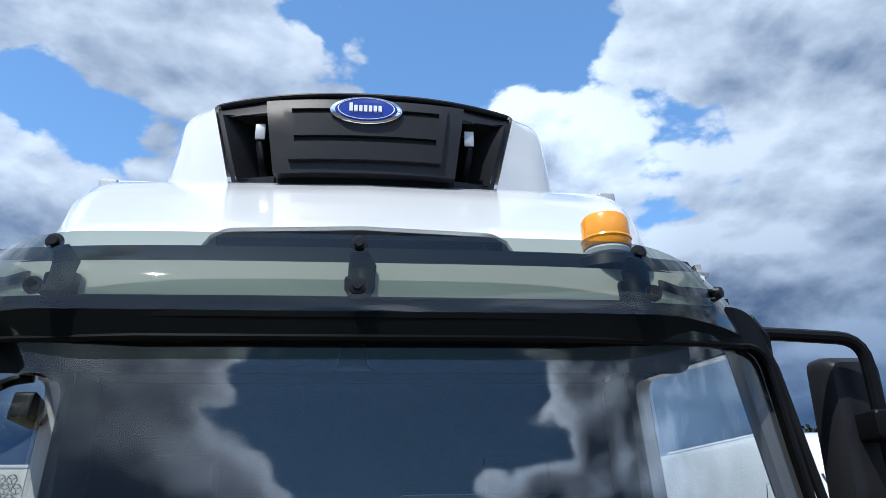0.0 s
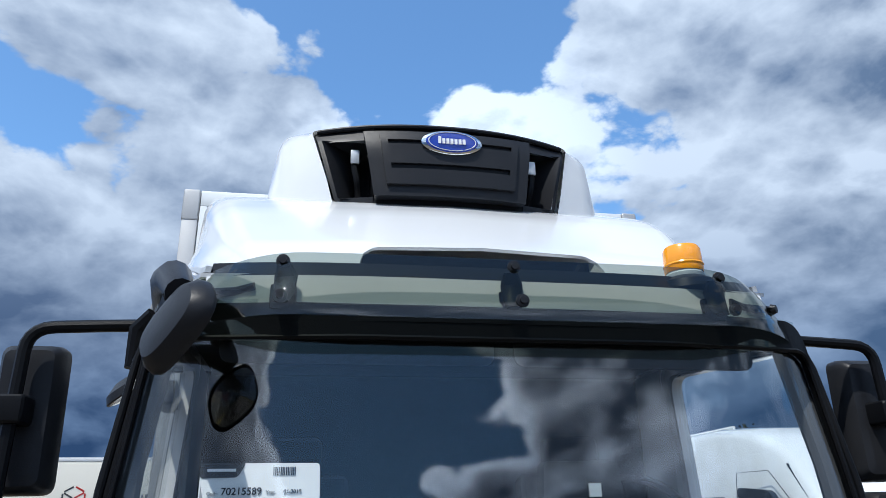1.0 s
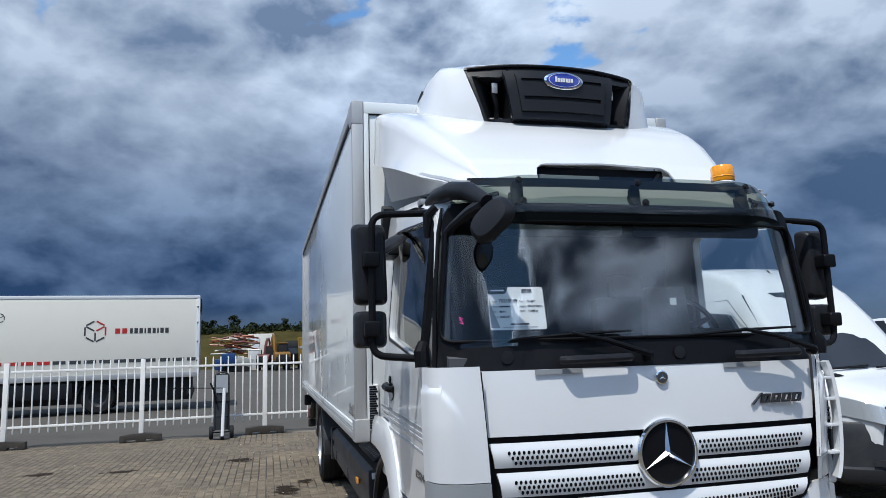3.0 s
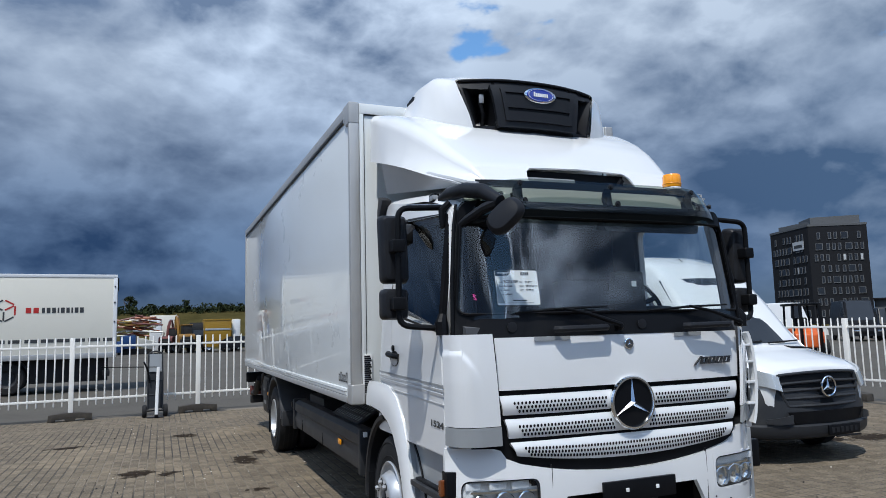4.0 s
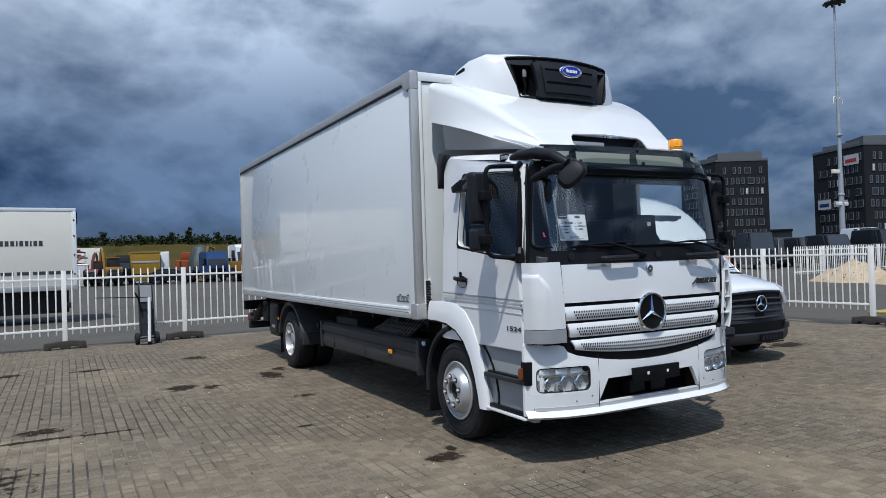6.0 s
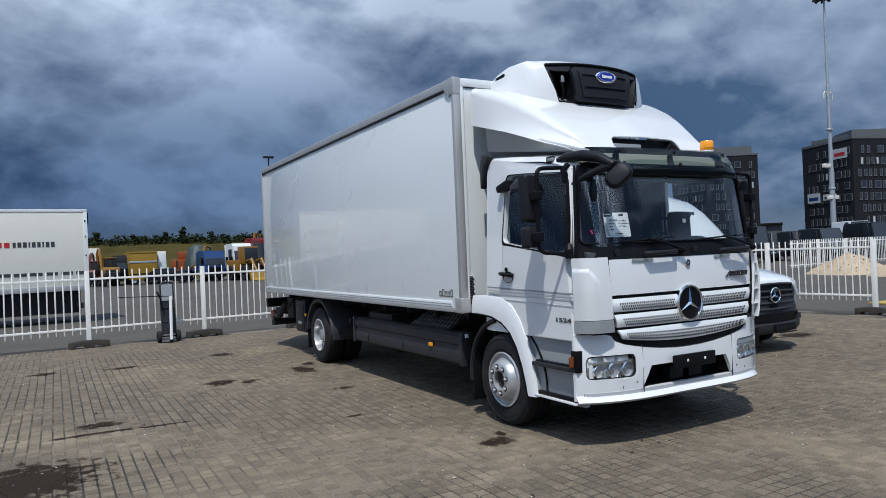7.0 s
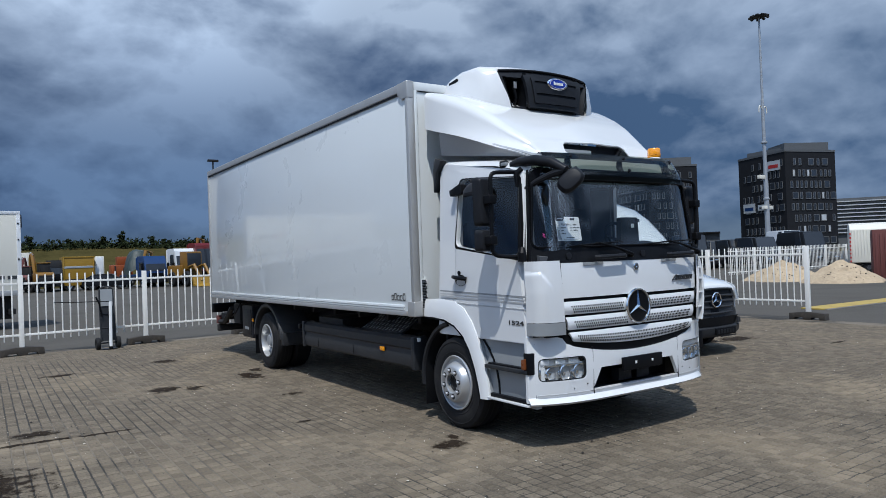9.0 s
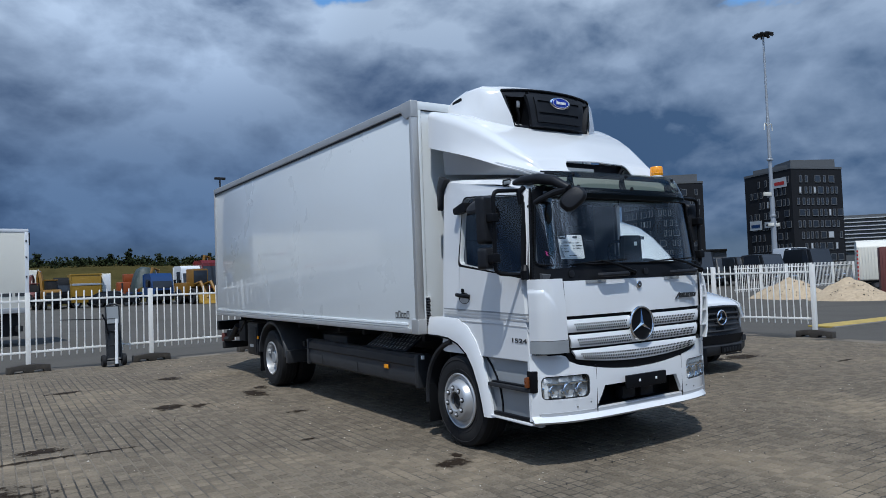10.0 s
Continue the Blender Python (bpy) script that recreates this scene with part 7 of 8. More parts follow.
def wheel_loader(at, turn):
    t = thing("wheel_loader", "yellow wheel loader with its bucket on the ground", "machine", at, turn)
    part("rear_body", rbox(-1.1, 1.1, 1.8, 4.0, 0.7, 1.9, 0.1), OCHRE, t)
    cab = part("cab", rbox(-0.75, 0.75, 1.2, 2.4, 1.5, 3.1, 0.08), OCHRE, t)
    part("cab_window", rbox(-0.65, 0.65, 1.185, 1.21, 1.8, 2.95, 0.03), WINDOWDARK, cab)
    for sx in (-1, 1):
        part("lift_arm", tube([(sx * 0.5, 1.4, 1.7), (sx * 0.5, 0.3, 1.9), (sx * 0.5, -0.9, 0.5)], [0.12, 0.15, 0.1], 8), OCHRE, t)
        for y in (0.6, 3.1):
            w = part("wheel", lathe([(0.3, -0.22), (0.62, -0.22), (0.68, -0.1), (0.68, 0.1), (0.62, 0.22), (0.3, 0.22)], 20, "x"), RUBBER, t, at=pose(sx * 1.0, y, 0.68))
            part("rim", lathe([(0.33, -0.2), (0.33, 0.2), (0.1, 0.08), (0, 0.08)], 14, "x"), OCHRE, w)
    part("bucket", prism([(-0.7, 0.05), (-1.65, 0.02), (-1.0, 0.25), (-0.75, 0.95), (-0.6, 0.95)], "x", -1.25, 1.25, 0.02), YELLOW, t)


wheel_loader((11.2, FAR - 6, 0), 15)


def scrap_heap():
    t = thing("scrap_heap", "heap of orange beams and blue tanks behind the lorry", "heap", (-4.7, FAR, 0))
    rng = random.Random(5)
    for k in range(46):
        x, z, a = rng.uniform(-1.5, 0.9), rng.uniform(1.7, 3.3), rng.uniform(-0.9, 0.9)
        l = rng.uniform(0.5, 1.4)
        part("beam", tube([(x - l * math.cos(a), rng.uniform(-0.4, 0.8), z - l * 0.3 * math.sin(a)), (x + l * math.cos(a), rng.uniform(-0.4, 0.8), z + l * 0.3 * math.sin(a))], rng.uniform(0.05, 0.11), 6), rng.choice((ORANGE, YELLOW, ORANGE, CREAM, BROWNRED)), t)
    part("tank", rbox(-1.4, -0.1, -0.5, 1.0, 0.5, 1.7, 0.15), BLUEPAINT, t)
    part("tank", rbox(-1.9, -1.2, -0.9, 0.2, 0.2, 1.2, 0.1), BLUEPAINT, t)
    part("white_panel", moved(rbox(-0.6, 0.9, -0.03, 0.03, 0, 0.8, 0.01), pose(0.5, -0.6, 0.6, 20, 15, 0)), CREAM, t)
    part("pallet", rbox(-1.6, 1.3, -0.2, 1.0, 0.0, 0.5, 0.03), DARK, t)


scrap_heap()


def car(at, turn, paint, label, h=1.45, l=4.4, w=1.8, name="parked_car", category="car", square=0.0):
    t = thing(name, label, category, at, turn)
    q = square
    prof = [(0.0, 0.35), (0.02, 0.62 + 0.1 * q), (0.18, 0.85 + 0.15 * q), (l * 0.22, 0.98 + 0.2 * q), (l * (0.38 - 0.06 * q), h - 0.04), (l * 0.52, h), (l * (0.78 + 0.15 * q), h - 0.03), (l * 0.97, 0.95 + 0.3 * q), (l, 0.6), (l - 0.04, 0.35)]
    rings = []
    for x, s, dz in ((-w / 2, 0.0, -0.09), (-w / 2 + 0.02, 0.0, -0.03), (-w / 2 + 0.12, 0.0, 0.0), (w / 2 - 0.12, 0.0, 0.0), (w / 2 - 0.02, 0.0, -0.03), (w / 2, 0.0, -0.09)):
        rings.append([(x * (0.86 if z > 1.15 + 0.4 * q else 1.0), y, z + (dz if z > 0.9 else 0.0)) for y, z in prof])
    body_part = part("body", loft(rings), paint, t, sharp=38)
    y0, y1 = l * 0.22, l * (0.38 - 0.06 * q)
    part("windscreen", sheet(lambda u, v: (u * (w / 2 - 0.14 - 0.06 * v), y0 + 0.03 + (y1 - y0 - 0.05) * v - 0.015, 1.0 + 0.2 * q + (h - 1.08 - 0.2 * q) * v + 0.012), (-1, 1), (0.03, 1), 0.01), WINDOWDARK, body_part)
    for sx in (-1, 1):
        part("side_window", prism([(y0 + 0.35, 1.0 + 0.15 * q), (y1 + 0.25, h - 0.12), (l * (0.76 if q < 0.75 else 0.46), h - 0.14), (l * (0.85 if q < 0.75 else 0.48), 1.0 + 0.15 * q)], "x", sx * (w / 2 * 0.80), sx * (w / 2 * 0.90 + 0.05), 0.0), WINDOWDARK, body_part)
        part("headlamp", rbox(sx * (w / 2 - 0.45), sx * (w / 2 - 0.08), -0.02, 0.15, 0.62, 0.76, 0.03), CHROME, t)
        for y in (0.85, l - 0.85):
            wh = part("wheel", lathe([(0.19, -0.1), (0.29, -0.1), (0.325, -0.06), (0.325, 0.06), (0.29, 0.1), (0.19, 0.1)], 20, "x"), RUBBER, t, at=pose(sx * (w / 2 - 0.1), y, 0.325))
            part("rim", lathe([(0.2, -0.09), (0.2, 0.09), (0.05, 0.06), (0, 0.06)], 14, "x"), STEEL, wh)
    part("grille", rbox(-0.45, 0.45, -0.015, 0.05, 0.5, 0.7, 0.02), BLACK, t)


car((6.1, FAR - 2, 0), 75, BLACKPAINT, "small dark car parked among the lorries", 1.4, 3.9)


def by_bearing(az, d):
    return (-5.03 + d * math.sin(radians(az)), -4.46 + d * math.cos(radians(az)), 0)


# row of vehicles behind the second fence
car(by_bearing(53.9, 58), -35, BLACKPAINT, "black delivery van with a tall square body", 2.85, 5.2, 2.0, "delivery_van", "van", 0.9)
car(by_bearing(55.6, 62), -40, BLACKPAINT, "dark estate car in a row of vehicles", 2.3, 5.0, 1.95, "delivery_van", "van", 0.7)
car(by_bearing(57.3, 60), -30, BLACKPAINT, "dark van in a row of vehicles", 2.35, 5.0, 1.95, "delivery_van", "van", 0.6)
car(by_bearing(59.2, 58), -25, BLACKPAINT, "black people carrier in a row of vehicles", 2.45, 5.0, 1.95, "delivery_van", "van", 0.6)
car(by_bearing(62.4, 60), -25, BLACKPAINT, "tall black van in a row of vehicles", 2.75, 5.2, 2.0, "delivery_van", "van", 0.9)
car(by_bearing(51.2, 64), 55, WHITE, "white van with a tall body in a row of vehicles", 2.9, 5.4, 2.0, "delivery_van", "van", 0.9)
car(by_bearing(49.8, 50), 50, WHITE, "white panel van in a row of vehicles", 2.6, 5.2, 2.0, "delivery_van", "van", 0.8)
car(by_bearing(60.8, 75), -30, WHITE, "white van far back in the yard", 3.2, 5.4, 2.0, "delivery_van", "van", 0.8)


def tractor(at, turn):
    t = thing("forklift", "orange and black forklift behind the fence", "forklift", at, turn)
    part("body", prism(rounded([(0.0, 0.4), (0.0, 1.0), (0.7, 1.25), (1.9, 1.15), (2.1, 0.5)], 0.1), "x", -0.6, 0.6, 0.04), BRIGHTORANGE, t)
    for x in (-0.55, 0.55):
        for y in (0.35, 1.5):
            part("cab_post", tube([(x, y, 1.0), (x * 0.9, y + 0.1, 2.25)], 0.05, 8), BLACK, t)
        part("mast_rail", rbox(x * 0.7 - 0.05, x * 0.7 + 0.05, -0.15, 0.0, 0.1, 2.3, 0.01), BLACK, t)
    part("roof", rbox(-0.6, 0.6, 0.3, 1.75, 2.22, 2.32, 0.03), BLACK, t)
    part("seat", rbox(-0.25, 0.25, 1.0, 1.4, 1.15, 1.7, 0.05), BLACK, t)
    for sx in (-1, 1):
        for y, r in ((0.3, 0.4), (1.75, 0.33)):
            wh = part("wheel", lathe([(r * 0.5, -0.12), (r * 0.92, -0.12), (r, 0), (r * 0.92, 0.12), (r * 0.5, 0.12)], 18, "x"), RUBBER, t, at=pose(sx * 0.6, y, r))
            part("rim", lathe([(r * 0.55, -0.1), (r * 0.55, 0.1), (0, 0.06)], 12, "x"), CARD, wh)


tractor(by_bearing(51.0, 36), -30)


# site wagon and brown container
def site_wagon(at, turn):
    t = thing("site_wagon", "white corrugated site wagon with a curved roof on wheels", "site wagon", at, turn)
    shell = part("shell", prism(rounded([(0, 0.55), (0, 2.45), (0.4, 2.72), (1.2, 2.82), (2.0, 2.72), (2.4, 2.45), (2.4, 0.55)], 0.08), "x", 0.0, 6.0, 0.01), CREAM, t)
    for k in range(40):
        part("corrugation", rbox(0.1 + k * 0.147, 0.16 + k * 0.147, -0.025, 0.01, 0.6, 2.4, 0.008), CREAM, shell)
    for k in range(8):
        part("warning_stripe", rbox(-0.02, 0.05, -0.035, 0.0, 0.6 + k * 0.22, 0.71 + k * 0.22, 0.0), RED, shell)
    part("vent", rbox(1.2, 1.6, -0.04, 0.0, 2.1, 2.25, 0.01), LIGHTMETAL, shell)
    part("drawbar", tube([(-1.2, 1.2, 0.5), (0.1, 1.2, 0.5)], 0.05, 8), DARK, t)
    for x in (0.9, 5.0):
        for y in (0.2, 2.2):
            w = part("wheel", lathe([(0.14, -0.09), (0.28, -0.09), (0.3, 0), (0.28, 0.09), (0.14, 0.09)], 18, "y"), RUBBER, t, at=pose(x, y, 0.3))
            part("rim", lathe([(0.15, -0.07), (0.15, 0.07), (0, 0.05)], 12, "y"), STEEL, w)
    part("axle_frame", rbox(0.2, 5.8, 0.5, 1.9, 0.40, 0.55, 0.02), DARK, t)


site_wagon(by_bearing(63.80, 45.5), -61)
chest = thing("steel_container", "brown-red steel container standing on the asphalt", "container", by_bearing(65.16, 38.7), -63)
part("shell", rbox(0, 2.8, 0, 2.2, -0.012, 2.28, 0.02), BROWNRED, chest)
for k in range(14):
    part("rib", rbox(0.1 + k * 0.19, 0.19 + k * 0.19, -0.03, 0.01, 0.15, 2.1, 0.008), BROWNRED, chest)
part("door", rbox(-0.02, 0.01, 0.2, 2.0, 0.15, 2.1, 0.01), BROWNRED, chest)


# sand heaps and a yellow plate
def heap(cx, cy, rx, ry, h, seed, label):
    def at(u, v):
        a = u * math.tau
        n = 1 + 0.20 * noise.fractal(Vector((math.cos(a) * 1.3, math.sin(a) * 1.3, seed)), 1.0, 2.0, 4)
        r = v * n
        z = h * max(0.0, (1 - v) ** 0.85) * (1 + 0.22 * noise.noise(Vector((r * 5 * math.cos(a), r * 4 * math.sin(a), seed + 3)))) - 0.03
        return (cx + rx * r * math.cos(a), cy + ry * r * math.sin(a), z)
    bm = sheet(at, steps(0, 1, 40), steps(0.02, 1, 18))
    bmesh.ops.remove_doubles(bm, verts=bm.verts[:], dist=0.001)
    return solo("sand_heap", bm, SAND, label, "sand heap")


heap(27.7, 14.8, 1.8, 1.9, 1.02, 1.0, "steep heap of yellow sand behind the fence")
heap(26.7, 11.5, 1.7, 1.8, 1.0, 4.0, "broad heap of yellow sand on the asphalt")
rng = random.Random(21)
for cx, cy, spread in ((27.5, 14.4, 1.5), (26.5, 11.1, 1.4)):
    bm = bmesh.new()
    for k in range(90):
        a, r = rng.uniform(0, math.tau), 1.15 * spread * math.sqrt(rng.uniform(0.02, 1.0))
        size = rng.uniform(0.012, 0.032)
        bmesh.ops.create_icosphere(bm, subdivisions=1, radius=size, matrix=pose(cx + r * math.cos(a), cy + r * math.sin(a), max(0.01, 1.0 * (1 - r / (1.2 * spread)) ** 0.85), rng.uniform(0, 90), 0, rng.uniform(0, 360)) @ Matrix.Diagonal((1.3, 1.0, 0.75, 1)))
    solo("stones", bm, FOOT, "dark stones and clods scattered over the sand heap", "stones", "stuff")
plate_y = thing("road_plate", "flat yellow steel road plate lying on the asphalt", "road plate", (13.0, 5.45, 0), -3)
part("plate", rbox(0.0, 5.4, -0.35, 0.30, -0.01, 0.03, 0.006), PLATEYELLOW, plate_y)
part("edge", rbox(0.0, 5.4, -0.42, -0.36, -0.01, 0.02, 0.004), CONCRETE, plate_y)


# lamp masts
def mast(at, h):
    t = thing("light_mast", "tall galvanised light mast with a ring of floodlights", "light mast", at)
    p = part("pole", tube([(0, 0, 0), (0, 0, h * 0.33), (0, 0, h * 0.331), (0, 0, h * 0.66), (0, 0, h * 0.661), (0, 0, h)], [0.30, 0.25, 0.21, 0.17, 0.14, 0.10], 14), LIGHTMETAL, t)
    part("base_box", rbox(-0.5, 0.5, -0.45, 0.45, 0, 1.4, 0.03), LIGHTMETAL, t)
    head_part = part("head_ring", lathe([(0.25, h - 0.15), (0.70, h - 0.10), (0.74, h), (0.66, h + 0.08), (0.15, h + 0.14)], 20), DARK, t)
    for k in range(9):
        a = k * math.tau / 9
        part("floodlight", moved(rbox(-0.24, 0.24, -0.13, 0.13, -0.11, 0.11, 0.03), pose(0.86 * math.cos(a), 0.86 * math.sin(a), h - 0.04, 0, 25, math.degrees(a))), DARK, head_part)
    for sx in (-1, 1):
        part("hook", tube([(0, 0, h * 0.612), (sx * 0.28, 0, h * 0.630), (sx * 0.62, 0, h * 0.634), (sx * 0.74, 0, h * 0.618), (sx * 0.74, 0, h * 0.605)], 0.055, 8, 0.2), CREAM, p)
    part("camera_box", rbox(-1.35, -0.25, -0.15, 0.15, h * 0.335, h * 0.35, 0.04), CREAM, p)
    part("loudspeaker", rbox(-0.7, 0.9, -0.2, 0.2, h * 0.212, h * 0.226, 0.04), CREAM, p)
    for z in (0.25, 0.48):
        part("collar", lathe([(0.28, h * z), (0.34, h * z + 0.05), (0.34, h * z + 0.2), (0.26, h * z + 0.25)], 14), LIGHTMETAL, p)


mast(by_bearing(58.55, 85), 27.2)
lamp = thing("street_lamp", "slim dark lamp post behind the truck", "street lamp", by_bearing(15.45, 70))
part("post", tube([(0, 0, 0), (0, 0, 11.7)], [0.12, 0.07], 8), DARK, lamp)
part("lamp_head", rbox(-0.5, 0.5, -0.2, 0.2, 11.7, 11.9, 0.04), DARK, lamp)


# ---- far buildings ----
def tower(a, b, c, h, floors, seed, signs, name_label):
    """Office block seen at a corner: a, b, c are plan points, b the nearest."""
    t = thing("office_building", name_label, "building")
    a, b, c = Vector(a), Vector(b), Vector(c)
    d = a + c - b
    plan = [tuple(p) for p in (a, b, c, d)]
    part("wall", prism(plan, "z", 0.0, h), CLADDING, t)
    part("parapet", prism([tuple(p + (p - (a + c) / 2) * 0.012) for p in (a, b, c, d)], "z", h - 0.5, h + 0.1), ROOFGREY, t)
    mid = (a + c) / 2
    part("roof_plant", prism([tuple(mid + (p - mid) * s) for p, s in ((a, 0.35), (b, 0.62), (c, 0.88), (d, 0.7))], "z", h, h + 2.4), ROOFGREY, t)
    part("roof_plant_low", prism([tuple(mid + (p - mid) * s) for p, s in ((a, 0.8), (b, 0.55), (c, 0.3), (d, 0.8))], "z", h, h + 1.5), ROOFGREY, t)
    rng = random.Random(seed)
    frames, pane_mesh = {}, {}
    for p, q in ((a, b), (b, c)):
        along = (q - p)
        length = along.length
        ang = math.degrees(math.atan2(along.y, along.x))
        for f in range(floors):
            z = 2.0 + f * (h - 3.0) / floors
            u = 1.2 + rng.uniform(0, 1.8)
            while u < length - 1.6:
                kind = rng.choice(("slim", "slim", "slim", "slim", "wide", "gap"))
                if kind == "gap":
                    u += 1.4
                    continue
                w, hh = (0.72, 1.75) if kind == "slim" else (1.75, 1.75)
                lit = rng.random() < (0.08 if q is c else 0.03)
                if kind not in frames:
                    bm = rbox(0, w, -0.10, 0.05, 0, hh, 0.0)
                    rbox(-0.05, w + 0.05, -0.16, 0.0, -0.12, 0.0, 0.0, into=bm)
                    rbox(w, w + 0.12, -0.14, 0.0, 0.0, hh, 0.0, into=bm)
                    frames[kind] = finish(bm, "window", WINDOWFRAME)
                win = new("window", frames[kind])
                at = p + along * (u / length)
                win.parent, win.matrix_basis = t, pose(at.x, at.y, z, 0, 0, ang)
                if (kind, lit) not in pane_mesh:
                    pane_mesh[kind, lit] = finish(rbox(0.10, w - 0.08, -0.125, -0.10, 0.10, hh - 0.10, 0.0), "pane", BLIND if lit else WINDOWDARK)
                pane_ob = new("pane", pane_mesh[kind, lit])
                pane_ob.parent = win
                u += w + rng.choice((0.75, 0.75, 1.1))
    for p, q, u, z, w, hh, stripe in signs:
        along = (q - p).normalized() if isinstance(q, Vector) else None
        p, q = Vector(p), Vector(q)
        along = (q - p).normalized()
        ang = math.degrees(math.atan2(along.y, along.x))
        s = part("sign", rbox(0, w, -0.25, -0.17, 0, hh, 0.0), BLIND, t, at=pose(p.x + along.x * u, p.y + along.y * u, z, 0, 0, ang))
        part("sign_bar", rbox(w * 0.12, w * 0.85, -0.28, -0.25, hh * 0.25, hh * 0.6, 0.0), stripe, s)


def spot(az, d):
    x, y, _ = by_bearing(az, d)
    return (x, y)


B1, B2, B3 = spot(56.72, 220), spot(59.88, 205), spot(63.10, 217)
tower(B1, B2, B3, 27.0, 8, 3, [(B1, B2, 12.2, 22.0, 5.2, 2.6, RED), (B1, B2, 1.8, 11.2, 5.0, 2.6, BLUEPAINT), (B1, B2, 8.0, 11.6, 5.0, 1.6, DARKVINYL)], "dark anthracite brick office tower with small windows and signs")
A1, A2, A3 = spot(47.6, 232), spot(50.1, 216), spot(53.75, 222)
tower(A1, A2, A3, 27.0, 8, 9, [(A1, A2, 11.5, 20.5, 5.2, 2.4, DARKVINYL)], "dark anthracite brick office tower with lit blinds")
hall = thing("long_hall", "low grey hall with long horizontal louvres", "building")
H1, H2 = Vector(spot(63.0, 300)), Vector(spot(75.0, 320))
hall_away = Vector((0.6, 0.8)) * 30
part("wall", prism([tuple(H1), tuple(H2), tuple(H2 + hall_away), tuple(H1 + hall_away)], "z", 0, 18.5), ROOFGREY, hall)
h_ang = math.degrees(math.atan2((H2 - H1).y, (H2 - H1).x))
for k in range(9):
    part("louvre", rbox(0.0, (H2 - H1).length, -0.9, -0.1, 5.5 + k * 1.45, 5.85 + k * 1.45, 0.0), BLIND, hall, at=pose(H1.x, H1.y, 0, 0, 0, h_ang))
low = thing("low_building", "low dark flat building between the towers", "building")
part("wall", prism([spot(53.8, 225), spot(55.2, 225), spot(55.2, 245), spot(53.8, 245)], "z", 0, 6.2), ROOFGREY, low)
part("roof_edge", prism([spot(53.75, 224), spot(55.25, 224), spot(55.25, 246), spot(53.75, 246)], "z", 6.2, 6.6), CLADDING, low)


# ---- trees ----
def leafy(bm, centre, r, count, rng, size):
    for _ in range(count):
        d = Vector((rng.gauss(0, 1), rng.gauss(0, 1), rng.gauss(0, 1))).normalized() * r * rng.uniform(0.35, 1.0)
        p = Vector(centre) + Vector((d.x, d.y, d.z * 0.85))
        n = Vector((rng.gauss(0, 1), rng.gauss(0, 1), rng.gauss(0, 1))).normalized()
        s = n.orthogonal().normalized() * size * rng.uniform(0.6, 1.3)
        t = n.cross(s)
        bm.faces.new([bm.verts.new(p + v) for v in (-s * 0.9, t * 0.6, s, -t * 0.6)])


def tree(x, y, z, h, seed, label="dark leafy tree on the bank", slim=1.0):
    rng = random.Random(seed)
    t = thing("tree", label, "tree", (x, y, z), 0, "trees on the bank")
    trunk = tube([(0, 0, -0.3), (0.05, 0, h * 0.3), (0.12, 0.05, h * 0.6), (0.1, 0, h * 0.85)], [0.05 * h, 0.035 * h, 0.022 * h, 0.008 * h], 7)
    for k in range(5):
        a, z0 = rng.uniform(0, math.tau), h * rng.uniform(0.3, 0.6)
        join(trunk, tube([(0.05, 0, z0), (0.16 * h * math.cos(a) * slim, 0.16 * h * math.sin(a) * slim, z0 + 0.12 * h), (0.27 * h * math.cos(a) * slim, 0.27 * h * math.sin(a) * slim, z0 + 0.3 * h)], [0.02 * h, 0.012 * h, 0.004 * h], 5))
    part("trunk", trunk, BARK, t)
    crown = bmesh.new()
    for k in range(11):
        a, d = rng.uniform(0, math.tau), rng.uniform(0.05, 0.30) * h * slim
        leafy(crown, (d * math.cos(a), d * math.sin(a), h * rng.uniform(0.42, 0.9)), h * rng.uniform(0.10, 0.19), 60, rng, 0.03 * h + 0.05)
    part("crown", crown, LEAF, t)


rng = random.Random(21)
for k in range(40):
    x = -58 + k * 3.0 + rng.uniform(-1.3, 1.3)
    y = 116 + rng.uniform(-3, 6)
    tree(x, y, bank_height(x, y), rng.uniform(1.4, 2.6) * (1.45 if k % 7 == 3 else 1.0), 100 + k)
shrubs = bmesh.new()
for k in range(1500):
    x = rng.uniform(-75, 62)
    y = rng.uniform(106, 120)
    leafy(shrubs, (x, y, bank_height(x, y) + rng.uniform(-0.2, 0.8)), rng.uniform(0.5, 1.1), 30, rng, 0.22)
solo("hedge", shrubs, LEAF, "dense dark hedge along the top of the bank", "hedge", "stuff")
for k, (az, d, h) in enumerate(((33.5, 210, 24.5), (34.1, 214, 22.5), (34.9, 205, 23.5), (35.6, 215, 21.5))):
    x, y = -1.5 + d * math.sin(radians(az)), -2.8 + d * math.cos(radians(az))
    tree(x, y, 0, h, 300 + k, "tall slim poplar far behind the van", 0.45)


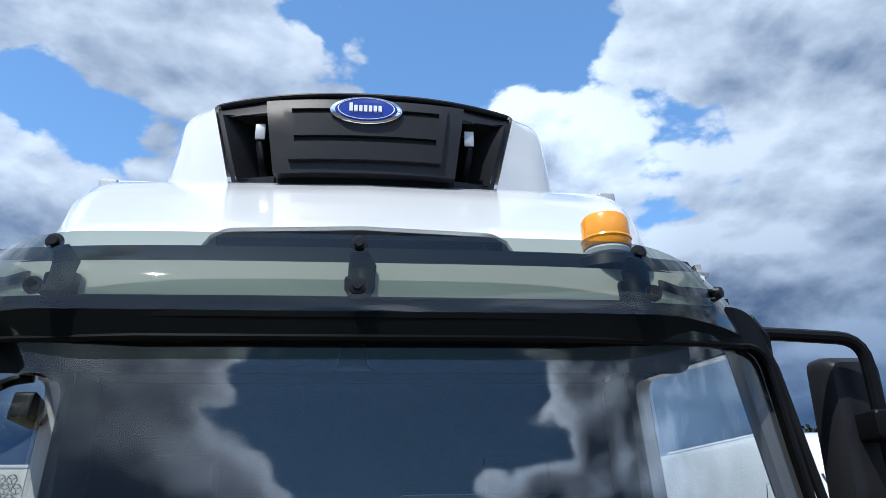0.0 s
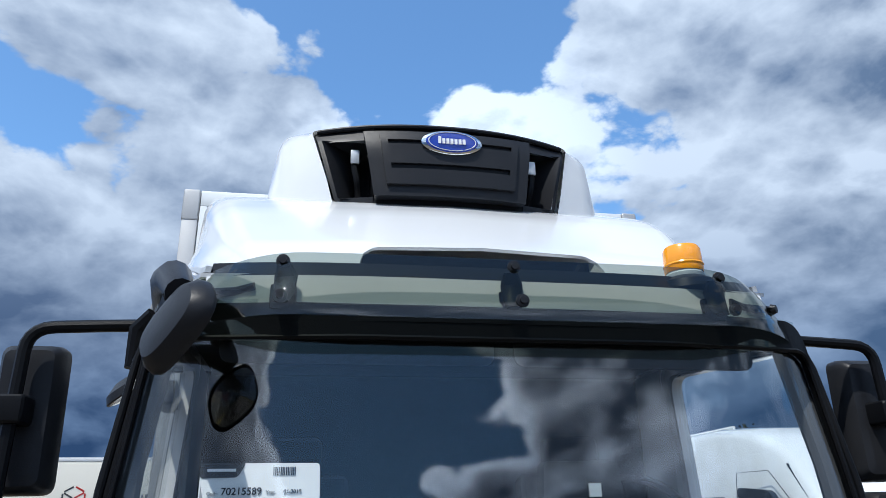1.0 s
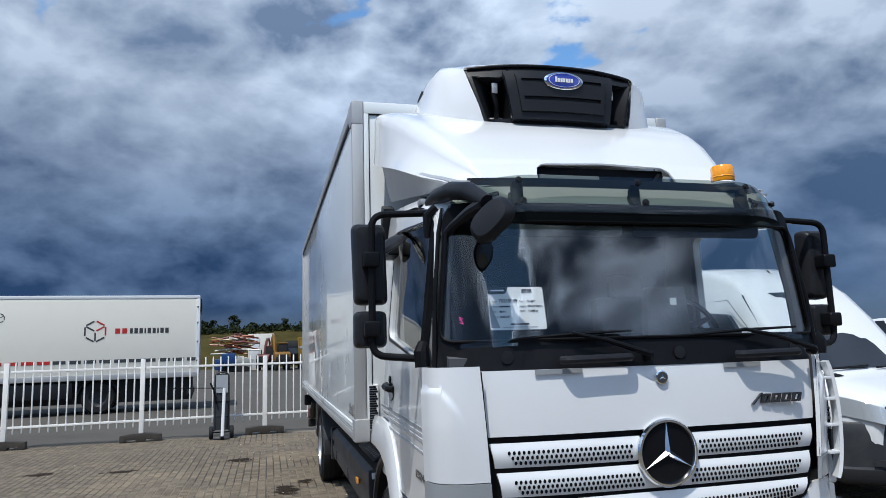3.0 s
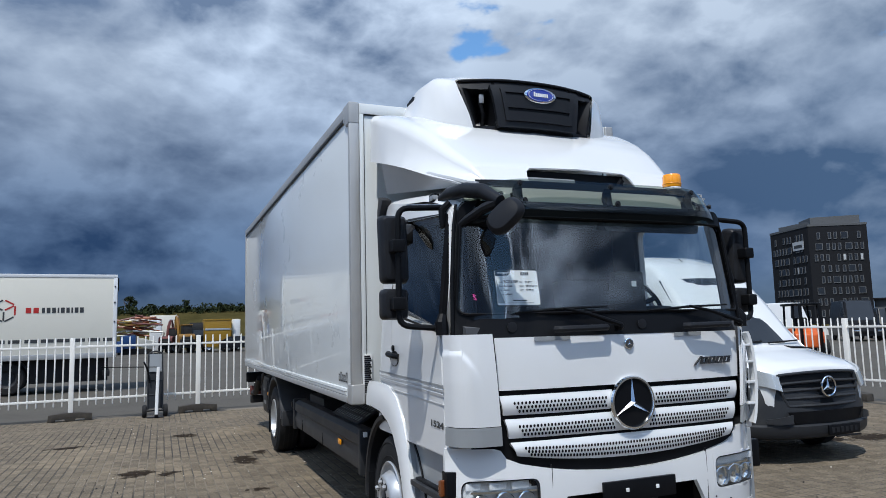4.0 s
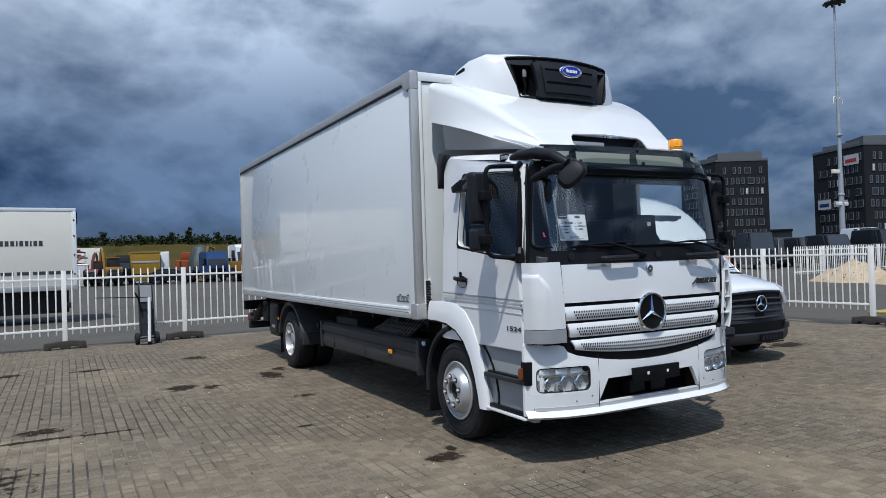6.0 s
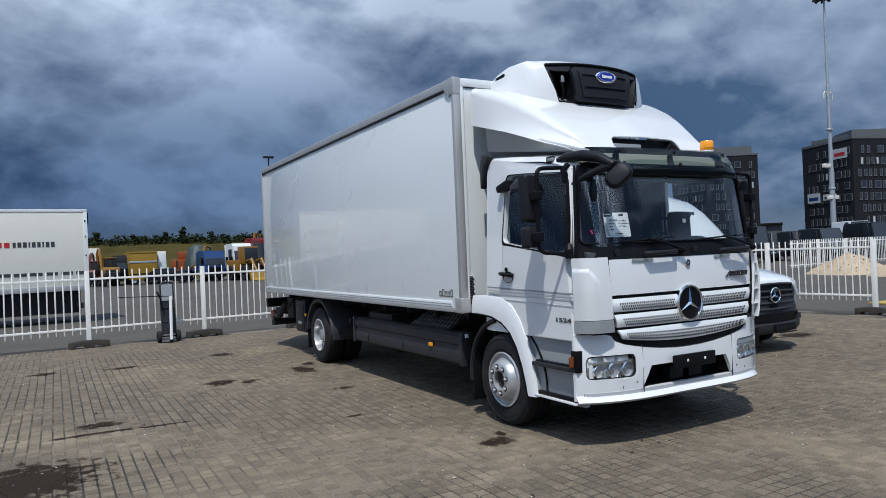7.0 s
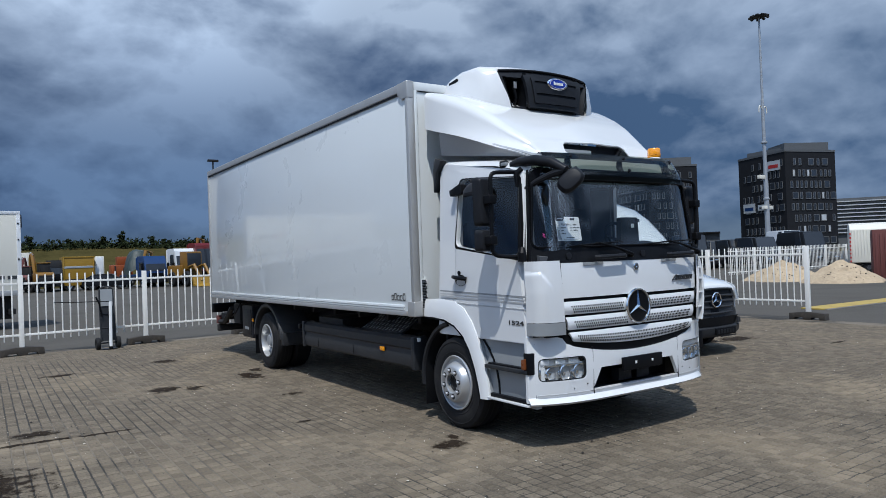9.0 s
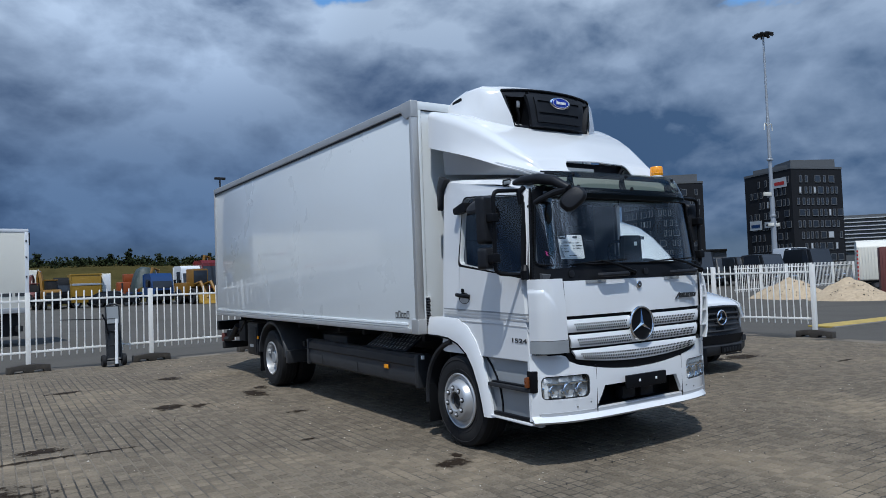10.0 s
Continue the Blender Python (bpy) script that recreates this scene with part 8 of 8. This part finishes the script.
# ---- the paving blocks ----
PW, PL, GAP = 0.105, 0.110, 0.0058
X0, Y0 = -9.2, -6.4
COLS, ROWS_N = int(19.4 / PW), int(19.0 / PL)
rng = random.Random(8)


def block_mesh():
    bm = bmesh.new()
    a, b, c = PW / 2 - GAP, PL / 2 - GAP, 0.005
    low = [bm.verts.new((x * a, y * b, -0.010)) for x, y in ((-1, -1), (1, -1), (1, 1), (-1, 1))]
    rim = [bm.verts.new((x * a, y * b, -c)) for x, y in ((-1, -1), (1, -1), (1, 1), (-1, 1))]
    top = [bm.verts.new((x * (a - c), y * (b - c), 0.0)) for x, y in ((-1, -1), (1, -1), (1, 1), (-1, 1))]
    bm.faces.new(top)
    for k in range(4):
        j = (k + 1) % 4
        bm.faces.new((low[k], low[j], rim[j], rim[k]))
        bm.faces.new((rim[k], rim[j], top[j], top[k]))
    return finish(bm, "paver", PAVER, 20)


block = block_mesh()
base_verts = np.array([v.co[:] for v in block.vertices])
base_faces = [tuple(p.vertices) for p in block.polygons]
all_v, all_f, count = [], [], 0
for i in range(COLS):
    slip = rng.uniform(-0.012, 0.012)
    for j in range(ROWS_N):
        x, y = X0 + i * PW, Y0 + j * PL + slip
        tilt_x, tilt_y, lift = rng.gauss(0, 0.7), rng.gauss(0, 0.5), rng.gauss(0, 0.0011)
        if -4.4 < x < -2.3 and 0.7 < y < 2.3:
            ob = new("paver", block)
            ob.parent, ob.matrix_basis = paving, pose(x, y, lift, tilt_y, tilt_x, rng.gauss(0, 0.8))
            continue
        m = np.array(pose(x, y, lift, tilt_y, tilt_x, rng.gauss(0, 0.8)))
        all_v.append(base_verts @ m[:3, :3].T + m[:3, 3])
        all_f += [tuple(v + count * len(base_verts) for v in f) for f in base_faces]
        count += 1
me = bpy.data.meshes.new("paving_blocks")
me.from_pydata(np.concatenate(all_v), [], all_f)
me.materials.append(PAVER)
rest = new("paving_blocks", me)
rest.parent = paving
tagged(rest, "grey concrete blocks laid in straight courses", kind="stuff")
